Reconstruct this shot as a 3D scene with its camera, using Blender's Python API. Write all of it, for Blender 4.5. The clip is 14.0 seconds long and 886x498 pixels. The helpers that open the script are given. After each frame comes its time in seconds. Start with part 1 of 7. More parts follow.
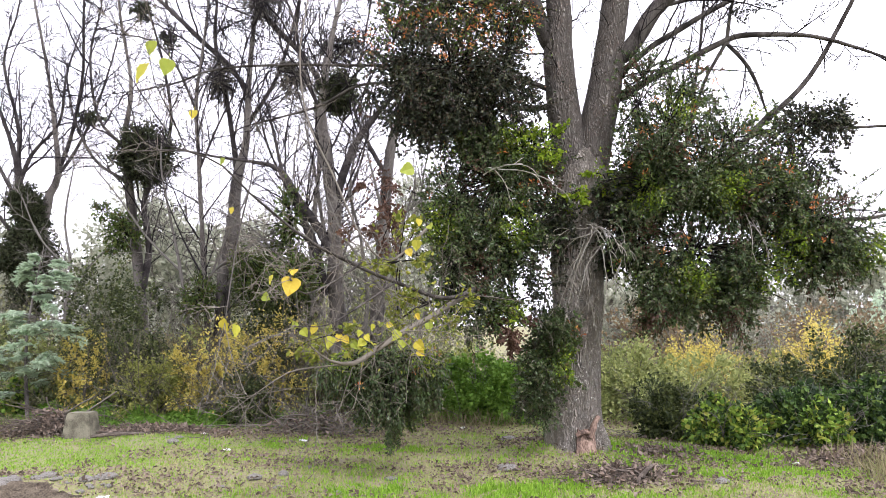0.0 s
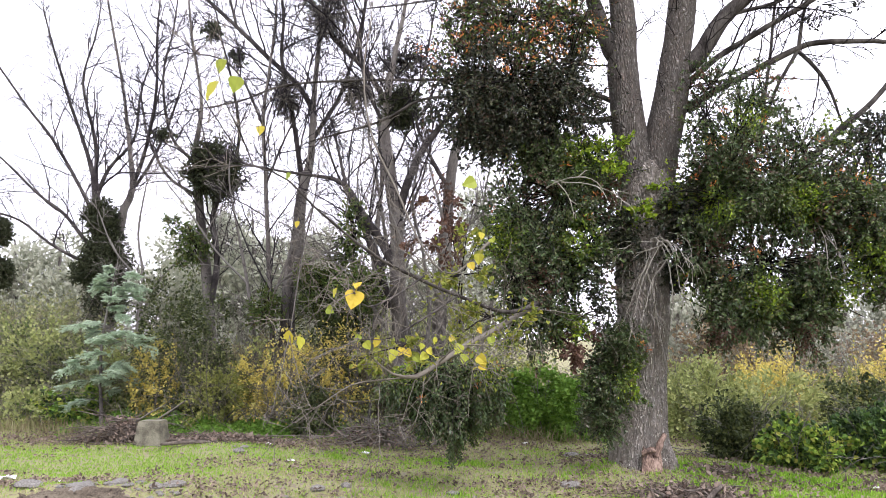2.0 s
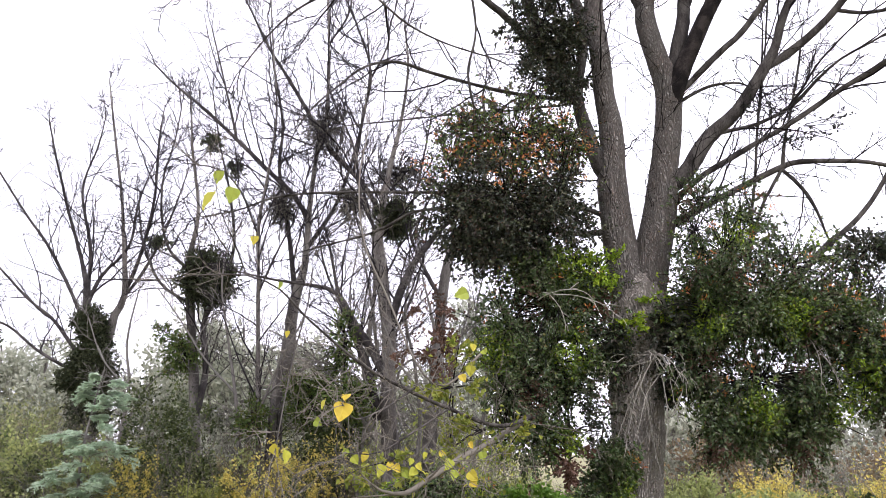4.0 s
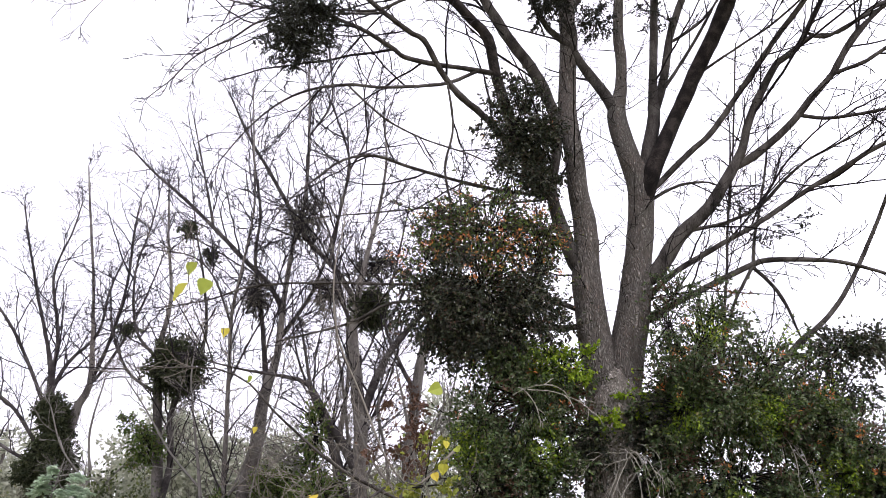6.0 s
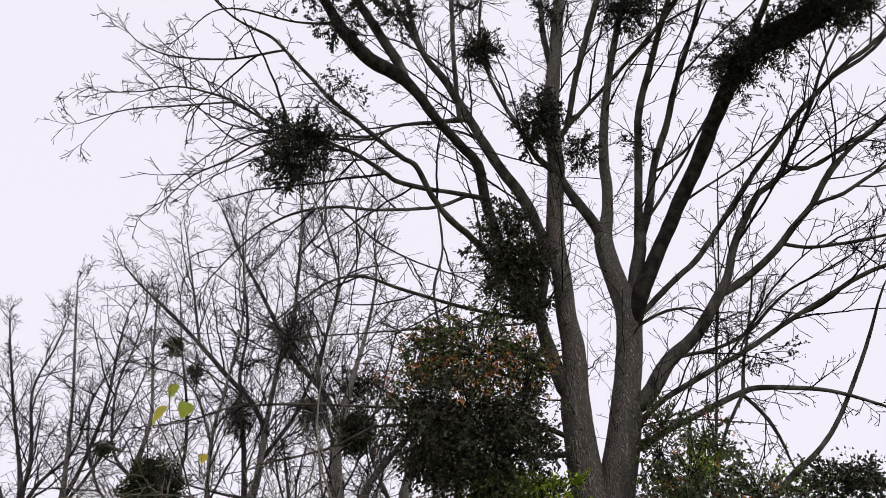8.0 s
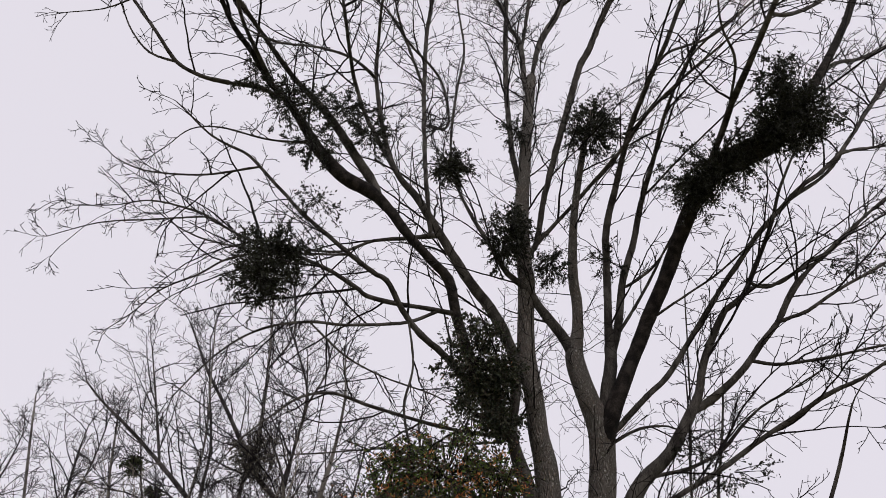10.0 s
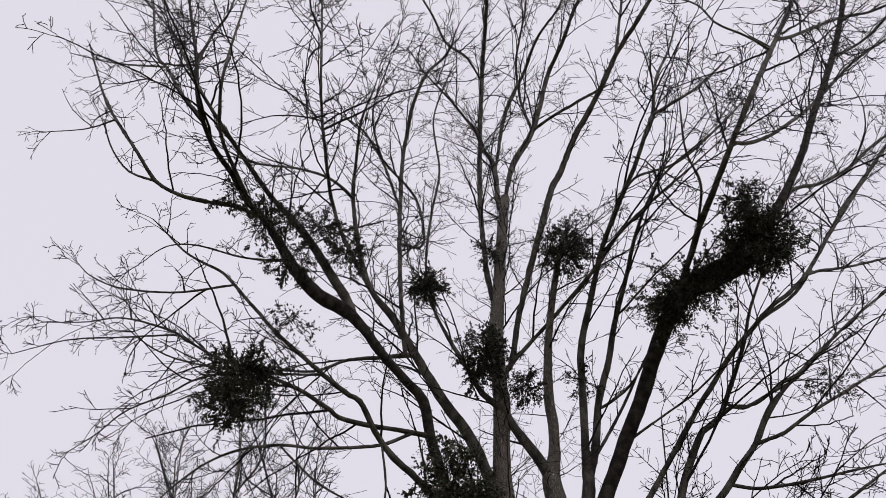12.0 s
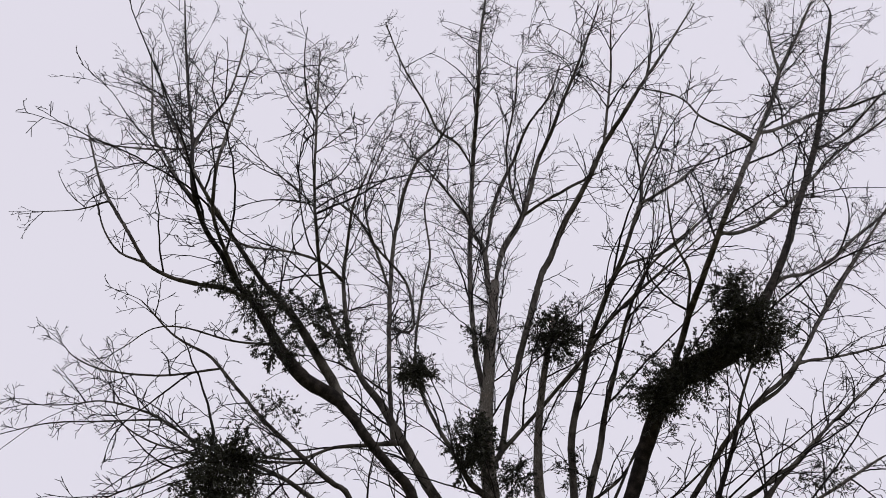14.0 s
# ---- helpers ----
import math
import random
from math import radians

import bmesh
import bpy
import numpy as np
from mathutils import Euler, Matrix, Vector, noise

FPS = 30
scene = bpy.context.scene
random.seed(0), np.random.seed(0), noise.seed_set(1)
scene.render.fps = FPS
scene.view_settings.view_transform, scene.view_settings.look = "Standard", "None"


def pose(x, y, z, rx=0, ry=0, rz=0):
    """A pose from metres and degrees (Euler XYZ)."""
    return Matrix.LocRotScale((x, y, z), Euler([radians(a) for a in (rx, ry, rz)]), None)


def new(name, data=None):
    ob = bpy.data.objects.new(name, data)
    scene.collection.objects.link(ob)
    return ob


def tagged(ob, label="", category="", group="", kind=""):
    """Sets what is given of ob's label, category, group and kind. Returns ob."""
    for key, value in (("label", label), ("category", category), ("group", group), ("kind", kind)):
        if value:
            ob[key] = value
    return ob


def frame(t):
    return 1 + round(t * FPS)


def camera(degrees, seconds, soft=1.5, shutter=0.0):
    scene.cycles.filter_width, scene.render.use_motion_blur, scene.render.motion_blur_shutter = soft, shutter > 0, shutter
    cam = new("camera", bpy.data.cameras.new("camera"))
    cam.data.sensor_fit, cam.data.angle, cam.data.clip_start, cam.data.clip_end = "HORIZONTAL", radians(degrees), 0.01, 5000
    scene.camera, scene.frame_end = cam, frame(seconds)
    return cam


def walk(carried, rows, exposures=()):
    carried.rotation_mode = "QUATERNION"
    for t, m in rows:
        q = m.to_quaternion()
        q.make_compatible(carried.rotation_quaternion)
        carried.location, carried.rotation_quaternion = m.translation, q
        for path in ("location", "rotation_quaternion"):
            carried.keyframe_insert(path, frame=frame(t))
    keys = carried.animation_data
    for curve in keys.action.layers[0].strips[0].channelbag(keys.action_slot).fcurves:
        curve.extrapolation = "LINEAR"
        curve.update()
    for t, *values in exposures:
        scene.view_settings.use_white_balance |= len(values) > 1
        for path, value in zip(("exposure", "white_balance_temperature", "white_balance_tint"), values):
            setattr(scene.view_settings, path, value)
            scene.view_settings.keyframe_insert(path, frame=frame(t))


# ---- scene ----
EYE = 1.6
cam = camera(58.77, 14.0, soft=0.8)
# seconds, x, y, z from the first eye, yaw, pitch, roll
ROWS = [
    (0.0, -0.000, 0.000, -0.000, 0.00, 5.51, 0.03),
    (0.5, -0.004, 0.009, -0.005, 0.72, 5.66, -0.23),
    (1.0, -0.010, 0.011, -0.003, 1.89, 5.77, -0.32),
    (1.5, -0.010, 0.015, -0.001, 3.57, 5.94, -0.21),
    (2.0, -0.009, 0.016, 0.007, 4.44, 6.43, -0.54),
    (2.5, -0.009, 0.014, 0.016, 4.69, 7.75, -0.55),
    (3.0, -0.007, 0.014, 0.015, 4.56, 10.22, -0.79),
    (5.5, 0.012, 0.021, 0.043, 2.31, 19.17, -1.24),
    (6.0, 0.016, 0.019, 0.062, 1.94, 20.95, -1.37),
    (6.5, 0.021, 0.017, 0.078, 1.84, 23.10, -1.42),
    (7.0, 0.025, 0.015, 0.087, 1.56, 25.48, -1.63),
    (9.5, 0.033, -0.050, 0.142, -0.49, 35.39, -1.45),
    (10.0, 0.035, -0.042, 0.136, -1.06, 37.76, -1.04),
    (10.5, 0.034, -0.054, 0.153, -1.58, 39.93, -0.60),
    (11.0, 0.045, -0.055, 0.155, -1.90, 42.25, -0.20),
    (11.5, 0.040, -0.073, 0.173, -2.34, 44.32, -0.12),
    (12.0, 0.039, -0.101, 0.187, -2.55, 46.06, -0.01),
    (12.5, 0.037, -0.111, 0.196, -2.93, 47.92, -0.05),
    (13.0, 0.031, -0.128, 0.202, -3.08, 49.53, -0.01),
    (13.5, 0.024, -0.134, 0.201, -3.28, 50.83, 0.15),
    (14.0, 0.029, -0.149, 0.215, -3.57, 52.01, 0.09),
]
EXPOSURES = [(0.0, 1.55, 6150, 18), (3.0, 1.45, 6100, 19), (5.5, 1.16, 6150, 20), (6.6, 0.93, 6150, 20), (7.2, 0.56, 6250, 19), (9.3, 0.0, 6450, 17), (14.0, -0.05, 6300, 18)]
walk(cam, [(t, pose(x, y, EYE + z, 90 + pitch, roll, yaw)) for t, x, y, z, yaw, pitch, roll in ROWS], EXPOSURES)

# ---- overcast daylight ----
SUN_ELEVATION, SUN_TURN = 52.0, 140.0
world = bpy.data.worlds.new("overcast_sky")
world.use_nodes = True
scene.world = world
wn, wl = world.node_tree.nodes, world.node_tree.links
sky = wn.new("ShaderNodeTexSky")
sky.sky_type, sky.sun_disc = "NISHITA", False
sky.sun_elevation, sky.sun_rotation = radians(SUN_ELEVATION), radians(SUN_TURN)
sky.air_density, sky.dust_density = 1.0, 4.0
cloud = wn.new("ShaderNodeMix")
cloud.data_type = "RGBA"
cloud.inputs[0].default_value = 0.93
cloud.inputs[7].default_value = (8.1, 8.0, 8.35, 1)
wl.new(sky.outputs[0], cloud.inputs[6])
back = wn["Background"]
back.inputs[1].default_value = 0.1
wl.new(cloud.outputs[2], back.inputs[0])
sun = new("sun", bpy.data.lights.new("sun", "SUN"))
sun.data.energy, sun.data.angle, sun.data.color = 1.5, radians(25), (1.0, 0.97, 0.93)
sun.matrix_world = pose(0, 0, 20, 90 - SUN_ELEVATION, 0, 180 - SUN_TURN)


# ---- materials ----
def material(name, colors, scale=6.0, rough=0.7, bump=0.3, bump_scale=60.0, stretch=(1, 1, 1), island=0.0, translucent=0.0, detail=6.0, gloss=0.4, fine=0.35, fine_scale=90.0, by_object=False):
    """Noise between several colours at two scales, varied by island where asked, with fine relief."""
    m = bpy.data.materials.new(name)
    m.use_nodes = True
    n, l = m.node_tree.nodes, m.node_tree.links
    bsdf = n["Principled BSDF"]
    bsdf.inputs["Roughness"].default_value = rough
    bsdf.inputs["Specular IOR Level"].default_value = gloss
    co, mp = n.new("ShaderNodeTexCoord"), n.new("ShaderNodeMapping")
    mp.inputs["Scale"].default_value = stretch
    l.new(co.outputs["Object"], mp.inputs[0])
    big, small = n.new("ShaderNodeTexNoise"), n.new("ShaderNodeTexNoise")
    big.inputs["Scale"].default_value, big.inputs["Detail"].default_value = scale, detail
    small.inputs["Scale"].default_value, small.inputs["Detail"].default_value = fine_scale, 3.0
    l.new(mp.outputs[0], big.inputs["Vector"]), l.new(mp.outputs[0], small.inputs["Vector"])
    value = big.outputs[0]
    if fine:
        mx = n.new("ShaderNodeMix")
        mx.inputs[0].default_value = fine
        l.new(value, mx.inputs[2]), l.new(small.outputs[0], mx.inputs[3])
        value = mx.outputs[0]
    if island:
        geo, mx = n.new("ShaderNodeNewGeometry"), n.new("ShaderNodeMix")
        mx.inputs[0].default_value = island
        l.new(value, mx.inputs[2]), l.new(n.new("ShaderNodeObjectInfo").outputs["Random"] if by_object else geo.outputs["Random Per Island"], mx.inputs[3])
        value = mx.outputs[0]
    ramp = n.new("ShaderNodeValToRGB")
    edge = 0.4 if fine else 0.34
    lo, hi = edge * (1 - island), 1 - edge * (1 - island)
    while len(ramp.color_ramp.elements) < len(colors):
        ramp.color_ramp.elements.new(0.5)
    for i, c in enumerate(colors):
        ramp.color_ramp.elements[i].position = lo + (hi - lo) * i / max(1, len(colors) - 1)
        ramp.color_ramp.elements[i].color = (*c, 1)
    l.new(value, ramp.inputs[0]), l.new(ramp.outputs[0], bsdf.inputs["Base Color"])
    if bump:
        rel, b = n.new("ShaderNodeTexNoise"), n.new("ShaderNodeBump")
        rel.inputs["Scale"].default_value, rel.inputs["Detail"].default_value = bump_scale, 4.0
        l.new(mp.outputs[0], rel.inputs["Vector"])
        b.inputs["Strength"].default_value, b.inputs["Distance"].default_value = bump, 0.02
        l.new(rel.outputs[0], b.inputs["Height"]), l.new(b.outputs[0], bsdf.inputs["Normal"])
    if translucent:
        tr, ms = n.new("ShaderNodeBsdfTranslucent"), n.new("ShaderNodeMixShader")
        ms.inputs[0].default_value = translucent
        l.new(ramp.outputs[0], tr.inputs[0])
        l.new(bsdf.outputs[0], ms.inputs[1]), l.new(tr.outputs[0], ms.inputs[2])
        l.new(ms.outputs[0], n["Material Output"].inputs[0])
    return m


def leafy(name, colors, translucent=0.25, rough=0.55, by_object=False, gloss=0.25):
    return material(name, colors, scale=1.2, rough=rough, bump=0, island=0.75, translucent=translucent, fine=0, gloss=gloss, by_object=by_object)


def bark(name, ridge, crack, tint, stain, speck, size=26.0, relief=1.0):
    """Scaly bark: long plates between dark furrows, with stains, tinted patches and pale lichen flecks."""
    m = bpy.data.materials.new(name)
    m.use_nodes = True
    n, l = m.node_tree.nodes, m.node_tree.links
    bsdf = n["Principled BSDF"]
    bsdf.inputs["Roughness"].default_value, bsdf.inputs["Specular IOR Level"].default_value = 0.95, 0.15
    co, mp, warp = n.new("ShaderNodeTexCoord"), n.new("ShaderNodeMapping"), n.new("ShaderNodeTexNoise")
    mp.inputs["Scale"].default_value = (1, 1, 0.22)
    warp.inputs["Scale"].default_value = 7.0
    l.new(co.outputs["Object"], mp.inputs[0]), l.new(mp.outputs[0], warp.inputs["Vector"])
    bent = n.new("ShaderNodeMix")
    bent.data_type = "VECTOR"
    bent.inputs[0].default_value = 0.2
    l.new(mp.outputs[0], bent.inputs[4]), l.new(warp.outputs[1], bent.inputs[5])
    cell = n.new("ShaderNodeTexVoronoi")
    cell.feature = "DISTANCE_TO_EDGE"
    cell.inputs["Scale"].default_value = size
    l.new(bent.outputs[1], cell.inputs["Vector"])

    def noise_at(scale, detail, where):
        t = n.new("ShaderNodeTexNoise")
        t.inputs["Scale"].default_value, t.inputs["Detail"].default_value = scale, detail
        l.new(where, t.inputs["Vector"])
        return t.outputs[0]

    def steps(value, a, b):
        r = n.new("ShaderNodeMapRange")
        r.inputs[1].default_value, r.inputs[2].default_value = a, b
        l.new(value, r.inputs[0])
        return r.outputs[0]

    def blend(f, a, b):
        x = n.new("ShaderNodeMix")
        x.data_type = "RGBA"
        l.new(f, x.inputs[0])
        for k, c in ((6, a), (7, b)):
            if isinstance(c, tuple):
                x.inputs[k].default_value = (*c, 1)
            else:
                l.new(c, x.inputs[k])
        return x.outputs[2]
    plates = blend(steps(noise_at(3.1, 5, co.outputs["Object"]), 0.42, 0.6), ridge, tint)
    plates = blend(steps(noise_at(55, 3, mp.outputs[0]), 0.35, 0.75), stain, plates)
    plates = blend(steps(noise_at(44, 3, co.outputs["Object"]), 0.57, 0.63), plates, speck)
    furrow = steps(cell.outputs[0], 0.0, 0.32)
    l.new(blend(furrow, crack, plates), bsdf.inputs["Base Color"])
    b = n.new("ShaderNodeBump")
    b.inputs["Strength"].default_value, b.inputs["Distance"].default_value = relief, 0.03
    l.new(furrow, b.inputs["Height"]), l.new(b.outputs[0], bsdf.inputs["Normal"])
    return m


# One bark as lit and shaded copies: trunk colour raised, stem colour lowered
M_BARK = bark("furrowed_bark_lit", (0.52, 0.495, 0.435), (0.25, 0.225, 0.195), (0.46, 0.385, 0.32), (0.22, 0.2, 0.172), (0.72, 0.7, 0.64), 58.0)
M_STEM = bark("scaly_bark_shaded", (0.225, 0.212, 0.188), (0.092, 0.083, 0.073), (0.2, 0.147, 0.118), (0.112, 0.102, 0.089), (0.32, 0.31, 0.283), 50.0, 0.8)
# Limbs and twigs darkened in colour, as the bright sky leaves them in silhouette
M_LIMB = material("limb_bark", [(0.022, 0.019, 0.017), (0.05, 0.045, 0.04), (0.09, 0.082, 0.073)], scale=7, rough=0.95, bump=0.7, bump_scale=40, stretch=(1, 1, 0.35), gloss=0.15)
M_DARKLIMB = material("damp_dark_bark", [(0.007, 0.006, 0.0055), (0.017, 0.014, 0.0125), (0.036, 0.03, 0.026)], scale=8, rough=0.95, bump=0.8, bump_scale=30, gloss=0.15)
M_TWIG = material("silhouette_twigs", [(0.005, 0.004, 0.004), (0.015, 0.012, 0.012)], scale=3, rough=0.9, bump=0, island=0.5, gloss=0.2)
# Far twigs and bark paled in colour to carry the haze of distance
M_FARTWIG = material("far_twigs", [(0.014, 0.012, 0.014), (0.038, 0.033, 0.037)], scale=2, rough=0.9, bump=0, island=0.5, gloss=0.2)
M_FARBARK = material("hazed_far_bark", [(0.06, 0.054, 0.05), (0.135, 0.122, 0.112), (0.215, 0.2, 0.182)], scale=4, rough=0.95, bump=0.6, bump_scale=26, stretch=(1, 1, 0.3), gloss=0.15)
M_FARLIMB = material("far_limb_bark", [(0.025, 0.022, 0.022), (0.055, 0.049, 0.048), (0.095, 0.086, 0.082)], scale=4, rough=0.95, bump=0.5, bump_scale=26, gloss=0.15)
M_PALETWIG = material("bleached_twigs", [(0.10, 0.088, 0.072), (0.2, 0.18, 0.15)], scale=5, rough=0.9, bump=0, island=0.4, gloss=0.2)
# Leaf colour lowered to carry the dense clumps' self-shadow
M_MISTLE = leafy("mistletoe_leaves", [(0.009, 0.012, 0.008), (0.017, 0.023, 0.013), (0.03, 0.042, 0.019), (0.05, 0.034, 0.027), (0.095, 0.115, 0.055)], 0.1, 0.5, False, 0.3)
# Near-black copy of the mistletoe leaves, with the crown's backlit shade in its colour
M_MISTLE_TOP = leafy("backlit_mistletoe_leaves", [(0.008, 0.009, 0.007), (0.016, 0.018, 0.011), (0.03, 0.034, 0.018)], 0.08, 0.5)
M_MISTLE_MID = leafy("lighter_mistletoe_leaves", [(0.022, 0.036, 0.015), (0.042, 0.07, 0.022), (0.07, 0.118, 0.036), (0.085, 0.066, 0.046), (0.17, 0.23, 0.085)], 0.25, 0.4, False, 0.45)
M_MISTLE_OLIVE = leafy("olive_mistletoe_leaves", [(0.042, 0.072, 0.018), (0.075, 0.12, 0.026), (0.12, 0.175, 0.036), (0.125, 0.1, 0.036)], 0.3, 0.45)
M_MISTLE_BRIGHT = leafy("fresh_leaves", [(0.13, 0.22, 0.015), (0.22, 0.33, 0.022), (0.34, 0.42, 0.035)], 0.4)
M_MISTLE_FAR = leafy("far_mistletoe_leaves", [(0.03, 0.04, 0.02), (0.055, 0.068, 0.03), (0.08, 0.085, 0.045)], 0.2)
M_FLOWER = leafy("red_flowers", [(0.4, 0.1, 0.04), (0.52, 0.19, 0.055), (0.56, 0.32, 0.08)], 0.35)
M_DRYLEAF = leafy("dry_brown_leaves", [(0.075, 0.042, 0.03), (0.13, 0.074, 0.048), (0.1, 0.057, 0.043)], 0.25)
M_YELLOWLEAF = leafy("yellow_leaves", [(0.24, 0.31, 0.05), (0.36, 0.40, 0.05), (0.50, 0.43, 0.05), (0.58, 0.42, 0.05)], 0.4, 0.55, True)
M_SMALLYELLOW = leafy("small_yellow_green_leaves", [(0.13, 0.17, 0.03), (0.21, 0.24, 0.04), (0.32, 0.31, 0.05)], 0.4)
M_SHRUBTWIG = material("grey_shrub_stems", [(0.09, 0.082, 0.074), (0.22, 0.205, 0.187)], scale=2, rough=0.9, bump=0, island=0.6, gloss=0.2)


# ---- geometry tools ----
rng = np.random.default_rng(7)


class Soup:
    """Gathers arrays of vertices with triangles or quads, and makes one mesh of them."""

    def __init__(self):
        self.v, self.tri, self.quad, self.count = [], [], [], 0

    def add(self, verts, faces):
        verts, faces = np.asarray(verts, float).reshape(-1, 3), np.asarray(faces, int)
        (self.tri if faces.shape[1] == 3 else self.quad).append(faces + self.count)
        self.v.append(verts)
        self.count += len(verts)
        return self

    def mesh(self, name, smooth=True):
        v = np.concatenate(self.v)
        tri = np.concatenate(self.tri) if self.tri else np.zeros((0, 3), int)
        quad = np.concatenate(self.quad) if self.quad else np.zeros((0, 4), int)
        me = bpy.data.meshes.new(name)
        me.vertices.add(len(v))
        me.vertices.foreach_set("co", v.astype(np.float32).ravel())
        loops = np.concatenate([tri.ravel(), quad.ravel()])
        me.loops.add(len(loops))
        me.loops.foreach_set("vertex_index", loops.astype(np.int32))
        starts = np.concatenate([np.arange(len(tri)) * 3, len(tri) * 3 + np.arange(len(quad)) * 4])
        me.polygons.add(len(starts))
        me.polygons.foreach_set("loop_start", starts.astype(np.int32))
        me.polygons.foreach_set("use_smooth", np.full(len(starts), smooth))
        me.update(calc_edges=True)
        me.validate()
        return me


def part(name, soup, mat, parent=None, label="", kind="", smooth=True):
    """One mesh object from a Soup or a mesh, under its thing."""
    me = soup.mesh(name, smooth) if isinstance(soup, Soup) else soup
    if not me.materials:
        me.materials.append(mat)
    ob = new(name, me)
    if parent is not None:
        ob.parent = parent
        ob.matrix_parent_inverse = Matrix.Translation(parent.location).inverted()
    return tagged(ob, label=label, kind=kind)


def thing(name, at, label, category, group="", kind=""):
    ob = new(name)
    ob.location, ob.empty_display_size = at, 0.2
    return tagged(ob, label, category, group, kind)


def unit(a):
    return a / np.maximum(np.linalg.norm(a, axis=-1, keepdims=True), 1e-9)


def tubes(soup, P, R, sides=3):
    """Many tubes at once: P (count, nodes, 3), R (count, nodes)."""
    P, R = np.asarray(P, float), np.asarray(R, float)
    B, n = P.shape[:2]
    T = unit(np.gradient(P, axis=1))
    mean = unit(P[:, -1] - P[:, 0])
    ref = np.where(np.abs(mean[:, 2:3]) > 0.8, np.array([[1.0, 0.13, 0]]), np.array([[0.05, 0.1, 1.0]]))
    U = unit(np.cross(T, ref[:, None, :]))
    V = np.cross(T, U)
    a = np.arange(sides) * 2 * np.pi / sides
    ring = U[:, :, None, :] * np.cos(a)[None, None, :, None] + V[:, :, None, :] * np.sin(a)[None, None, :, None]
    verts = P[:, :, None, :] + ring * R[:, :, None, None]
    i = np.arange(n - 1)[:, None] * sides
    j = np.arange(sides)[None, :]
    k = (j + 1) % sides
    f = np.stack([i + j, i + k, i + sides + k, i + sides + j], -1).reshape(-1, 4)
    faces = (f[None] + (np.arange(B) * n * sides)[:, None, None]).reshape(-1, 4)
    return soup.add(verts, faces)


def curve_through(points, step=0.12):
    """Smooth samples through control points (x, y, z, radius)."""
    c = np.asarray(points, float)
    c = np.concatenate([[2 * c[0] - c[1]], c, [2 * c[-1] - c[-2]]])
    out = []
    for k in range(1, len(c) - 2):
        a, b, d, e = c[k - 1:k + 3]
        m = max(2, int(np.linalg.norm(d[:3] - b[:3]) / step))
        t = (np.arange(m) / m)[:, None]
        out.append(0.5 * (2 * b + (d - a) * t + (2 * a - 5 * b + 4 * d - e) * t ** 2 + (3 * b - a - 3 * d + e) * t ** 3))
    out.append(c[-2:-1])
    s = np.concatenate(out)
    s[:, 3] = np.maximum(s[:, 3], 0.002)
    return s


def limb_mesh(soup, s, sides=9, rough=0.06, wobble=0.25, seed=0):
    """A limb along the samples s with an uneven girth and a closed tip."""
    g = np.random.default_rng(seed)
    n = len(s)
    w = g.normal(size=(n, 3))
    w = (w + np.roll(w, 1, 0) + np.roll(w, -1, 0)) / 3
    P = s[:, :3] + w * s[:, 3:4] * wobble
    tubes(soup, P[None], s[None, :, 3], sides)
    ring = soup.v[-1].reshape(n, sides, 3)
    f = 1 + rough * g.normal(size=(n, sides))
    soup.v[-1] = (P[:, None, :] + (ring - P[:, None, :]) * f[:, :, None]).reshape(-1, 3)
    tip = np.concatenate([ring[-1], P[-1:] + (P[-1:] - P[-2:-1]) * 0.3])
    j = np.arange(sides)
    soup.add(tip, np.stack([j, (j + 1) % sides, np.full(sides, sides)], 1))
    return soup


def sprout(g, s, spacing, skip=0.1, rmax=0.09):
    """Places, directions and radii from which side shoots start along the samples s."""
    seg = np.linalg.norm(np.diff(s[:, :3], axis=0), axis=1)
    total = seg.sum()
    m = max(1, int(total * (1 - skip) / spacing))
    u = total * (skip + (1 - skip) * (np.arange(m) + g.random(m)) / m)
    cum = np.concatenate([[0], np.cumsum(seg)])
    k = np.clip(np.searchsorted(cum, u) - 1, 0, len(seg) - 1)
    f = ((u - cum[k]) / np.maximum(seg[k], 1e-6))[:, None]
    p = s[k] * (1 - f) + s[k + 1] * f
    t = unit(s[k + 1, :3] - s[k, :3])
    keep = p[:, 3] < rmax
    return p[keep], t[keep], (1 - u / total)[keep]


def grow(g, start, way, length, radius, nodes=6, up=0.1, bend=0.2, droop=0.0, least=0.0025):
    """Bending shoots, all at once: (count, nodes, 3) and radii."""
    B = len(start)
    P, d, p = [start], unit(way), start
    curl = g.normal(size=(B, 3)) * bend * 1.9
    for k in range(nodes - 1):
        d = unit(d + curl / nodes + g.normal(size=(B, 3)) * bend * 0.26 + np.array([0, 0, up - droop * k / nodes]))
        p = p + d * (length / (nodes - 1))[:, None]
        P.append(p)
    taper = np.linspace(1, 0.35, nodes)
    return np.stack(P, 1), np.maximum(radius[:, None] * taper[None], least)


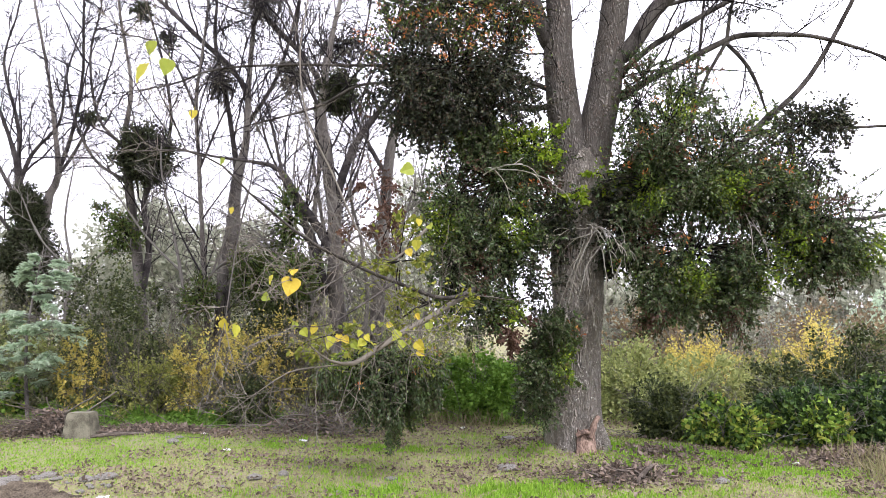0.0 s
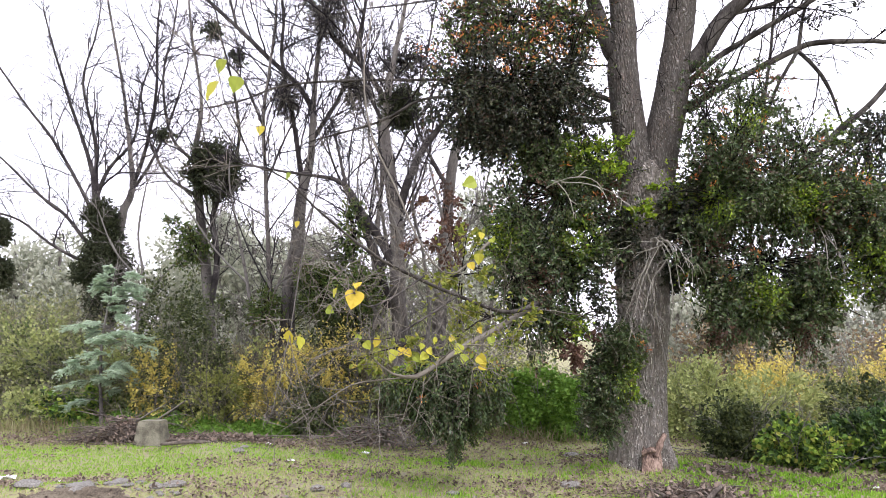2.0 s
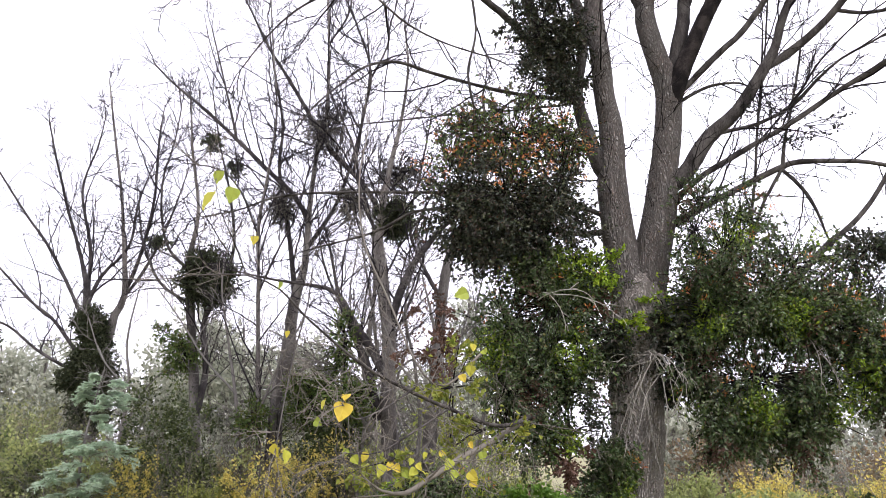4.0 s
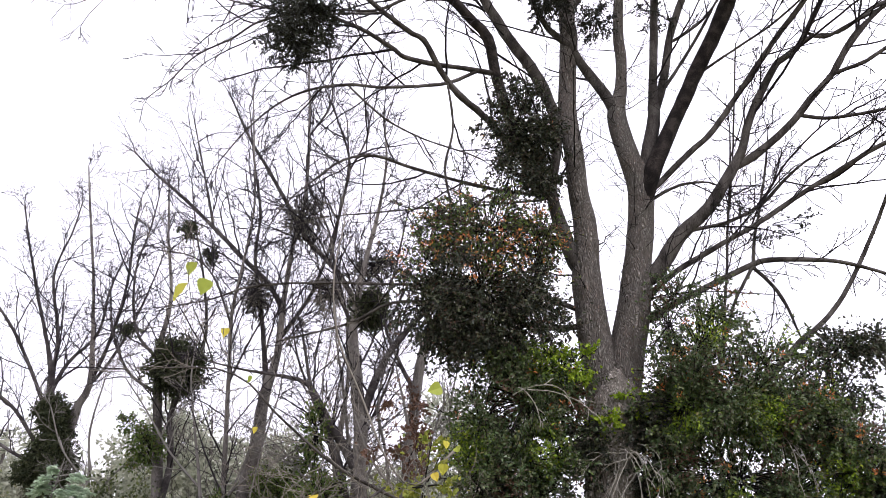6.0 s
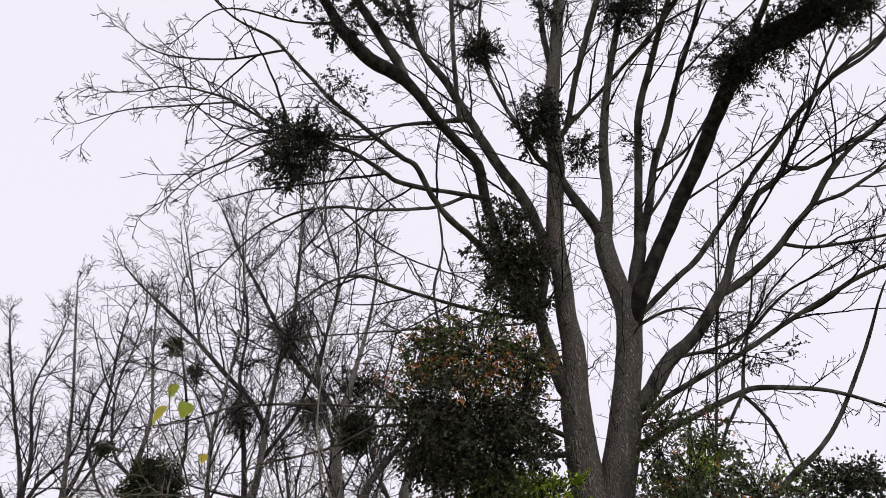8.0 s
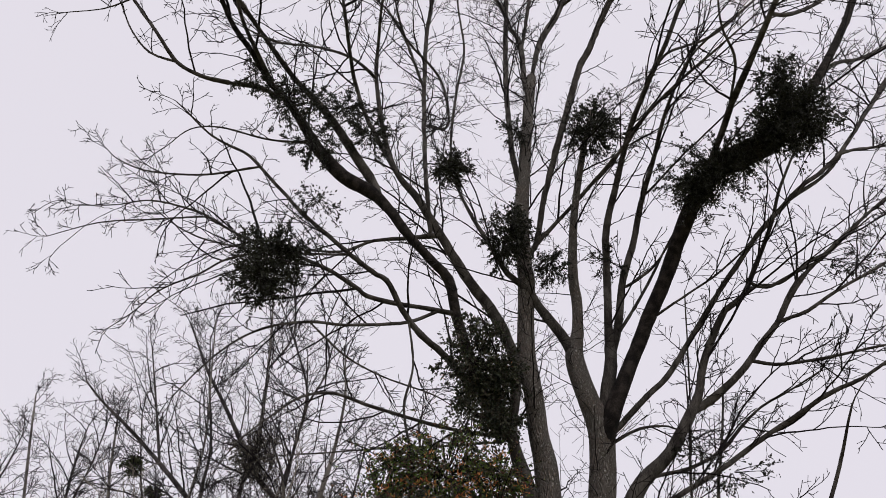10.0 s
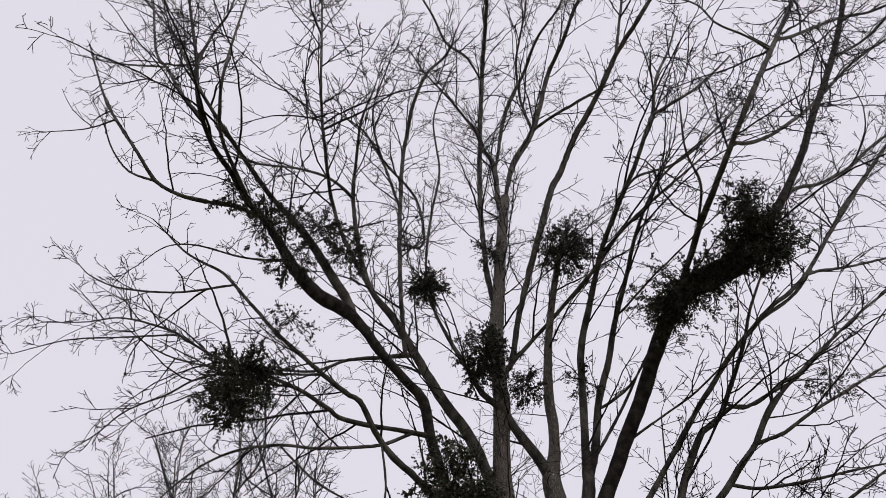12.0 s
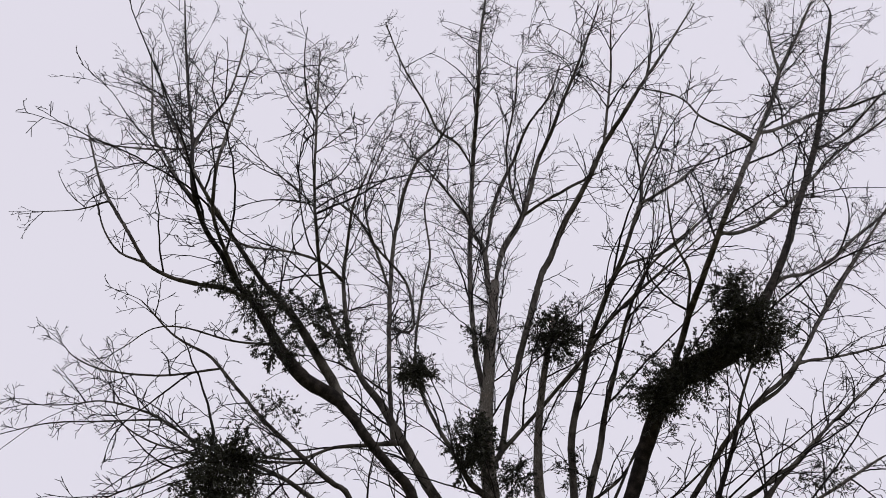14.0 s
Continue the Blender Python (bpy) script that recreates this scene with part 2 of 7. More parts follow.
def shoots(g, P, R, per, spread=0.8, ratio=(0.25, 0.5), lo=0.2):
    """Starts of the next order of shoots along those in P."""
    B, n = P.shape[:2]
    m = per * B
    b = np.repeat(np.arange(B), per)
    u = (lo + (1 - lo) * g.random(m)) * (n - 1)
    k = np.clip(u.astype(int), 0, n - 2)
    f = (u - k)[:, None]
    p = P[b, k] * (1 - f) + P[b, k + 1] * f
    t = unit(P[b, k + 1] - P[b, k])
    w = unit(t + unit(np.cross(t, g.normal(size=(m, 3)))) * spread * (0.6 + 0.8 * g.random((m, 1))))
    whole = np.linalg.norm(np.diff(P, axis=1), axis=2).sum(1)[b]
    ln = whole * (ratio[0] + (ratio[1] - ratio[0]) * g.random(m)) * (1.15 - 0.5 * u / n)
    r = R[b, k] * 0.6
    return p, w, ln, r


def zigzag(g, start, way, length, radius, nodes=6, up=0.05, kink=0.16, curl=0.35, least=0.003):
    """Slim shoots that bend a little at every bud and rise towards the light: (count, nodes, 3) and radii."""
    B = len(start)
    d, p, P = unit(way), start, [start]
    side = unit(np.cross(d, g.normal(size=(B, 3))))
    bend = g.normal(size=(B, 3)) * curl / nodes
    for k in range(nodes - 1):
        step = unit(d + side * (kink if k % 2 else -kink) * (0.3 + g.random((B, 1))))
        p = p + step * (length / (nodes - 1))[:, None]
        P.append(p)
        d = unit(d + bend + g.normal(size=(B, 3)) * 0.05 + np.array([0, 0, up]))
    return np.stack(P, 1), np.maximum(radius[:, None] * np.linspace(1, 0.4, nodes)[None], least)


def offshoots(g, P, R, per, angle=0.8, ratio=(0.2, 0.55), first=0.15, shortest=0.06):
    """Side shoots that leave their parents on alternate sides, the lower ones longer."""
    B, n = P.shape[:2]
    side = unit(np.cross(P[:, -1] - P[:, 0], g.normal(size=(B, 3))))
    b, j = np.repeat(np.arange(B), per), np.tile(np.arange(per), B)
    u = first + (1 - first) * (j + 0.15 + 0.7 * g.random(B * per)) / per
    k = np.clip((u * (n - 1)).astype(int), 0, n - 2)
    f = (u * (n - 1) - k)[:, None]
    p = P[b, k] * (1 - f) + P[b, k + 1] * f
    t = unit(P[b, k + 1] - P[b, k])
    s1 = unit(np.cross(t, side[b]))
    roll = np.pi * (j % 2) + g.normal(size=B * per) * 0.7
    w = s1 * np.cos(roll)[:, None] + np.cross(t, s1) * np.sin(roll)[:, None]
    a = angle * (0.7 + 0.6 * g.random((B * per, 1)))
    whole = np.linalg.norm(np.diff(P, axis=1), axis=2).sum(1)[b]
    ln = whole * (ratio[0] + (ratio[1] - ratio[0]) * g.random(B * per)) * (1.15 - 0.8 * u) + shortest
    return p, t * np.cos(a) + w * np.sin(a), ln, R[b, k] * 0.6


def twig_soup(g, samples, spacing=0.3, length=(0.5, 1.5), per=(5, 3), up=0.05, angle=0.8, rmax=0.06, thin=1.0, skip=0.15):
    """Three orders of side shoots over all limbs of a tree, in one Soup."""
    soup = Soup()
    p, t, rest = [], [], []
    for s in samples:
        a, b, c = sprout(g, s, spacing, skip, rmax)
        p.append(a), t.append(b), rest.append(c)
    p, t, rest = np.concatenate(p), np.concatenate(t), np.concatenate(rest)
    tip = np.concatenate([s[-1:] for s in samples for _ in range(2)])
    p, rest = np.concatenate([p, tip]), np.concatenate([rest, np.full(len(tip), 0.15)])
    t = np.concatenate([t, np.concatenate([unit(s[-1:, :3] - s[-3:-2, :3]) for s in samples for _ in range(2)])])
    m = len(p)
    a = angle * (0.65 + 0.6 * g.random((m, 1)))
    a[m - len(tip):] *= 0.45
    w = t * np.cos(a) + unit(np.cross(t, g.normal(size=(m, 3)))) * np.sin(a)
    ln = (length[0] + (length[1] - length[0]) * g.random(m) ** 1.6) * (0.4 + 0.8 * rest)
    r = np.minimum(p[:, 3] * 0.6, 0.005 * ln + 0.0035) * thin
    P, R = zigzag(g, p[:, :3], w, ln, r, 9, up, 0.1, 0.4, 0.0038 * thin)
    tubes(soup, P, R, 4)
    P2, R2 = zigzag(g, *(lambda q: (q[0], q[1], q[2], np.minimum(q[3], 0.0055 * thin)))(offshoots(g, P, R, per[0], angle, (0.2, 0.62), 0.12, 0.12)), 6, up * 1.2, 0.1, 0.35, 0.0036 * thin)
    tubes(soup, P2, R2, 3)
    if per[1]:
        P3, R3 = zigzag(g, *(lambda q: (q[0], q[1], q[2], np.minimum(q[3], 0.0036 * thin)))(offshoots(g, P2, R2, per[1], angle, (0.2, 0.45), 0.15, 0.06)), 4, up * 1.3, 0.12, 0.35, 0.003 * thin)
        tubes(soup, P3, R3, 3)
    return soup


def leaves(soup, base, way, size, width=0.5, fold=0.25, normal=None, g=rng, round_leaf=True):
    """Folded leaves at base, pointing along way; size per leaf."""
    B = len(base)
    way = unit(way)
    nrm = g.normal(size=(B, 3)) if normal is None else normal
    side = unit(np.cross(way, nrm))
    nrm = np.cross(side, way)
    L = np.broadcast_to(np.asarray(size, float), (B,))[:, None]
    W, H = L * width / 2, L * fold * width

    def at(a, s, h):
        return base + way * L * a + side * W * s + nrm * H * h
    if round_leaf:
        v = np.stack([base, at(0.3, 1, .8), at(0.7, .8, .7), at(1, 0, -.3), at(0.7, -.8, .7), at(0.3, -1, .8)], 1)
        f = np.array([[0, 1, 2, 3], [0, 3, 4, 5]])
        return soup.add(v, (f[None] + (np.arange(B) * 6)[:, None, None]).reshape(-1, 4))
    v = np.stack([base, at(0.45, 1, .8), at(1, 0, 0), at(0.45, -1, .8)], 1)
    f = np.array([[0, 1, 2], [0, 2, 3]])
    return soup.add(v, (f[None] + (np.arange(B) * 4)[:, None, None]).reshape(-1, 3))


def in_lobes(g, lobes, n, shell=0.45, tufts=22, tuft=0.2):
    """Points in tufts that fill the outer part of several ellipsoids unevenly; also their outward ways."""
    lobes = [np.asarray(l, float) for l in lobes]
    vol = np.array([np.prod(l[3:]) ** 0.7 for l in lobes])
    pick = g.choice(len(lobes), n, p=vol / vol.sum())
    pts, out = np.zeros((n, 3)), np.zeros((n, 3))
    for i, l in enumerate(lobes):
        k = np.where(pick == i)[0]
        d = unit(g.normal(size=(tufts, 3)))
        rad = shell + (1 - shell) * g.random((tufts, 1)) ** 0.6
        centre = d * rad
        which = g.integers(0, tufts, len(k))
        q = centre[which] + g.normal(size=(len(k), 3)) * tuft * (0.6 + 0.8 * g.random(tufts)[which])[:, None]
        pts[k] = l[:3] + q * l[3:]
        out[k] = unit(q)
    return pts, out


def on_shoots(g, lobes, count, droop=0.3, sub=0.3, spike=1.0, per=15, subs=6):
    """Leaf places and ways along branchlets that spring from the heart of each lobe; also the branchlets."""
    lobes = np.array(lobes, float)
    vol = np.prod(lobes[:, 3:], axis=1) ** 0.7
    n = max(10, int(count / (per * subs)))
    l = lobes[g.choice(len(lobes), n, p=vol / vol.sum())]
    d = unit(g.normal(size=(n, 3))) * (0.35 + 0.65 * g.random((n, 1)) ** 0.7)
    start = l[:, :3] + d * l[:, 3:] * 0.15 + np.array([0, 0, 0.1]) * l[:, 5:6]
    end = l[:, :3] + d * l[:, 3:] * spike
    P, R = grow(g, start, end - start, np.linalg.norm(end - start, axis=1) + 0.05, np.full(n, 0.008), 6, 0.02, 0.18, droop)
    p2, w2, l2, r2 = shoots(g, P, R, subs, 0.75, (0.2, 0.4), lo=0.3)
    l2 = np.clip(l2, 0.08, sub) + 0.06
    P2, R2 = grow(g, p2, w2, l2, np.full(len(p2), 0.004), 5, 0.0, 0.2, droop)
    p3, w3, l3, r3 = shoots(g, P2, R2, per, 0.9, (0.2, 0.3), lo=0.05)
    return p3, w3, (P, R), (P2, R2)


def gaps(pts, scale, limit, seed):
    """True where the foliage is closed: uneven holes and tufts at the given scale."""
    shift = Vector((seed * 3.7, seed * 1.3, -seed * 2.1))
    return np.array([noise.noise(Vector(q) * scale + shift) + 0.5 * noise.noise(Vector(q) * scale * 2.3 + shift) for q in pts]) > limit


# ---- ground ----
def ground_z(x, y):
    """Gentle unevenness of the ground, a little higher behind."""
    x, y = np.asarray(x, float), np.asarray(y, float)
    near = np.exp(-((x / 14) ** 2 + ((y - 8) / 14) ** 2))
    z = 0.035 * np.sin(1.3 * x + 0.6 * y) + 0.03 * np.sin(0.7 * x - 1.9 * y + 1) + 0.018 * np.sin(3.1 * x + 2.3 * y)
    mound = 0.13 * np.exp(-(((x + 4.3) / 0.9) ** 2 + ((y - 7.75) / 0.45) ** 2)) + 0.08 * np.exp(-(((x - 1.7) / 1.0) ** 2 + ((y - 9.8) / 0.7) ** 2))
    return z * near + mound


M_GROUND = material("damp_earth_and_moss", [(0.13, 0.1, 0.072), (0.2, 0.17, 0.105), (0.2, 0.19, 0.1), (0.215, 0.235, 0.085), (0.23, 0.21, 0.125), (0.18, 0.15, 0.12)], scale=1.6, rough=0.95, bump=0.9, bump_scale=24, fine=0.6, fine_scale=22, gloss=0.2)


def build_ground():
    xs = np.concatenate([-np.geomspace(12, 900, 22)[::-1], np.arange(-11.9, 12, 0.11), np.geomspace(12, 900, 22)])
    ys = np.concatenate([-np.geomspace(1, 500, 16)[::-1], np.arange(0, 4, 0.5), np.arange(4, 17, 0.11), np.geomspace(17, 1500, 24)])
    X, Y = np.meshgrid(xs, ys)
    Z = ground_z(X, Y) + np.where((np.abs(X) < 12) & (Y > 4) & (Y < 17), rng.normal(size=X.shape) * 0.008, 0)
    n, m = X.shape
    i = (np.arange(n - 1)[:, None] * m + np.arange(m - 1)[None]).reshape(-1)
    soup = Soup().add(np.stack([X, Y, Z], -1), np.stack([i, i + 1, i + m + 1, i + m], 1))
    tagged(part("ground", soup, M_GROUND), "uneven grassy ground with moss, bare earth and leaf litter", "ground", kind="structure")


build_ground()


# ---- bare trees ----
SAMPLES = []


def barked(s, sides, flare):
    """A thick stem with furrowed bark in its mesh, and root flares at the foot of a trunk."""
    soup = tubes(Soup(), s[None, :, :3], s[None, :, 3], sides)
    ring = soup.v[-1].reshape(len(s), sides, 3)
    for i in range(len(s)):
        for j in range(sides):
            a = 2 * math.pi * j / sides
            q = Vector((math.cos(a) * 5.5, math.sin(a) * 5.5, s[i, 2] * 1.3))
            furrow = abs(noise.noise(q)) + 0.5 * abs(noise.noise(q * 2.3))
            f = 0.95 + 0.10 * min(furrow, 0.7)
            f += 0.03 * noise.noise(Vector((math.cos(a), math.sin(a), s[i, 2] * 0.8)) * 1.4)
            if flare:
                f += 0.16 * max(0.0, 0.45 - s[i, 2]) * math.sin(a * 5 + 1)
            ring[i, j] = s[i, :3] + (ring[i, j] - s[i, :3]) * f
    soup.v[-1] = ring.reshape(-1, 3)
    return soup


def deepen(x, y, z, *sizes):
    """Spreads the crown in depth: the higher and wider from the fork, the further out of the trunk's plane."""
    far = max(0.0, math.hypot(x - 1.9, z - 6.0) - 1.0)
    f = 1 + min(far, 11.0) * 0.021 * (math.sin(0.75 * x + 0.5) + 0.8 * math.sin(0.55 * z - 0.6 * x))
    return (x * f, y * f, EYE + 0.12 + (z - EYE - 0.12) * f, *(q * f for q in sizes)) if z > 6.0 else (x, y, z, *sizes)


def limb(tree, name, points, mat, sides):
    points = [deepen(*p) for i, p in enumerate(points) if i in (0, len(points) - 1) or math.dist(p[:3], points[i - 1][:3]) > 0.16]
    if name == "limb" and points[0][3] > 0.05:
        points[0] = (*points[0][:3], points[0][3] * 0.5)
    if name == "limb" and points[-1][3] > 0.01:
        a, b = np.array(points[-2][:3]), np.array(points[-1][:3])
        way, r = unit(b - a), points[-1][3]
        side = unit(np.cross(way, np.array([0.3, 1.0, 0.2]))) * (0.25 if len(points) % 2 else -0.25)
        reach = min(1.9, 45 * r) if r > 0.035 else min(0.8, 35 * r)
        points.append((*(b + (way + 0.3 * side) * reach * 0.5), 0.55 * r))
        points.append((*(b + (way + 0.8 * side) * reach), 0.006))
    s = curve_through(points, 0.14 if points[0][3] > 0.03 else 0.1)
    if name in ("trunk", "stem"):
        s = curve_through(points, 0.03 if name == "trunk" else 0.05)
        SAMPLES.append(s)
        part(name, barked(s, 72 if name == "trunk" else 48, name == "trunk"), mat, tree)
        return
    part(name, limb_mesh(Soup(), s, sides, 0.045 if sides > 12 else 0.07, 0.05 if sides > 12 else 0.16, int(abs(points[-1][0]) * 1000) % 997), mat, tree)
    SAMPLES.append(s)


big_tree = thing("tree", (1.64, 9.84, 0), "Large bare forked tree with furrowed grey bark, overgrown with mistletoe", "tree")
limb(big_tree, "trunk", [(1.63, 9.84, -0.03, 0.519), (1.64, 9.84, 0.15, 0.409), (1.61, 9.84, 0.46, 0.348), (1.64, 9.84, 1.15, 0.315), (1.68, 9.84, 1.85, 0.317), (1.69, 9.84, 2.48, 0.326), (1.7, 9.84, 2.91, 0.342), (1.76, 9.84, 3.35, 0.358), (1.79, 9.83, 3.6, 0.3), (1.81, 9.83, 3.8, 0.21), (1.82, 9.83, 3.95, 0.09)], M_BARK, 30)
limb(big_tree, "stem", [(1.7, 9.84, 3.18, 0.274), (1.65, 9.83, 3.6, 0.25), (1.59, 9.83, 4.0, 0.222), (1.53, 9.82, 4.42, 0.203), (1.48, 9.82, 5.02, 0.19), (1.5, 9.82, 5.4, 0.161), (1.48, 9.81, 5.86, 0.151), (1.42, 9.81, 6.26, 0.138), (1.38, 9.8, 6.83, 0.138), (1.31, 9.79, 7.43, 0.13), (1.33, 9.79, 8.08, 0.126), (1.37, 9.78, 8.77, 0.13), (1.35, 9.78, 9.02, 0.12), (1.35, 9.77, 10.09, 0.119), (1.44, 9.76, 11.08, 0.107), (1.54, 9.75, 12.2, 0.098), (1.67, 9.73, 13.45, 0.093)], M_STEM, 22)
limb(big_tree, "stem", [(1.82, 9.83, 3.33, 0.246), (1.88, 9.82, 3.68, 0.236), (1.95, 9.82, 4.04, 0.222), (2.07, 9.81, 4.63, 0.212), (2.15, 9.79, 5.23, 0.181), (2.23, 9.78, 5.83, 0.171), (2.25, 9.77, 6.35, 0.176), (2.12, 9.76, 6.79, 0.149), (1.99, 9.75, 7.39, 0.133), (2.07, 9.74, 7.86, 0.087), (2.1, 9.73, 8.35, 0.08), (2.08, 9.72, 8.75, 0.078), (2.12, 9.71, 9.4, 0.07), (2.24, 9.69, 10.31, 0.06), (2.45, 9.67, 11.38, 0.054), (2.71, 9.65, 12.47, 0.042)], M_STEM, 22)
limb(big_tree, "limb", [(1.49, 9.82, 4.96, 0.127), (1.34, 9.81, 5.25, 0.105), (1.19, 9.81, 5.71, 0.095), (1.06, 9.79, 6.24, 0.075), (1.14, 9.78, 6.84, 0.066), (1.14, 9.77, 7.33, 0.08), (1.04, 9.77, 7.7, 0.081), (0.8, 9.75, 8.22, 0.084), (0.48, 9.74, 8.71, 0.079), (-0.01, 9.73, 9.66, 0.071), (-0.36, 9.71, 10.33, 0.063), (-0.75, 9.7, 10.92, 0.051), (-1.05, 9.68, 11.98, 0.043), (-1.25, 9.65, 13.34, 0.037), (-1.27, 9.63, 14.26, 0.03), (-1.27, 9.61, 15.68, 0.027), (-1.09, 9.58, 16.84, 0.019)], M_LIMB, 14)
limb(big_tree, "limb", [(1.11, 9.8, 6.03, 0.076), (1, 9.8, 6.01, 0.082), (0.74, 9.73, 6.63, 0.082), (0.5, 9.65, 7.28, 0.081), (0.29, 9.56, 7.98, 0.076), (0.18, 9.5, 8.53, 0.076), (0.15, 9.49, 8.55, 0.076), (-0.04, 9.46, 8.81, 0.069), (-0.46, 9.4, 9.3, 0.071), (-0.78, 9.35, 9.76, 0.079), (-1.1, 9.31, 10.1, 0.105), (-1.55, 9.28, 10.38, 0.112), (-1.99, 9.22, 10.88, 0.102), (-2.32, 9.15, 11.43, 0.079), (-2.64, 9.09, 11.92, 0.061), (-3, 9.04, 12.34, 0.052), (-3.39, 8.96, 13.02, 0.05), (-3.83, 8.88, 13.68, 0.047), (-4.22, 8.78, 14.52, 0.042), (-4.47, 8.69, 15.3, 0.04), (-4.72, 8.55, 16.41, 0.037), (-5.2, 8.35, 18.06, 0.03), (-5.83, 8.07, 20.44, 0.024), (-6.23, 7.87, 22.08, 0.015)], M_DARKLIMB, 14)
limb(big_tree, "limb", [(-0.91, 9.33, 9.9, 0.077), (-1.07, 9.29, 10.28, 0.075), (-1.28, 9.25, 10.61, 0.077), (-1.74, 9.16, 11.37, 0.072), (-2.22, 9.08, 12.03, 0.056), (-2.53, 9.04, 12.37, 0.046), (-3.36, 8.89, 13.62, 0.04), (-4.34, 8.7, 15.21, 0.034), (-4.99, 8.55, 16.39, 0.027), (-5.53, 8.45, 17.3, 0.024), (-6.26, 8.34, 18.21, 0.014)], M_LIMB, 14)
limb(big_tree, "limb", [(-4.18, 8.79, 14.44, 0.048), (-4.68, 8.7, 15.05, 0.034), (-5.17, 8.59, 15.83, 0.031), (-5.55, 8.51, 16.43, 0.027), (-6.02, 8.27, 18.16, 0.019), (-6.32, 8.12, 19.21, 0.015)], M_LIMB, 8)
limb(big_tree, "limb", [(-4.64, 8.59, 16.08, 0.036), (-4.49, 8.45, 17.08, 0.028), (-4.28, 8.33, 17.92, 0.024), (-4.26, 8.12, 19.45, 0.021), (-4.34, 7.95, 20.69, 0.016)], M_LIMB, 8)
limb(big_tree, "limb", [(-2.89, 9.06, 12.21, 0.039), (-3.69, 8.89, 13.84, 0.036), (-3.96, 8.78, 14.94, 0.034), (-4.08, 8.66, 16.19, 0.031), (-4.07, 8.49, 17.89, 0.024), (-4.04, 8.36, 19.17, 0.015)], M_LIMB, 8)
limb(big_tree, "limb", [(-2.68, 9.09, 11.96, 0.052), (-3.18, 9.05, 12.21, 0.045), (-3.71, 9.04, 12.3, 0.041), (-4.21, 9.02, 12.44, 0.038), (-4.68, 8.98, 12.74, 0.034), (-5.21, 8.87, 13.47, 0.032), (-5.79, 8.76, 14.26, 0.029), (-6.18, 8.68, 14.88, 0.025), (-6.61, 8.55, 15.78, 0.017), (-6.87, 8.47, 16.35, 0.014)], M_LIMB, 8)
limb(big_tree, "limb", [(-4.68, 8.98, 12.74, 0.026), (-5.21, 8.95, 12.95, 0.019), (-5.63, 8.88, 13.45, 0.016), (-5.93, 8.8, 14.03, 0.012)], M_LIMB, 8)
limb(big_tree, "limb", [(-5.21, 8.58, 15.89, 0.02), (-6.03, 8.58, 15.89, 0.017), (-6.53, 8.57, 15.96, 0.013), (-7.19, 8.55, 16.15, 0.009)], M_LIMB, 8)
limb(big_tree, "limb", [(-5.79, 8.76, 14.26, 0.02), (-6.25, 8.8, 13.97, 0.012), (-6.94, 8.82, 13.84, 0.008)], M_LIMB, 8)
limb(big_tree, "limb", [(0.74, 9.73, 6.63, 0.057), (0.38, 9.66, 7.06, 0.048), (0.1, 9.62, 7.36, 0.046), (-0.15, 9.59, 7.58, 0.046), (-0.43, 9.54, 7.92, 0.043), (-0.74, 9.45, 8.47, 0.041), (-0.9, 9.44, 8.56, 0.037), (-1.32, 9.39, 8.9, 0.035), (-2.02, 9.3, 9.51, 0.033), (-2.58, 9.21, 10.1, 0.027), (-3.1, 9.13, 10.65, 0.024), (-3.73, 9.07, 11, 0.017), (-4.36, 8.98, 11.61, 0.011)], M_LIMB, 8)
limb(big_tree, "limb", [(-2.89, 9.16, 10.43, 0.02), (-3.79, 9.19, 10.25, 0.017), (-4.63, 9.18, 10.29, 0.014), (-5.15, 9.15, 10.49, 0.01), (-5.45, 9.11, 10.75, 0.007)], M_LIMB, 8)
limb(big_tree, "limb", [(-2.09, 9.2, 11.04, 0.024), (-2.21, 9.21, 10.98, 0.021), (-2.83, 9.19, 11.08, 0.017), (-3.69, 9.16, 11.31, 0.014), (-4.18, 9.17, 11.25, 0.011), (-4.49, 9.22, 10.91, 0.007)], M_LIMB, 8)
limb(big_tree, "limb", [(0.29, 9.56, 7.98, 0.043), (0.23, 9.56, 8, 0.034), (-0.16, 9.55, 8.06, 0.034), (-0.61, 9.54, 8.13, 0.035), (-1.02, 9.53, 8.24, 0.032), (-1.15, 9.52, 8.35, 0.033), (-1.56, 9.49, 8.63, 0.031), (-2.04, 9.47, 8.87, 0.028), (-2.5, 9.45, 9.04, 0.025), (-3, 9.44, 9.22, 0.023), (-3.53, 9.41, 9.53, 0.02), (-3.79, 9.39, 9.66, 0.02), (-4.53, 9.37, 9.84, 0.013), (-5.07, 9.38, 9.74, 0.01), (-5.7, 9.39, 9.71, 0.007)], M_LIMB, 8)
limb(big_tree, "limb", [(-3.61, 9.4, 9.57, 0.015), (-4.43, 9.41, 9.49, 0.013), (-5.25, 9.42, 9.4, 0.01), (-5.98, 9.45, 9.13, 0.006)], M_LIMB, 8)
limb(big_tree, "limb", [(-2.32, 9.46, 8.97, 0.022), (-3.02, 9.45, 9.03, 0.016), (-3.67, 9.44, 9.19, 0.013), (-4.13, 9.41, 9.44, 0.01), (-4.5, 9.38, 9.73, 0.007)], M_LIMB, 8)
limb(big_tree, "limb", [(-2.41, 9.45, 9.01, 0.022), (-3.14, 9.47, 8.82, 0.016), (-3.51, 9.5, 8.56, 0.015), (-4.06, 9.53, 8.25, 0.012), (-4.37, 9.57, 7.89, 0.009), (-4.65, 9.59, 7.63, 0.006)], M_LIMB, 8)
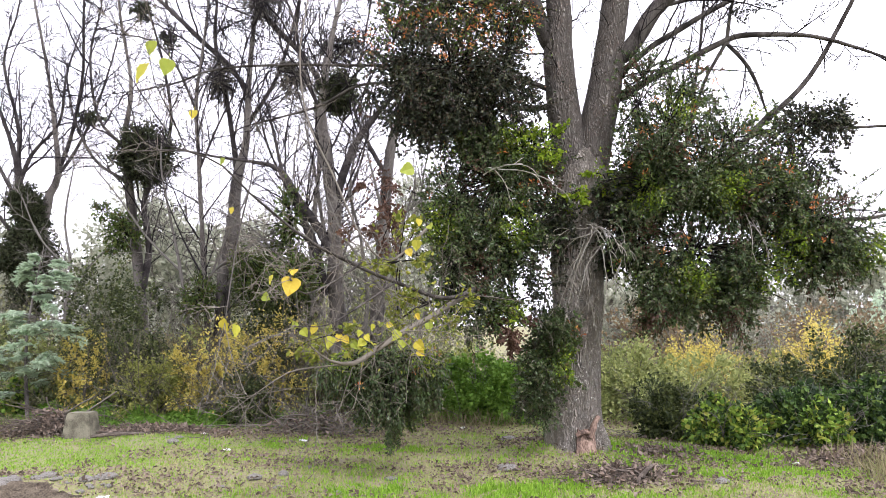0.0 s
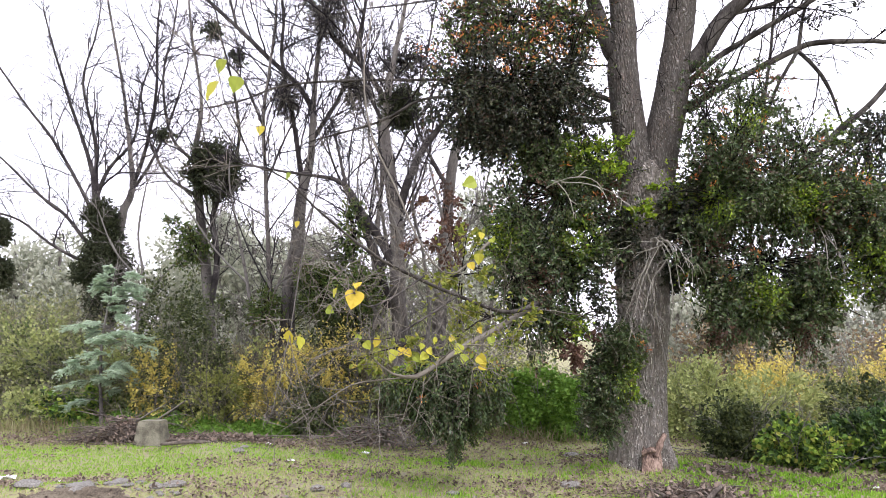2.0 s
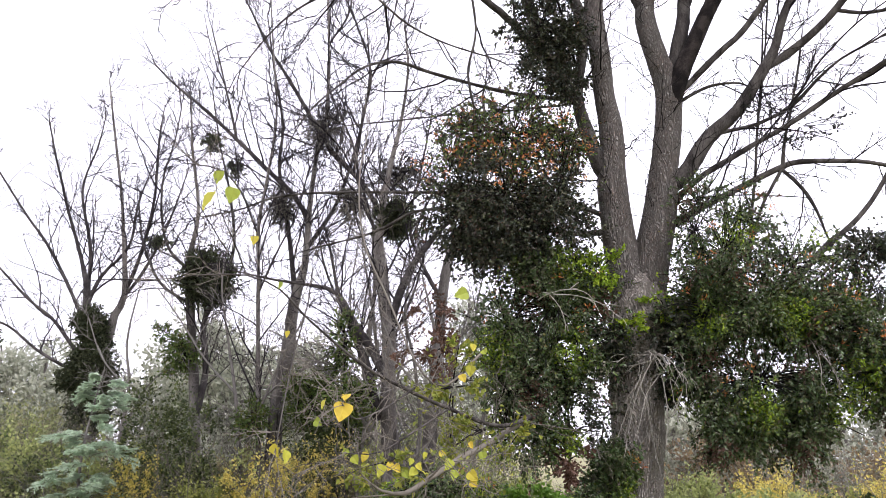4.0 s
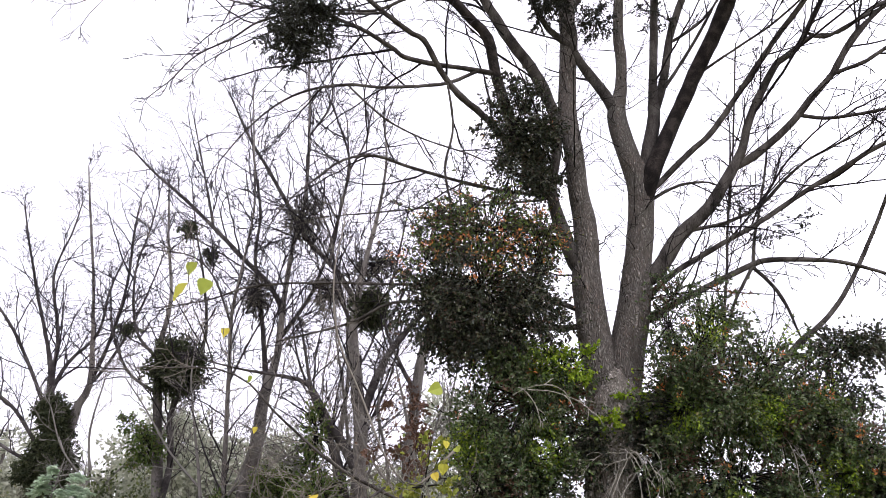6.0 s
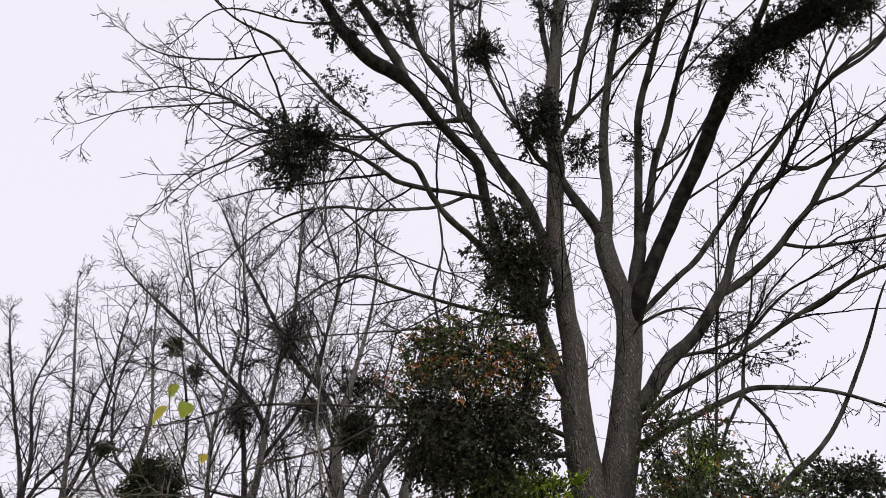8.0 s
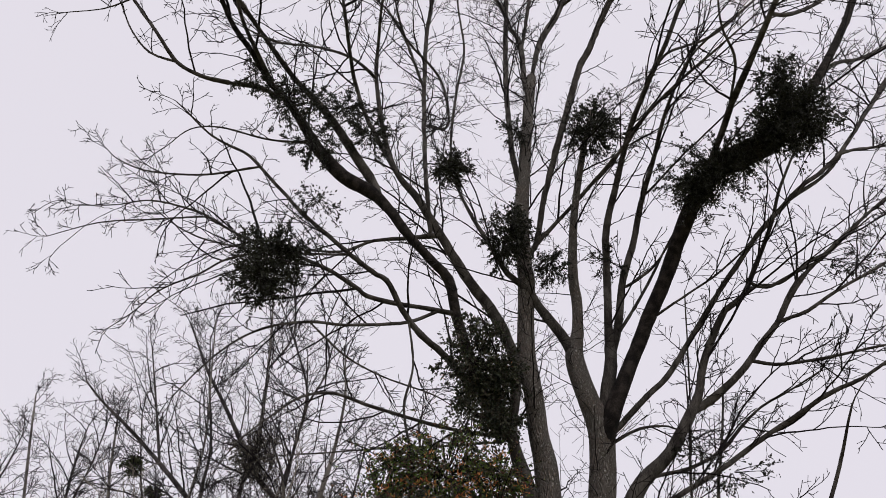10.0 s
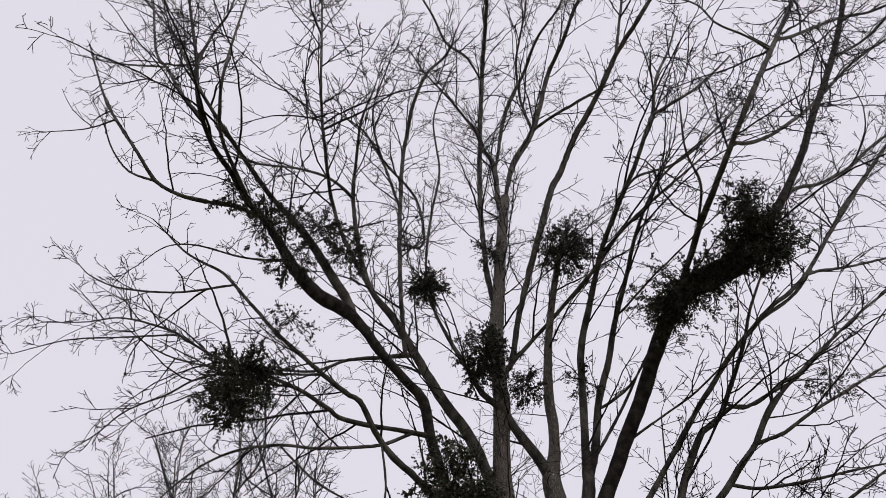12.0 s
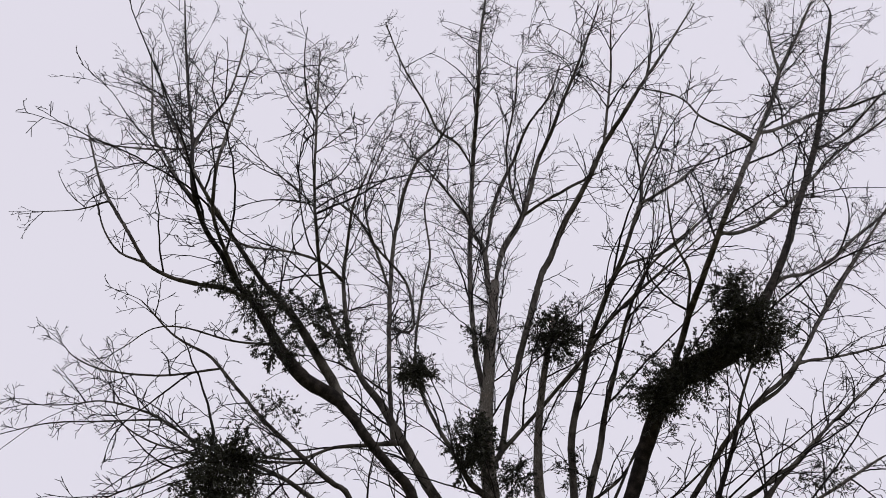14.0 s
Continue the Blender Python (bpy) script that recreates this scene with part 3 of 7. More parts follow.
limb(big_tree, "limb", [(-1.32, 9.39, 8.9, 0.022), (-1.64, 9.39, 8.88, 0.019), (-2.03, 9.39, 8.88, 0.016), (-2.6, 9.4, 8.77, 0.009)], M_LIMB, 8)
limb(big_tree, "limb", [(0.04, 9.56, 8.03, 0.029), (0.01, 9.56, 7.9, 0.025), (-0.43, 9.57, 7.83, 0.025), (-1.25, 9.57, 7.76, 0.022), (-1.81, 9.57, 7.8, 0.022), (-2.35, 9.57, 7.71, 0.018), (-2.8, 9.58, 7.47, 0.015), (-3.2, 9.6, 7.06, 0.012), (-3.51, 9.63, 6.62, 0.009)], M_LIMB, 8)
limb(big_tree, "limb", [(0.92, 9.78, 6.2, 0.033), (0.51, 9.78, 6.24, 0.026), (0.09, 9.78, 6.32, 0.026), (-0.37, 9.78, 6.45, 0.024), (-0.96, 9.78, 6.63, 0.024), (-1.39, 9.78, 6.78, 0.021), (-1.81, 9.78, 6.72, 0.018), (-2.19, 9.78, 6.42, 0.014), (-2.59, 9.78, 6.01, 0.011), (-2.87, 9.78, 5.49, 0.005)], M_LIMB, 8)
limb(big_tree, "limb", [(0.95, 9.79, 6.13, 0.016), (0.13, 9.79, 6.05, 0.014), (-0.61, 9.79, 6, 0.011), (-1.37, 9.79, 5.92, 0.011), (-2.11, 9.79, 5.84, 0.008), (-2.53, 9.79, 5.66, 0.005)], M_LIMB, 8)
limb(big_tree, "limb", [(-0.4, 9.54, 7.89, 0.017), (-0.3, 9.58, 7.14, 0.015), (-0.4, 9.61, 6.51, 0.017), (-0.3, 9.64, 5.97, 0.017), (-0.31, 9.65, 5.72, 0.017), (-0.25, 9.68, 5.23, 0.014)], M_LIMB, 8)
limb(big_tree, "limb", [(-1.81, 9.57, 7.8, 0.014), (-1.62, 9.57, 7.6, 0.015), (-1.21, 9.58, 7.23, 0.015), (-0.71, 9.59, 6.95, 0.012), (-0.12, 9.59, 6.74, 0.011), (0.11, 9.59, 6.63, 0.009)], M_LIMB, 8)
limb(big_tree, "limb", [(0.04, 9.73, 9.57, 0.047), (-0.47, 9.74, 9.51, 0.034), (-1.01, 9.75, 9.45, 0.027), (-1.53, 9.77, 9.23, 0.021), (-2.24, 9.77, 9.26, 0.014)], M_LIMB, 8)
limb(big_tree, "limb", [(2.07, 9.76, 7.03, 0.103), (1.99, 9.74, 7.38, 0.086), (1.89, 9.73, 7.66, 0.081), (1.71, 9.72, 7.95, 0.076), (1.53, 9.71, 8.24, 0.064), (1.36, 9.69, 8.56, 0.055), (1.07, 9.68, 8.82, 0.045), (0.78, 9.66, 9.42, 0.036), (0.56, 9.64, 9.84, 0.03), (0.33, 9.62, 10.4, 0.021), (0.08, 9.59, 11.12, 0.014)], M_LIMB, 14)
limb(big_tree, "limb", [(2.25, 9.77, 6.35, 0.133), (2.42, 9.77, 6.96, 0.097), (2.52, 9.77, 7.45, 0.087), (2.54, 9.77, 7.99, 0.063), (2.61, 9.77, 8.8, 0.059), (2.65, 9.77, 9.26, 0.056), (2.7, 9.77, 9.8, 0.059), (2.93, 9.77, 10.62, 0.054), (3.19, 9.77, 11.51, 0.049), (3.44, 9.77, 12.3, 0.048), (3.99, 9.77, 13.66, 0.047), (4.45, 9.77, 14.7, 0.045), (4.93, 9.77, 15.97, 0.043), (5.22, 9.77, 16.71, 0.04), (5.6, 9.77, 18.22, 0.036), (6.16, 9.77, 19.54, 0.027), (6.73, 9.77, 21.17, 0.017)], M_LIMB, 14)
limb(big_tree, "limb", [(2.49, 9.77, 7.3, 0.081), (2.64, 9.79, 7.81, 0.063), (2.72, 9.8, 8.13, 0.058), (2.87, 9.83, 8.85, 0.056), (2.88, 9.83, 8.84, 0.055), (3.15, 9.86, 9.66, 0.052), (3.39, 9.9, 10.5, 0.047), (3.81, 9.95, 11.71, 0.039), (4.22, 9.99, 12.93, 0.033), (4.88, 10.05, 14.41, 0.027), (5.56, 10.09, 15.39, 0.024), (6.79, 10.15, 16.77, 0.02), (7.79, 10.2, 18.04, 0.016)], M_LIMB, 14)
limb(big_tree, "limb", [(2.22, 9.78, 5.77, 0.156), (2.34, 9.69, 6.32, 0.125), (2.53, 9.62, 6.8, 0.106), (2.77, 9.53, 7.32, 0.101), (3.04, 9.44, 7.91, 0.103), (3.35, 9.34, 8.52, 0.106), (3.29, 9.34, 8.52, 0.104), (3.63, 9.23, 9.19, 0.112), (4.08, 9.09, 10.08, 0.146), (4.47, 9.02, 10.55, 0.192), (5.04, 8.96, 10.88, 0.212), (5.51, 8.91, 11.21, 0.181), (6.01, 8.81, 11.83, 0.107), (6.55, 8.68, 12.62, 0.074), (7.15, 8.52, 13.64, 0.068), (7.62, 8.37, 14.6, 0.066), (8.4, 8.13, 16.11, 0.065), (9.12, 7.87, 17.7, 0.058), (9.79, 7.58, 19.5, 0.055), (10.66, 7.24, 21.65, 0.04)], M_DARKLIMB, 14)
limb(big_tree, "limb", [(4.12, 9.08, 10.13, 0.062), (4.32, 9.02, 10.59, 0.055), (4.61, 8.93, 11.22, 0.054), (4.81, 8.86, 11.71, 0.055), (5.23, 8.74, 12.56, 0.058), (5.88, 8.56, 13.85, 0.057), (6.61, 8.36, 15.3, 0.057), (7.42, 8.14, 16.84, 0.056), (8.34, 7.9, 18.59, 0.05), (8.85, 7.74, 19.72, 0.047), (9.66, 7.54, 21.16, 0.038), (10.61, 7.29, 22.94, 0.029)], M_LIMB, 8)
limb(big_tree, "limb", [(8.8, 7.76, 19.61, 0.036), (8.85, 7.66, 20.31, 0.032), (9.03, 7.51, 21.37, 0.022), (9.33, 7.31, 22.81, 0.017)], M_LIMB, 8)
limb(big_tree, "limb", [(5.95, 8.54, 14, 0.043), (6.33, 8.54, 14.02, 0.037), (6.8, 8.5, 14.26, 0.037), (7.6, 8.41, 14.91, 0.034), (8.07, 8.34, 15.4, 0.035), (9.18, 8.18, 16.58, 0.028), (10.44, 8.03, 17.61, 0.024), (11.53, 7.89, 18.66, 0.015)], M_LIMB, 8)
limb(big_tree, "limb", [(7.6, 8.09, 17.19, 0.044), (8.07, 8.07, 17.36, 0.038), (9.24, 7.98, 18.01, 0.034), (10.03, 7.94, 18.29, 0.03), (10.89, 7.87, 18.8, 0.025), (12.11, 7.78, 19.39, 0.015)], M_LIMB, 8)
limb(big_tree, "limb", [(7.42, 8.14, 16.84, 0.038), (6.95, 8.06, 17.32, 0.024), (6.43, 8.01, 17.68, 0.024), (6.04, 7.9, 18.35, 0.02), (5.2, 7.86, 18.56, 0.015)], M_LIMB, 8)
limb(big_tree, "limb", [(6.5, 8.69, 12.54, 0.04), (6.83, 8.65, 12.78, 0.035), (7.26, 8.64, 12.89, 0.031), (7.87, 8.58, 13.25, 0.032), (8.5, 8.49, 13.82, 0.029), (9.18, 8.4, 14.37, 0.025), (10.25, 8.25, 15.29, 0.017)], M_LIMB, 8)
limb(big_tree, "limb", [(8.54, 8.08, 16.43, 0.037), (8.86, 8.05, 16.62, 0.032), (9.59, 7.95, 17.2, 0.028), (10.66, 7.77, 18.38, 0.025)], M_LIMB, 8)
limb(big_tree, "limb", [(4.79, 8.87, 11.66, 0.025), (5.13, 8.75, 12.88, 0.024), (5.04, 8.65, 13.79, 0.021), (5.16, 8.54, 14.91, 0.017)], M_LIMB, 8)
limb(big_tree, "limb", [(2.3, 9.72, 6.15, 0.053), (2.49, 9.7, 6.34, 0.043), (2.86, 9.66, 6.73, 0.041), (3.25, 9.62, 7.11, 0.042), (3.61, 9.57, 7.61, 0.04), (4, 9.51, 8.19, 0.041), (4.26, 9.48, 8.56, 0.038), (4.55, 9.44, 8.94, 0.039), (4.57, 9.43, 9.04, 0.039), (5.05, 9.37, 9.58, 0.04), (5.84, 9.29, 10.42, 0.039), (6.25, 9.26, 10.75, 0.036), (6.73, 9.21, 11.25, 0.033), (7.34, 9.13, 12.06, 0.03), (8.1, 9.03, 13.03, 0.028), (9.59, 8.84, 14.89, 0.022), (10.65, 8.71, 16.24, 0.014)], M_LIMB, 8)
limb(big_tree, "limb", [(6.59, 9.22, 11.1, 0.03), (6.88, 9.21, 11.21, 0.026), (7.43, 9.2, 11.32, 0.022), (8.28, 9.18, 11.57, 0.019), (9.14, 9.15, 11.86, 0.011)], M_LIMB, 8)
limb(big_tree, "limb", [(2.08, 9.8, 4.87, 0.113), (2.2, 9.8, 4.85, 0.098), (2.32, 9.79, 5.03, 0.104), (2.49, 9.77, 5.25, 0.104), (2.71, 9.74, 5.61, 0.096), (3.11, 9.71, 5.99, 0.082), (3.47, 9.67, 6.53, 0.076), (3.63, 9.64, 6.84, 0.059), (3.77, 9.61, 7.29, 0.054), (3.99, 9.57, 7.75, 0.052), (4.23, 9.54, 8.16, 0.047), (4.51, 9.52, 8.37, 0.041), (4.78, 9.48, 8.84, 0.036), (4.78, 9.49, 8.82, 0.032), (5.24, 9.41, 9.74, 0.03), (5.51, 9.36, 10.41, 0.024), (6.03, 9.28, 11.4, 0.018), (6.6, 9.19, 12.5, 0.012)], M_LIMB, 14)
limb(big_tree, "limb", [(3.47, 9.67, 6.53, 0.068), (3.68, 9.66, 6.68, 0.055), (4, 9.63, 6.92, 0.053), (4.35, 9.6, 7.25, 0.048), (4.61, 9.56, 7.58, 0.046), (4.97, 9.52, 7.99, 0.04), (5.23, 9.48, 8.4, 0.035), (5.58, 9.44, 8.83, 0.029), (5.99, 9.4, 9.22, 0.026), (6.54, 9.35, 9.71, 0.024), (7.26, 9.29, 10.32, 0.021), (8.01, 9.23, 10.89, 0.018), (8.81, 9.17, 11.57, 0.011)], M_LIMB, 14)
limb(big_tree, "limb", [(4.93, 9.52, 7.95, 0.032), (5.17, 9.52, 8.05, 0.028), (5.44, 9.51, 8.17, 0.028), (5.94, 9.48, 8.51, 0.025), (6.6, 9.45, 8.9, 0.023), (7.34, 9.41, 9.34, 0.017)], M_LIMB, 8)
limb(big_tree, "limb", [(4.43, 9.59, 7.35, 0.031), (4.67, 9.59, 7.31, 0.024), (4.91, 9.59, 7.31, 0.024), (5.49, 9.59, 7.42, 0.021), (6.28, 9.58, 7.62, 0.018), (6.9, 9.58, 7.76, 0.012)], M_LIMB, 8)
limb(big_tree, "limb", [(4.56, 9.51, 8.46, 0.025), (4.79, 9.51, 8.59, 0.022), (5.14, 9.5, 8.65, 0.023), (5.65, 9.48, 9.02, 0.02), (6.15, 9.47, 9.35, 0.013), (6.83, 9.44, 9.91, 0.01)], M_LIMB, 8)
limb(big_tree, "limb", [(2.04, 9.81, 4.69, 0.047), (2.2, 9.81, 4.69, 0.041), (2.32, 9.8, 4.85, 0.041), (2.67, 9.79, 5.14, 0.038), (3.24, 9.78, 5.5, 0.036), (3.79, 9.76, 5.83, 0.036), (4.39, 9.75, 6.24, 0.035), (5, 9.73, 6.62, 0.035), (5.52, 9.72, 6.95, 0.033), (6.03, 9.71, 7.19, 0.027), (6.66, 9.69, 7.59, 0.018)], M_LIMB, 8)
limb(big_tree, "limb", [(2.75, 9.74, 5.65, 0.032), (2.84, 9.74, 5.57, 0.028), (2.97, 9.74, 5.63, 0.028), (3.36, 9.73, 5.81, 0.025), (3.82, 9.72, 6.06, 0.026), (4.12, 9.71, 6.37, 0.023), (4.47, 9.7, 6.69, 0.017), (4.97, 9.68, 6.97, 0.015), (5.43, 9.67, 7.26, 0.009)], M_LIMB, 8)
limb(big_tree, "limb", [(2.28, 9.74, 6.04, 0.026), (2.44, 9.72, 6.15, 0.023), (2.77, 9.71, 6.33, 0.021), (3.16, 9.7, 6.37, 0.014), (3.38, 9.71, 6.26, 0.008)], M_LIMB, 8)
limb(big_tree, "limb", [(3.01, 9.45, 7.85, 0.021), (3.09, 9.46, 7.79, 0.018), (3.17, 9.45, 7.88, 0.018), (3.63, 9.4, 8.3, 0.016), (4.15, 9.37, 8.67, 0.016), (4.65, 9.32, 9.12, 0.013)], M_LIMB, 8)
limb(big_tree, "limb", [(2.64, 9.79, 7.81, 0.025), (2.76, 9.79, 7.99, 0.025), (3.03, 9.79, 8.42, 0.023), (3.27, 9.79, 8.83, 0.023), (3.56, 9.79, 9.37, 0.017), (3.91, 9.79, 9.99, 0.011)], M_LIMB, 8)
limb(big_tree, "limb", [(2.84, 9.82, 8.71, 0.023), (3, 9.82, 8.8, 0.023), (3.37, 9.82, 9.11, 0.02), (3.67, 9.82, 9.54, 0.014)], M_LIMB, 8)
limb(big_tree, "limb", [(3.36, 9.73, 5.81, 0.013), (3.41, 9.73, 6.04, 0.011), (3.55, 9.73, 6.95, 0.012), (3.74, 9.73, 8.46, 0.01)], M_LIMB, 8)
limb(big_tree, "limb", [(1.97, 9.82, 4.34, 0.068), (2.08, 9.82, 4.34, 0.059), (2.33, 9.82, 4.52, 0.054), (2.6, 9.82, 4.7, 0.046), (2.94, 9.82, 4.88, 0.043), (3.3, 9.82, 5.07, 0.041), (3.66, 9.82, 5.25, 0.038), (3.87, 9.82, 5.31, 0.035), (4.28, 9.82, 5.32, 0.033), (4.74, 9.82, 5.3, 0.027), (5.22, 9.82, 5.18, 0.021), (5.87, 9.82, 4.95, 0.013)], M_LIMB, 14)
limb(big_tree, "limb", [(3.62, 9.82, 5.23, 0.028), (3.78, 9.82, 5.07, 0.024), (3.92, 9.82, 4.89, 0.024), (4.03, 9.82, 4.65, 0.021), (4.09, 9.82, 4.43, 0.016)], M_LIMB, 8)
limb(big_tree, "limb", [(3.64, 9.82, 5.21, 0.025), (3.42, 9.82, 4.84, 0.021), (3.26, 9.82, 4.47, 0.021), (3.14, 9.82, 4.04, 0.019)], M_LIMB, 8)
limb(big_tree, "limb", [(3.66, 9.82, 5.25, 0.028), (3.71, 9.82, 5.59, 0.022), (3.81, 9.82, 5.97, 0.019), (3.95, 9.82, 6.51, 0.017), (4.06, 9.82, 7.06, 0.011)], M_LIMB, 8)
limb(big_tree, "limb", [(3.14, 9.82, 4.04, 0.017), (3.19, 9.82, 4.4, 0.021), (3.3, 9.82, 5.14, 0.019), (3.4, 9.82, 5.9, 0.017), (3.51, 9.82, 6.68, 0.014), (3.57, 9.82, 7.32, 0.008)], M_LIMB, 8)
limb(big_tree, "limb", [(1.82, 9.83, 3.33, 0.056), (1.97, 9.83, 3.27, 0.049), (2.62, 9.83, 3.34, 0.049), (3.41, 9.83, 3.49, 0.046), (3.97, 9.83, 4.06, 0.038), (4.68, 9.83, 4.74, 0.03), (5.31, 9.83, 5.79, 0.025), (5.72, 9.83, 6.63, 0.017)], M_LIMB, 14)
limb(big_tree, "limb", [(3.69, 9.83, 3.78, 0.038), (4, 9.83, 4.11, 0.03), (4.3, 9.83, 4.37, 0.024), (4.51, 9.83, 4.18, 0.022), (5.01, 9.83, 4.1, 0.019), (5.88, 9.83, 4.13, 0.014)], M_LIMB, 8)
limb(big_tree, "limb", [(1.85, 9.83, 3.32, 0.049), (2.4, 9.83, 3.23, 0.043), (3.32, 9.83, 3.05, 0.04), (4.39, 9.83, 2.95, 0.033), (5.1, 9.83, 2.92, 0.027), (5.59, 9.83, 2.98, 0.024), (6.11, 9.83, 3.2, 0.019)], M_LIMB, 8)
limb(big_tree, "limb", [(1.69, 9.84, 2.61, 0.044), (2.24, 9.84, 2.34, 0.035), (2.94, 9.84, 2.2, 0.03), (3.58, 9.84, 2.13, 0.021)], M_LIMB, 8)
limb(big_tree, "limb", [(1.53, 9.82, 4.37, 0.044), (0.84, 9.82, 4.36, 0.033), (0.26, 9.82, 4.51, 0.03), (-0.32, 9.82, 4.66, 0.025), (-1.04, 9.82, 4.66, 0.019), (-1.61, 9.82, 4.37, 0.017), (-2.4, 9.82, 4.15, 0.011)], M_LIMB, 8)
limb(big_tree, "limb", [(1.51, 9.82, 4.54, 0.038), (0.7, 9.82, 4.81, 0.03), (-0.17, 9.82, 4.9, 0.025), (-1.04, 9.82, 4.91, 0.019), (-2.06, 9.82, 4.92, 0.017), (-2.93, 9.82, 4.86, 0.014), (-3.5, 9.82, 4.66, 0.011), (-4.43, 9.82, 4.51, 0.005)], M_LIMB, 8)
limb(big_tree, "limb", [(1.7, 9.84, 2.82, 0.062), (1.47, 9.84, 2.84, 0.054), (0.97, 9.84, 2.55, 0.049), (0.54, 9.84, 2.13, 0.043), (0.01, 9.84, 1.95, 0.027)], M_LIMB, 14)
limb(big_tree, "limb", [(1.39, 9.77, 10.49, 0.07), (1.28, 9.73, 11.1, 0.052), (1.21, 9.68, 11.98, 0.05), (1.17, 9.6, 13.26, 0.049), (1.22, 9.49, 15.15, 0.049), (1.36, 9.33, 17.81, 0.05), (1.57, 9.15, 20.77, 0.045), (1.72, 8.98, 23.56, 0.043), (2, 8.8, 26.65, 0.027)], M_LIMB, 8)
limb(big_tree, "limb", [(1.22, 9.49, 15.15, 0.036), (0.87, 9.45, 15.78, 0.027), (0.54, 9.41, 16.42, 0.024), (0.1, 9.37, 17.19, 0.02), (-0.32, 9.31, 18.19, 0.015)], M_LIMB, 8)
limb(big_tree, "limb", [(1.32, 9.38, 17.01, 0.039), (0.99, 9.32, 17.94, 0.03), (0.53, 9.29, 18.55, 0.031), (0.19, 9.21, 19.75, 0.027), (-0.45, 9.1, 21.7, 0.023), (-1.02, 8.96, 23.96, 0.018)], M_LIMB, 8)
limb(big_tree, "limb", [(1.6, 9.74, 12.82, 0.066), (1.52, 9.68, 13.38, 0.054), (1.48, 9.6, 14.27, 0.052), (1.29, 9.55, 14.71, 0.04), (1.21, 9.52, 15, 0.031)], M_LIMB, 8)
limb(big_tree, "limb", [(1.49, 9.62, 14, 0.047), (1.77, 9.44, 15.83, 0.042), (2.22, 9.31, 17.18, 0.039), (2.68, 9.16, 18.69, 0.031), (3.32, 9.02, 20.06, 0.027), (3.79, 8.86, 21.68, 0.017)], M_LIMB, 8)
limb(big_tree, "limb", [(1.67, 9.73, 13.45, 0.071), (1.92, 9.65, 14.5, 0.062), (2.39, 9.56, 15.6, 0.06), (2.83, 9.41, 17.41, 0.049), (3.32, 9.3, 18.84, 0.047), (3.63, 9.22, 19.87, 0.043), (4.25, 9.06, 21.79, 0.041), (4.86, 8.9, 23.78, 0.031), (5.51, 8.73, 26.01, 0.02)], M_LIMB, 8)
limb(big_tree, "limb", [(2.34, 9.57, 15.49, 0.031), (2.16, 9.49, 16.5, 0.029), (2.15, 9.37, 18, 0.025), (2.48, 9.21, 19.98, 0.022), (2.69, 9.05, 21.97, 0.017)], M_LIMB, 8)
limb(big_tree, "limb", [(2.34, 9.57, 15.49, 0.037), (2.77, 9.52, 15.93, 0.033), (3.33, 9.46, 16.42, 0.033), (4.01, 9.39, 16.99, 0.029)], M_LIMB, 8)
limb(big_tree, "limb", [(1.35, 9.78, 9.23, 0.053), (1.54, 9.74, 9.43, 0.047), (1.73, 9.55, 10.37, 0.049), (1.94, 9.39, 11.17, 0.055), (2.18, 9.22, 12.04, 0.057), (2.41, 9.05, 12.86, 0.059), (2.64, 8.94, 13.4, 0.056), (3.05, 8.75, 14.4, 0.059), (3.64, 8.51, 15.58, 0.053), (4.08, 8.3, 16.63, 0.051), (4.64, 8.09, 17.66, 0.048), (5.24, 7.87, 18.78, 0.04), (5.76, 7.69, 19.69, 0.036), (6.3, 7.5, 20.64, 0.027), (7.14, 7.19, 22.18, 0.017)], M_LIMB, 8)
limb(big_tree, "limb", [(4.04, 8.32, 16.52, 0.031), (4.32, 8.04, 17.93, 0.029), (4.55, 7.79, 19.16, 0.025), (4.76, 7.48, 20.74, 0.021)], M_LIMB, 8)
limb(big_tree, "limb", [(5.2, 7.86, 18.56, 0.013), (5.49, 7.7, 19.37, 0.03), (5.74, 7.47, 20.5, 0.027), (5.87, 7.23, 21.72, 0.017)], M_LIMB, 8)
limb(big_tree, "limb", [(1.5, 9.75, 9.39, 0.034), (1.63, 9.75, 9.44, 0.03), (2.33, 9.73, 10.46, 0.032), (3.2, 9.7, 11.64, 0.034), (3.75, 9.69, 12.53, 0.032), (4.6, 9.66, 13.55, 0.03), (5.37, 9.65, 14.4, 0.022), (6.37, 9.63, 15.52, 0.014)], M_LIMB, 8)
limb(big_tree, "limb", [(5.1, 9.77, 16.41, 0.037), (5.2, 9.76, 16.63, 0.034), (5.89, 9.73, 17.26, 0.035), (6.6, 9.69, 17.93, 0.031), (7.54, 9.64, 19.08, 0.021)], M_LIMB, 8)
limb(big_tree, "limb", [(3.88, 9.77, 13.39, 0.029), (4.36, 9.73, 14.27, 0.027), (5.35, 9.7, 14.86, 0.027), (6.45, 9.64, 16.02, 0.024), (7.33, 9.59, 17.07, 0.015)], M_LIMB, 8)
limb(big_tree, "limb", [(-0.75, 9.7, 10.92, 0.046), (-1.31, 9.65, 12.09, 0.039), (-1.63, 9.61, 13.1, 0.036), (-1.95, 9.54, 14.85, 0.035), (-2.17, 9.48, 16.45, 0.028), (-2.47, 9.36, 19.32, 0.027), (-2.8, 9.23, 22.55, 0.017)], M_LIMB, 8)
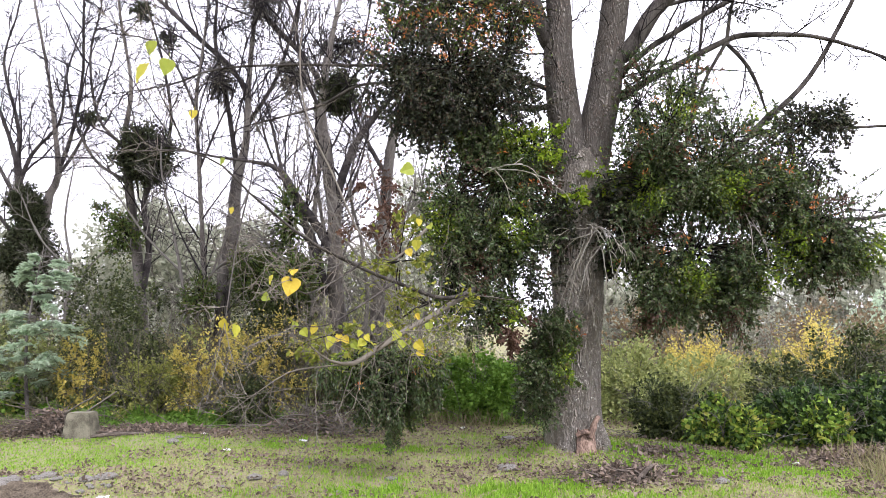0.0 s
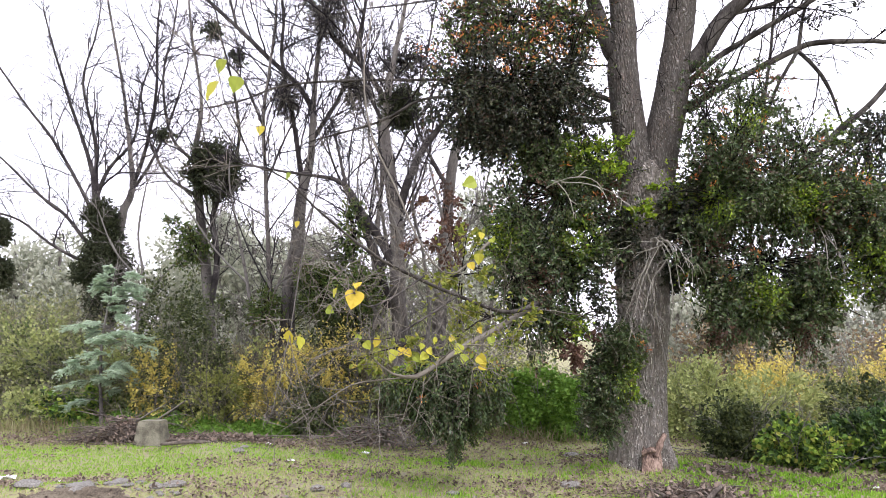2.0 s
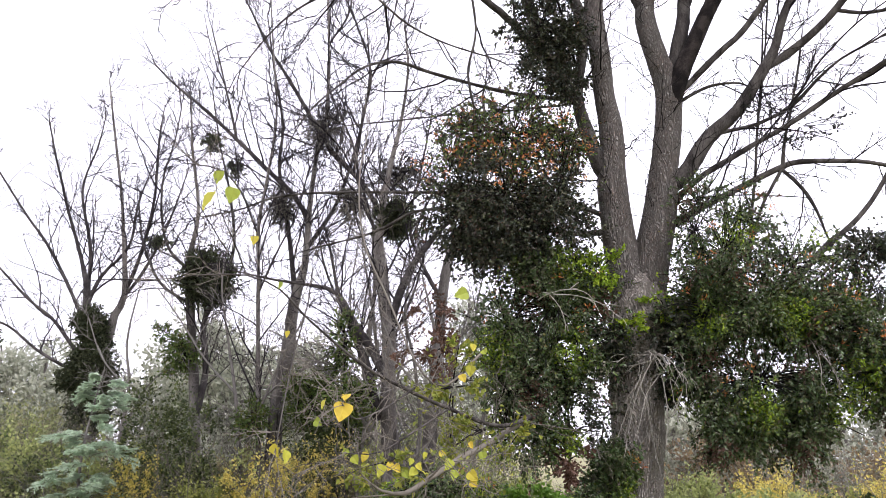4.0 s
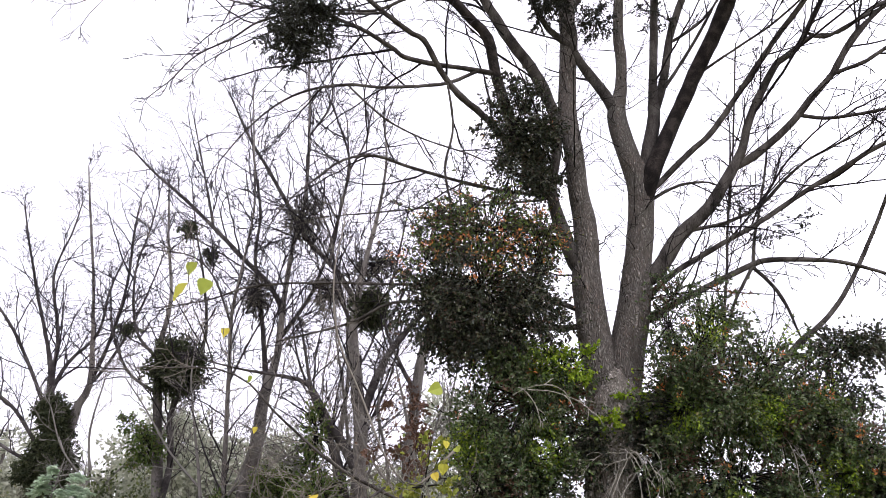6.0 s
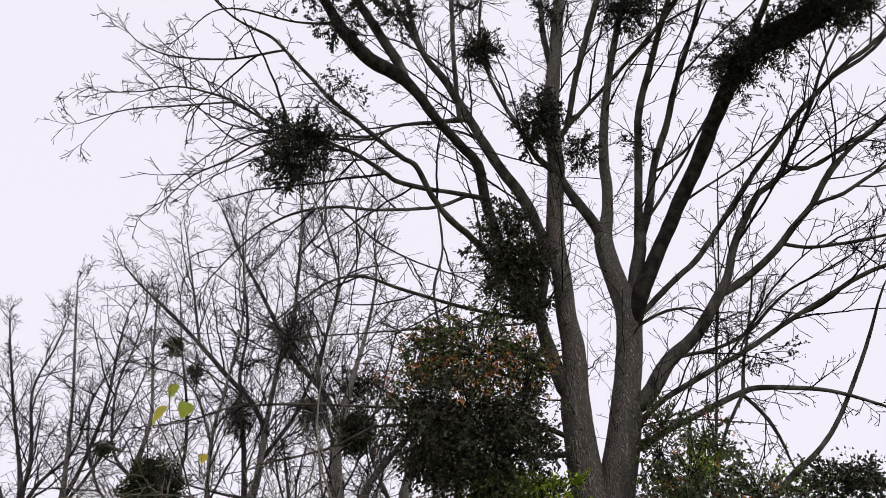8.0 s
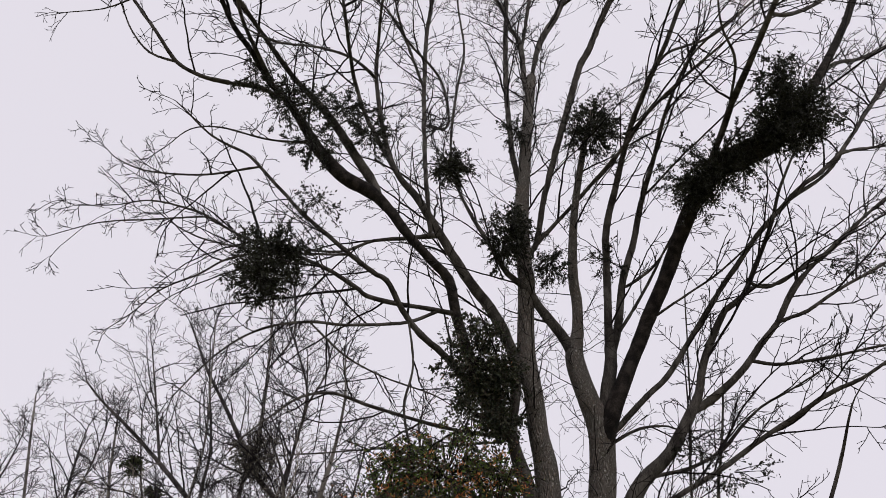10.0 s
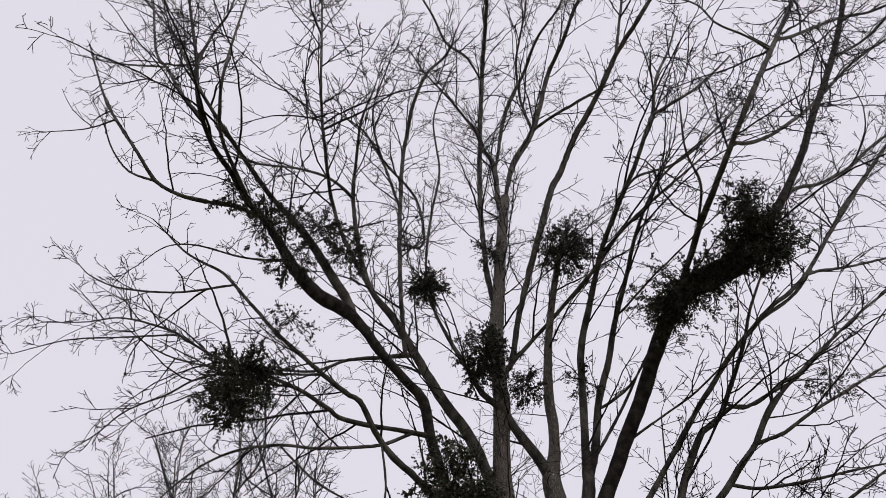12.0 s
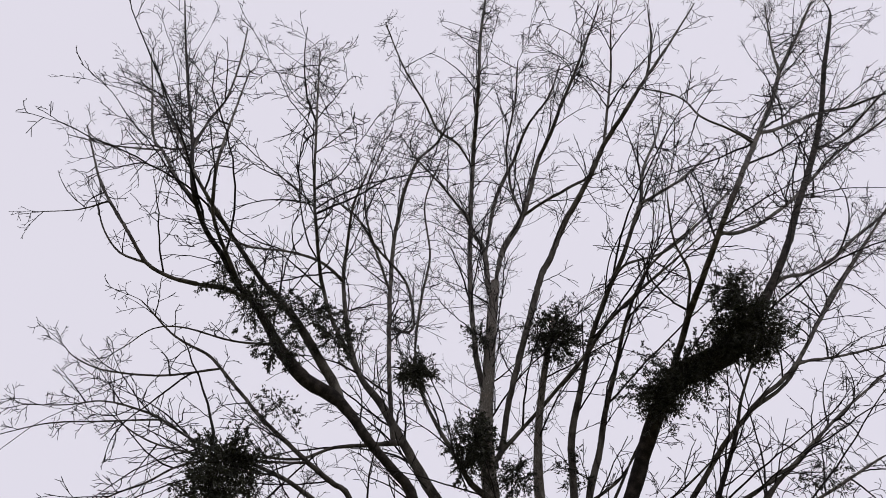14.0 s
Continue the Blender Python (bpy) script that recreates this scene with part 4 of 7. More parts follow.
limb(big_tree, "limb", [(-1.23, 9.65, 13.2, 0.034), (-1.7, 9.62, 13.73, 0.03), (-2.33, 9.6, 14.02, 0.025), (-3.25, 9.59, 14.18, 0.021), (-3.82, 9.57, 14.51, 0.013)], M_LIMB, 8)
limb(big_tree, "limb", [(-0.11, 9.73, 9.55, 0.039), (-0.21, 9.7, 10.44, 0.039), (-0.32, 9.63, 12.15, 0.039), (-0.34, 9.59, 13.15, 0.041), (-0.35, 9.55, 14.21, 0.039), (-0.28, 9.51, 15.21, 0.04), (-0.19, 9.47, 16.15, 0.037), (0.08, 9.42, 17.35, 0.034), (0.54, 9.39, 18.17, 0.025), (0.76, 9.35, 19.19, 0.016)], M_LIMB, 8)
limb(big_tree, "limb", [(-0.31, 9.64, 11.98, 0.026), (0.11, 9.64, 12, 0.023), (-0.05, 9.55, 13.12, 0.024), (-0.68, 9.47, 14.09, 0.025), (-1.13, 9.4, 14.99, 0.022), (-1.65, 9.35, 15.56, 0.014)], M_LIMB, 8)
limb(big_tree, "limb", [(-0.33, 9.6, 12.85, 0.028), (-0.6, 9.51, 13.74, 0.025), (-0.88, 9.42, 14.7, 0.022), (-1.01, 9.31, 15.76, 0.018), (-0.79, 9.17, 17.16, 0.014)], M_LIMB, 8)
limb(big_tree, "limb", [(0.33, 9.62, 10.4, 0.019), (0.17, 9.53, 11.33, 0.022), (0.24, 9.41, 12.52, 0.024), (0.38, 9.29, 13.7, 0.021), (0.25, 9.14, 15.19, 0.017), (0.59, 8.99, 16.74, 0.014)], M_LIMB, 8)
limb(big_tree, "limb", [(5.6, 9.31, 10.17, 0.035), (6.38, 9.31, 10.79, 0.029), (7.12, 9.31, 11.77, 0.03), (8.02, 9.31, 13.04, 0.029), (8.45, 9.31, 13.57, 0.025), (10.09, 9.31, 15.57, 0.018)], M_LIMB, 8)
limb(big_tree, "limb", [(4.67, 9.5, 8.65, 0.025), (4.92, 9.5, 8.56, 0.025), (5.53, 9.48, 8.9, 0.026), (5.89, 9.46, 9.11, 0.026), (6.58, 9.41, 9.75, 0.024)], M_LIMB, 8)
limb(big_tree, "limb", [(4.93, 9.52, 7.95, 0.029), (5.21, 9.49, 8.43, 0.028), (5.47, 9.47, 8.74, 0.026), (5.88, 9.45, 9.11, 0.02)], M_LIMB, 8)
MAIN_COUNT = len(SAMPLES)
limb(big_tree, "branch", [(0.5, 9.12, 2.06, 0.0303), (0.02, 7.92, 1.87, 0.0215), (-0.43, 7.2, 1.99, 0.0174), (-0.79, 6.72, 2.13, 0.0142), (-1.12, 6.36, 2.3, 0.0116), (-1.5, 6, 2.62, 0.0092), (-1.67, 5.88, 2.8, 0.0072), (-1.91, 5.76, 2.89, 0.0071), (-2.24, 5.64, 2.86, 0.0052)], M_LIMB, 6)
limb(big_tree, "branch", [(0.5, 9.12, 2.09, 0.0303), (-0.08, 7.92, 1.71, 0.0286), (-0.34, 7.44, 1.55, 0.029), (-0.6, 7.08, 1.38, 0.0254), (-0.77, 6.84, 1.27, 0.0225), (-0.94, 6.6, 1.3, 0.0113), (-1.06, 6.36, 1.43, 0.0054)], M_PALETWIG, 6)
limb(big_tree, "branch", [(-0.7, 6.72, 2.13, 0.0102), (-0.87, 6.24, 1.94, 0.0075), (-1.01, 5.76, 1.83, 0.0052), (-1.05, 5.4, 1.91, 0.0049)], M_LIMB, 6)
limb(big_tree, "branch", [(-0.77, 6.84, 1.27, 0.0088), (-1.05, 6.6, 1.25, 0.007), (-1.24, 6.36, 1.22, 0.0054), (-1.43, 6.24, 1.09, 0.004)], M_PALETWIG, 6)
limb(big_tree, "branch", [(-0.43, 7.2, 1.99, 0.0087), (-0.68, 6.6, 1.77, 0.0079), (-0.91, 6.24, 1.6, 0.0056), (-1.13, 6, 1.59, 0.0036)], M_LIMB, 6)
limb(big_tree, "branch", [(-0.6, 7.08, 1.38, 0.0076), (-0.41, 6.84, 1.53, 0.0059), (-0.16, 6.72, 1.55, 0.0043)], M_PALETWIG, 6)
limb(big_tree, "branch", [(-1.5, 6, 2.62, 0.0073), (-1.51, 5.76, 2.24, 0.0052), (-1.5, 5.52, 1.82, 0.005), (-1.49, 5.4, 1.62, 0.0032)], M_LIMB, 6)
limb(big_tree, "branch", [(-1.91, 5.76, 2.89, 0.0053), (-2, 5.64, 3.15, 0.0052), (-2.02, 5.4, 3.28, 0.0033), (-2.08, 5.4, 3.51, 0.0034)], M_LIMB, 6)
limb(big_tree, "branch", [(-0.14, 7.8, 2.58, 0.0152), (-0.5, 7.44, 2.21, 0.0097), (-0.77, 7.44, 2.43, 0.0097), (-1.07, 7.56, 3.05, 0.0099), (-1.35, 7.68, 3.65, 0.0101), (-1.46, 7.8, 4.33, 0.0086), (-1.41, 7.92, 4.98, 0.0071)], M_PALETWIG, 6)


def rods(g, samples, spacing, length, angle, up, rmax):
    """Long slim ascending branches along the limbs, as samples (x, y, z, radius)."""
    out = []
    for s in samples:
        p, t, rest = sprout(g, s, spacing, 0.2, rmax)
        a = angle * (0.6 + 0.7 * g.random((len(p), 1)))
        w = t * np.cos(a) + unit(np.cross(t, g.normal(size=(len(p), 3)))) * np.sin(a)
        ln = (length[0] + (length[1] - length[0]) * g.random(len(p))) * (0.45 + 0.7 * rest)
        P, R = zigzag(g, p[:, :3], w, ln, np.minimum(p[:, 3] * 0.6, 0.0045 * ln + 0.006), 14, up, 0.06, 0.5, 0.006)
        out += [np.concatenate([P[k], R[k][:, None]], 1) for k in range(len(p))]
    return out


def main_twigs():
    g = np.random.default_rng(21)
    crown = [s for s in SAMPLES[3:MAIN_COUNT] if len(s) > 8]
    long_rods = rods(g, [s for s in crown if s[0, 3] > 0.03 and s[-1, 2] > 7 and not (s[-1, 0] < -3.2 and s[0, 2] > 11)], 0.85, (1.5, 3.8), 0.42, 0.0, 0.16)
    long_rods += rods(g, [s[s[:, 2] > 8.6] for s in SAMPLES[1:3]], 0.38, (1.3, 3.2), 0.62, 0.0, 0.2)
    crowded = [s for s in crown if s[-1, 2] > 14 and (s[-1, 0] < -3.2 or s[-1, 0] > 5.5)]
    airy = [s for s in crown if not any(s is c for c in crowded)]
    low = [s for s in airy if 4.6 < s[:, 2].mean() < 8.0]
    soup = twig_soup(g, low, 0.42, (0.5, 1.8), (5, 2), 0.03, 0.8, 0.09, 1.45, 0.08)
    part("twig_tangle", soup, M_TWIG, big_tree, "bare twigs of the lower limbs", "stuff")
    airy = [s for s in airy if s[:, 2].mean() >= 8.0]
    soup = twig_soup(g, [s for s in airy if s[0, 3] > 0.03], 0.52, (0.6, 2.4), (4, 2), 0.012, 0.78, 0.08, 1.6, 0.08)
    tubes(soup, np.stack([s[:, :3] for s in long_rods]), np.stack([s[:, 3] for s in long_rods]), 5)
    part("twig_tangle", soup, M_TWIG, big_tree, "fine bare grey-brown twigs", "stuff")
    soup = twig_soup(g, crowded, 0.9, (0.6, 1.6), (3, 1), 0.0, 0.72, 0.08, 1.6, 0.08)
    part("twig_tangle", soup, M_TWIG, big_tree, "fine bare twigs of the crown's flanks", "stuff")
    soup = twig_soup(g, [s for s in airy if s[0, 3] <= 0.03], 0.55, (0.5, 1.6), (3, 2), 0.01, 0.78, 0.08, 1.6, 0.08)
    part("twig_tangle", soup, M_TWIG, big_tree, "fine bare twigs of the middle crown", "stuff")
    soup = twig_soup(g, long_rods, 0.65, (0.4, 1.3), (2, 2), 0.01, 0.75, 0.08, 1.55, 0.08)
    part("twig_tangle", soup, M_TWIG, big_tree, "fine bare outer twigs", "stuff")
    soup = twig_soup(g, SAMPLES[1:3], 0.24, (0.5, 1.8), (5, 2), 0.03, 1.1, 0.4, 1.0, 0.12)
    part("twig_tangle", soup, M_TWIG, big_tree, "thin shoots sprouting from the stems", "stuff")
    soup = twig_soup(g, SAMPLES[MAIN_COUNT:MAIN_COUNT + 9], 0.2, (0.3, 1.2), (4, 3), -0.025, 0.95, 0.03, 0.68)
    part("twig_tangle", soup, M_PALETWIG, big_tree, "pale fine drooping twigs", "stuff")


main_twigs()


def bare_tree(label, base, limbs, seed, pale=False):
    g = np.random.default_rng(seed)
    tree = thing("tree", base, label, "tree", "bare trees behind the clearing")
    samples = []
    for i, points in enumerate(limbs):
        s = curve_through(points, 0.2)
        samples.append(s)
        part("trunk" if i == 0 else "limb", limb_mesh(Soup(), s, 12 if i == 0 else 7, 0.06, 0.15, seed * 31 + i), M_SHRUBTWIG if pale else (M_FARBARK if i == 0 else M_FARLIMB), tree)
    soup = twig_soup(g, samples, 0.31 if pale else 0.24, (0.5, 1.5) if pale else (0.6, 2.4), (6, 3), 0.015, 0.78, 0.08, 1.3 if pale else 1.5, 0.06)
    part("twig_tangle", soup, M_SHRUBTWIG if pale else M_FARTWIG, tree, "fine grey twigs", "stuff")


bare_tree('Bare slender two-stemmed tree with clumps at its fork', (-8.8, 16.8, 0), [
    [(-8.8, 16.8, 0.7, 0.15), (-8.7, 16.8, 1.66, 0.133), (-8.62, 16.8, 2.64, 0.112), (-8.64, 16.8, 3.39, 0.099), (-8.49, 16.8, 4.41, 0.086), (-8.33, 16.8, 4.86, 0.068), (-8.49, 16.8, 6.11, 0.042), (-8.71, 16.8, 7.32, 0.033), (-9.16, 16.8, 9.28, 0.024), (-9.35, 16.8, 10.14, 0.014)],
    [(-8.33, 16.8, 4.86, 0.05), (-8.05, 16.8, 5.84, 0.042), (-7.89, 16.8, 7.18, 0.032), (-7.94, 16.8, 8.55, 0.024), (-7.9, 16.8, 9.39, 0.014)],
    [(-8.8, 16.8, 1.42, 0.115), (-9.03, 16.8, 2.15, 0.112), (-9.05, 16.8, 3.39, 0.099), (-9.17, 16.8, 4.8, 0.087), (-9.4, 16.8, 5.59, 0.046), (-9.99, 16.8, 7.07, 0.033), (-10.45, 16.8, 8.32, 0.024), (-10.72, 16.8, 9.17, 0.014)],
    [(-9.17, 16.8, 4.8, 0.055), (-9.26, 16.8, 5.98, 0.042), (-9.63, 16.8, 7.34, 0.028), (-9.4, 16.8, 8.44, 0.019), (-9.32, 16.8, 9.14, 0.014)],
    [(-9.18, 16.8, 4.54, 0.05), (-8.9, 16.8, 5.32, 0.042), (-8.36, 16.8, 5.98, 0.032), (-8.25, 16.8, 7.05, 0.023), (-7.99, 16.8, 8, 0.014)],
    [(-9.18, 16.8, 4.28, 0.045), (-10.16, 16.8, 5.86, 0.037), (-10.95, 16.8, 6.81, 0.028), (-11.93, 16.8, 8.06, 0.019), (-12.58, 16.8, 8.78, 0.014)],
    [(-9.2, 16.8, 3.52, 0.045), (-9.87, 16.8, 4.28, 0.037), (-10.59, 16.8, 4.8, 0.032), (-11.49, 16.8, 5.6, 0.023), (-12.39, 16.8, 6.14, 0.014)],
    [(-9.23, 16.8, 3.14, 0.04), (-10.2, 16.8, 3.64, 0.032), (-10.92, 16.8, 4.15, 0.027), (-11.76, 16.8, 4.41, 0.023), (-12.63, 16.8, 4.8, 0.014)],
    [(-8.33, 16.8, 4.86, 0.041), (-8.07, 16.8, 5.19, 0.037), (-7.64, 16.8, 6.1, 0.028), (-7.32, 16.8, 7.17, 0.019), (-7.17, 16.8, 7.85, 0.014)],
], seed=65)
bare_tree('Bare tree with a large round mistletoe ball', (-5.88, 15.6, 0), [
    [(-5.88, 15.6, 0.8, 0.121), (-5.98, 15.6, 2.02, 0.111), (-6.13, 15.6, 3.28, 0.096), (-6.32, 15.6, 4.45, 0.084), (-6.43, 15.6, 5.41, 0.06), (-6.33, 15.6, 6.39, 0.039), (-6.61, 15.6, 7.91, 0.026), (-6.79, 15.6, 9.22, 0.018)],
    [(-5.99, 15.6, 2.13, 0.082), (-5.84, 15.6, 3.05, 0.066), (-6, 15.6, 3.98, 0.058), (-5.78, 15.6, 4.69, 0.046), (-5.5, 15.6, 5.65, 0.034), (-5.7, 15.6, 6.89, 0.026), (-6.02, 15.6, 8.03, 0.017), (-6.28, 15.6, 9.21, 0.013)],
    [(-6.42, 15.6, 5.17, 0.038), (-6.97, 15.6, 5.78, 0.03), (-7.19, 15.6, 7.03, 0.022), (-7.02, 15.6, 8.05, 0.017), (-6.95, 15.6, 8.83, 0.013)],
    [(-6.32, 15.6, 4.45, 0.034), (-7.03, 15.6, 4.93, 0.03), (-7.47, 15.6, 5.79, 0.022), (-7.66, 15.6, 6.66, 0.013)],
], seed=66)
bare_tree('Thin bare tree with many upright twigs', (-2.7, 16.4, 0), [
    [(-2.7, 16.4, 0.4, 0.075), (-2.62, 16.4, 1.9, 0.065), (-2.75, 16.4, 3.4, 0.055), (-2.6, 16.3, 4.9, 0.04), (-2.72, 16.4, 6.3, 0.026), (-2.6, 16.4, 7.6, 0.014)],
    [(-2.7, 16.4, 2.7, 0.04), (-2.2, 16.5, 3.9, 0.034), (-1.75, 16.6, 5.1, 0.026), (-1.5, 16.6, 6.5, 0.014)],
    [(-2.75, 16.4, 3.4, 0.038), (-3.3, 16.3, 4.5, 0.03), (-3.75, 16.2, 5.6, 0.022), (-3.95, 16.2, 6.9, 0.013)],
    [(-2.6, 16.3, 4.9, 0.028), (-2.15, 16.4, 5.8, 0.022), (-2.0, 16.4, 7.1, 0.013)],
], seed=71)
bare_tree('Slim straight bare tree', (-4.22, 14.4, 0), [
    [(-4.22, 14.4, 0.49, 0.052), (-4.34, 14.4, 2.11, 0.045), (-4.44, 14.4, 3.37, 0.042), (-4.52, 14.4, 4.45, 0.039), (-4.62, 14.4, 5.79, 0.035), (-4.53, 14.4, 6.7, 0.028), (-4.44, 14.4, 8.11, 0.02), (-4.61, 14.4, 9.57, 0.017), (-4.76, 14.4, 10.82, 0.012)],
    [(-4.61, 14.4, 5.56, 0.024), (-5.03, 14.4, 6.48, 0.02), (-5.52, 14.4, 6.95, 0.016), (-6.21, 14.4, 7.08, 0.012)],
    [(-4.52, 14.4, 4.45, 0.023), (-4.19, 14.4, 5.33, 0.019), (-3.89, 14.4, 6.01, 0.016), (-3.71, 14.4, 6.92, 0.012)],
], seed=67)
bare_tree('Tall leaning bare tree carrying several mistletoe balls', (-4.28, 15, 0), [
    [(-4.28, 15, 0.44, 0.153), (-4.22, 15, 1.6, 0.14), (-4.16, 15, 2.56, 0.13), (-4.04, 15, 3.55, 0.123), (-3.95, 15, 4.45, 0.104), (-3.82, 15, 5.14, 0.073), (-3.8, 15, 6.19, 0.058), (-3.73, 15, 7.38, 0.045), (-3.56, 15, 8.36, 0.037), (-3.6, 15, 9.99, 0.03), (-3.75, 15, 11.69, 0.017)],
    [(-3.95, 15, 4.45, 0.06), (-4.14, 15, 5.6, 0.049), (-4.47, 15, 7.15, 0.037), (-4.47, 15, 8.13, 0.03), (-4.74, 15, 9.39, 0.022), (-4.99, 15, 10.68, 0.013)],
    [(-3.79, 15, 5.48, 0.049), (-3.25, 15, 6.42, 0.037), (-2.89, 15, 7.73, 0.029), (-2.7, 15, 9.08, 0.021), (-2.79, 15, 10.35, 0.013)],
    [(-3.75, 15, 5.95, 0.053), (-4.13, 15, 6.61, 0.053), (-4.68, 15, 7.09, 0.05), (-5.43, 15, 7.84, 0.042), (-6.2, 15, 8.54, 0.034), (-6.98, 15, 9.19, 0.026), (-7.38, 15, 9.59, 0.017)],
    [(-2.21, 15, 6.05, 0.057), (-2.81, 15, 6.95, 0.058), (-3.41, 15, 7.56, 0.054), (-3.91, 15, 8.36, 0.046), (-4.43, 15, 9.19, 0.038), (-4.95, 15, 10.03, 0.03), (-5.5, 15, 11.1, 0.017)],
    [(-5.43, 15, 7.84, 0.03), (-5.66, 15, 8.65, 0.025), (-5.97, 15, 9.68, 0.017), (-6.21, 15, 10.46, 0.013)],
    [(-2.93, 15, 7.01, 0.033), (-2.79, 15, 8.34, 0.03), (-2.67, 15, 9.33, 0.025), (-3.04, 15, 10.49, 0.022), (-3.57, 15, 11.69, 0.013)],
    [(-2.7, 15, 9.08, 0.025), (-2.31, 15, 10.08, 0.021), (-2.46, 15, 11.12, 0.017), (-2.13, 15, 12.43, 0.013)],
    [(-3.6, 15, 9.99, 0.026), (-3.17, 15, 10.88, 0.022), (-3.34, 15, 12.21, 0.013)],
], seed=68)
bare_tree('Stout bare tree forked low with a curved limb', (-1.71, 13.2, 0), [
    [(-1.71, 13.2, 0.62, 0.14), (-1.79, 13.2, 2.09, 0.13), (-1.83, 13.2, 3.23, 0.117), (-1.91, 13.2, 4.01, 0.108), (-2.03, 13.2, 4.81, 0.095), (-2.06, 13.2, 5.42, 0.075), (-1.95, 13.2, 6.46, 0.047), (-1.77, 13.2, 7.3, 0.033), (-1.66, 13.2, 8.39, 0.022), (-1.73, 13.2, 9.28, 0.015)],
    [(-1.84, 13.2, 3.52, 0.076), (-1.72, 13.2, 4.11, 0.07), (-1.48, 13.2, 4.71, 0.063), (-1.2, 13.2, 5.09, 0.053), (-0.95, 13.2, 5.41, 0.039), (-0.46, 13.2, 5.81, 0.028)],
    [(-1.76, 13.2, 2.66, 0.096), (-2.08, 13.2, 3.18, 0.083), (-2.44, 13.2, 3.67, 0.07), (-2.75, 13.2, 4.21, 0.049), (-3.21, 13.2, 4.36, 0.032), (-3.91, 13.2, 4.46, 0.022), (-4.63, 13.2, 4.62, 0.014)],
    [(-1.96, 13.2, 2.09, 0.089), (-2.15, 13.2, 2.84, 0.076), (-2.38, 13.2, 3.42, 0.063), (-2.7, 13.2, 4.11, 0.035), (-2.93, 13.2, 5.02, 0.022)],
    [(-2.06, 13.2, 5.21, 0.035), (-2.41, 13.2, 5.94, 0.029), (-2.59, 13.2, 6.89, 0.022), (-2.93, 13.2, 7.65, 0.014)],
], seed=69)
bare_tree('Dark bare tree standing behind the mistletoe', (-1.24, 13.92, 0), [
    [(-1.24, 13.92, 0.96, 0.141), (-1.12, 13.92, 2.32, 0.122), (-1.06, 13.92, 3.32, 0.109), (-0.99, 13.92, 4.35, 0.099), (-0.84, 13.92, 5.19, 0.081), (-0.49, 13.92, 5.93, 0.053), (-0.18, 13.92, 6.91, 0.034), (-0.29, 13.92, 8.26, 0.023)],
    [(-0.99, 13.92, 4.24, 0.051), (-1.3, 13.92, 4.77, 0.037), (-1.63, 13.92, 5.62, 0.026), (-1.44, 13.92, 6.71, 0.019), (-1.25, 13.92, 7.94, 0.012)],
], seed=70)
bare_tree('Thin many-stemmed leafless tree with tangled twigs', (-1.37, 13.44, 0), [
    [(-1.37, 13.44, -0.14, 0.055), (-1.47, 13.44, 0.98, 0.048), (-1.77, 13.44, 2.13, 0.042), (-2.03, 13.44, 3.1, 0.035), (-2.19, 13.44, 4.09, 0.024), (-2.4, 13.44, 5.08, 0.014)],
    [(-1.45, 13.44, 0.79, 0.038), (-1.29, 13.44, 1.94, 0.035), (-1.4, 13.44, 3, 0.028), (-1.6, 13.44, 3.99, 0.021), (-1.42, 13.44, 4.98, 0.014)],
    [(-1.52, 13.44, 1.17, 0.031), (-2.16, 13.44, 1.94, 0.028), (-2.56, 13.44, 2.71, 0.021), (-2.86, 13.44, 3.4, 0.014)],
    [(-1.33, 13.44, 1.36, 0.031), (-0.91, 13.44, 2.32, 0.028), (-0.72, 13.44, 3.2, 0.021), (-0.48, 13.44, 3.99, 0.014)],
    [(-1.77, 13.44, 2.13, 0.024), (-2.26, 13.44, 2.61, 0.021), (-2.76, 13.44, 3, 0.017), (-3.34, 13.44, 3.1, 0.011)],
], seed=71, pale=True)
bare_tree('Thin many-stemmed leafless tree with tangled twigs', (-0.43, 12.48, 0), [
    [(-0.43, 12.48, -0.02, 0.05), (-0.52, 12.48, 1.03, 0.045), (-0.71, 12.48, 1.91, 0.039), (-0.85, 12.48, 2.81, 0.032), (-1.03, 12.48, 3.63, 0.023), (-1.22, 12.48, 4.37, 0.013)],
    [(-0.52, 12.48, 1.03, 0.032), (-0.26, 12.48, 1.91, 0.029), (-0.17, 12.48, 2.81, 0.023), (-0.35, 12.48, 3.63, 0.017), (-0.22, 12.48, 4.46, 0.01)],
    [(-0.68, 12.48, 1.74, 0.029), (-1.16, 12.48, 2.45, 0.026), (-1.57, 12.48, 2.99, 0.019), (-1.85, 12.48, 3.63, 0.013)],
], seed=72, pale=True)
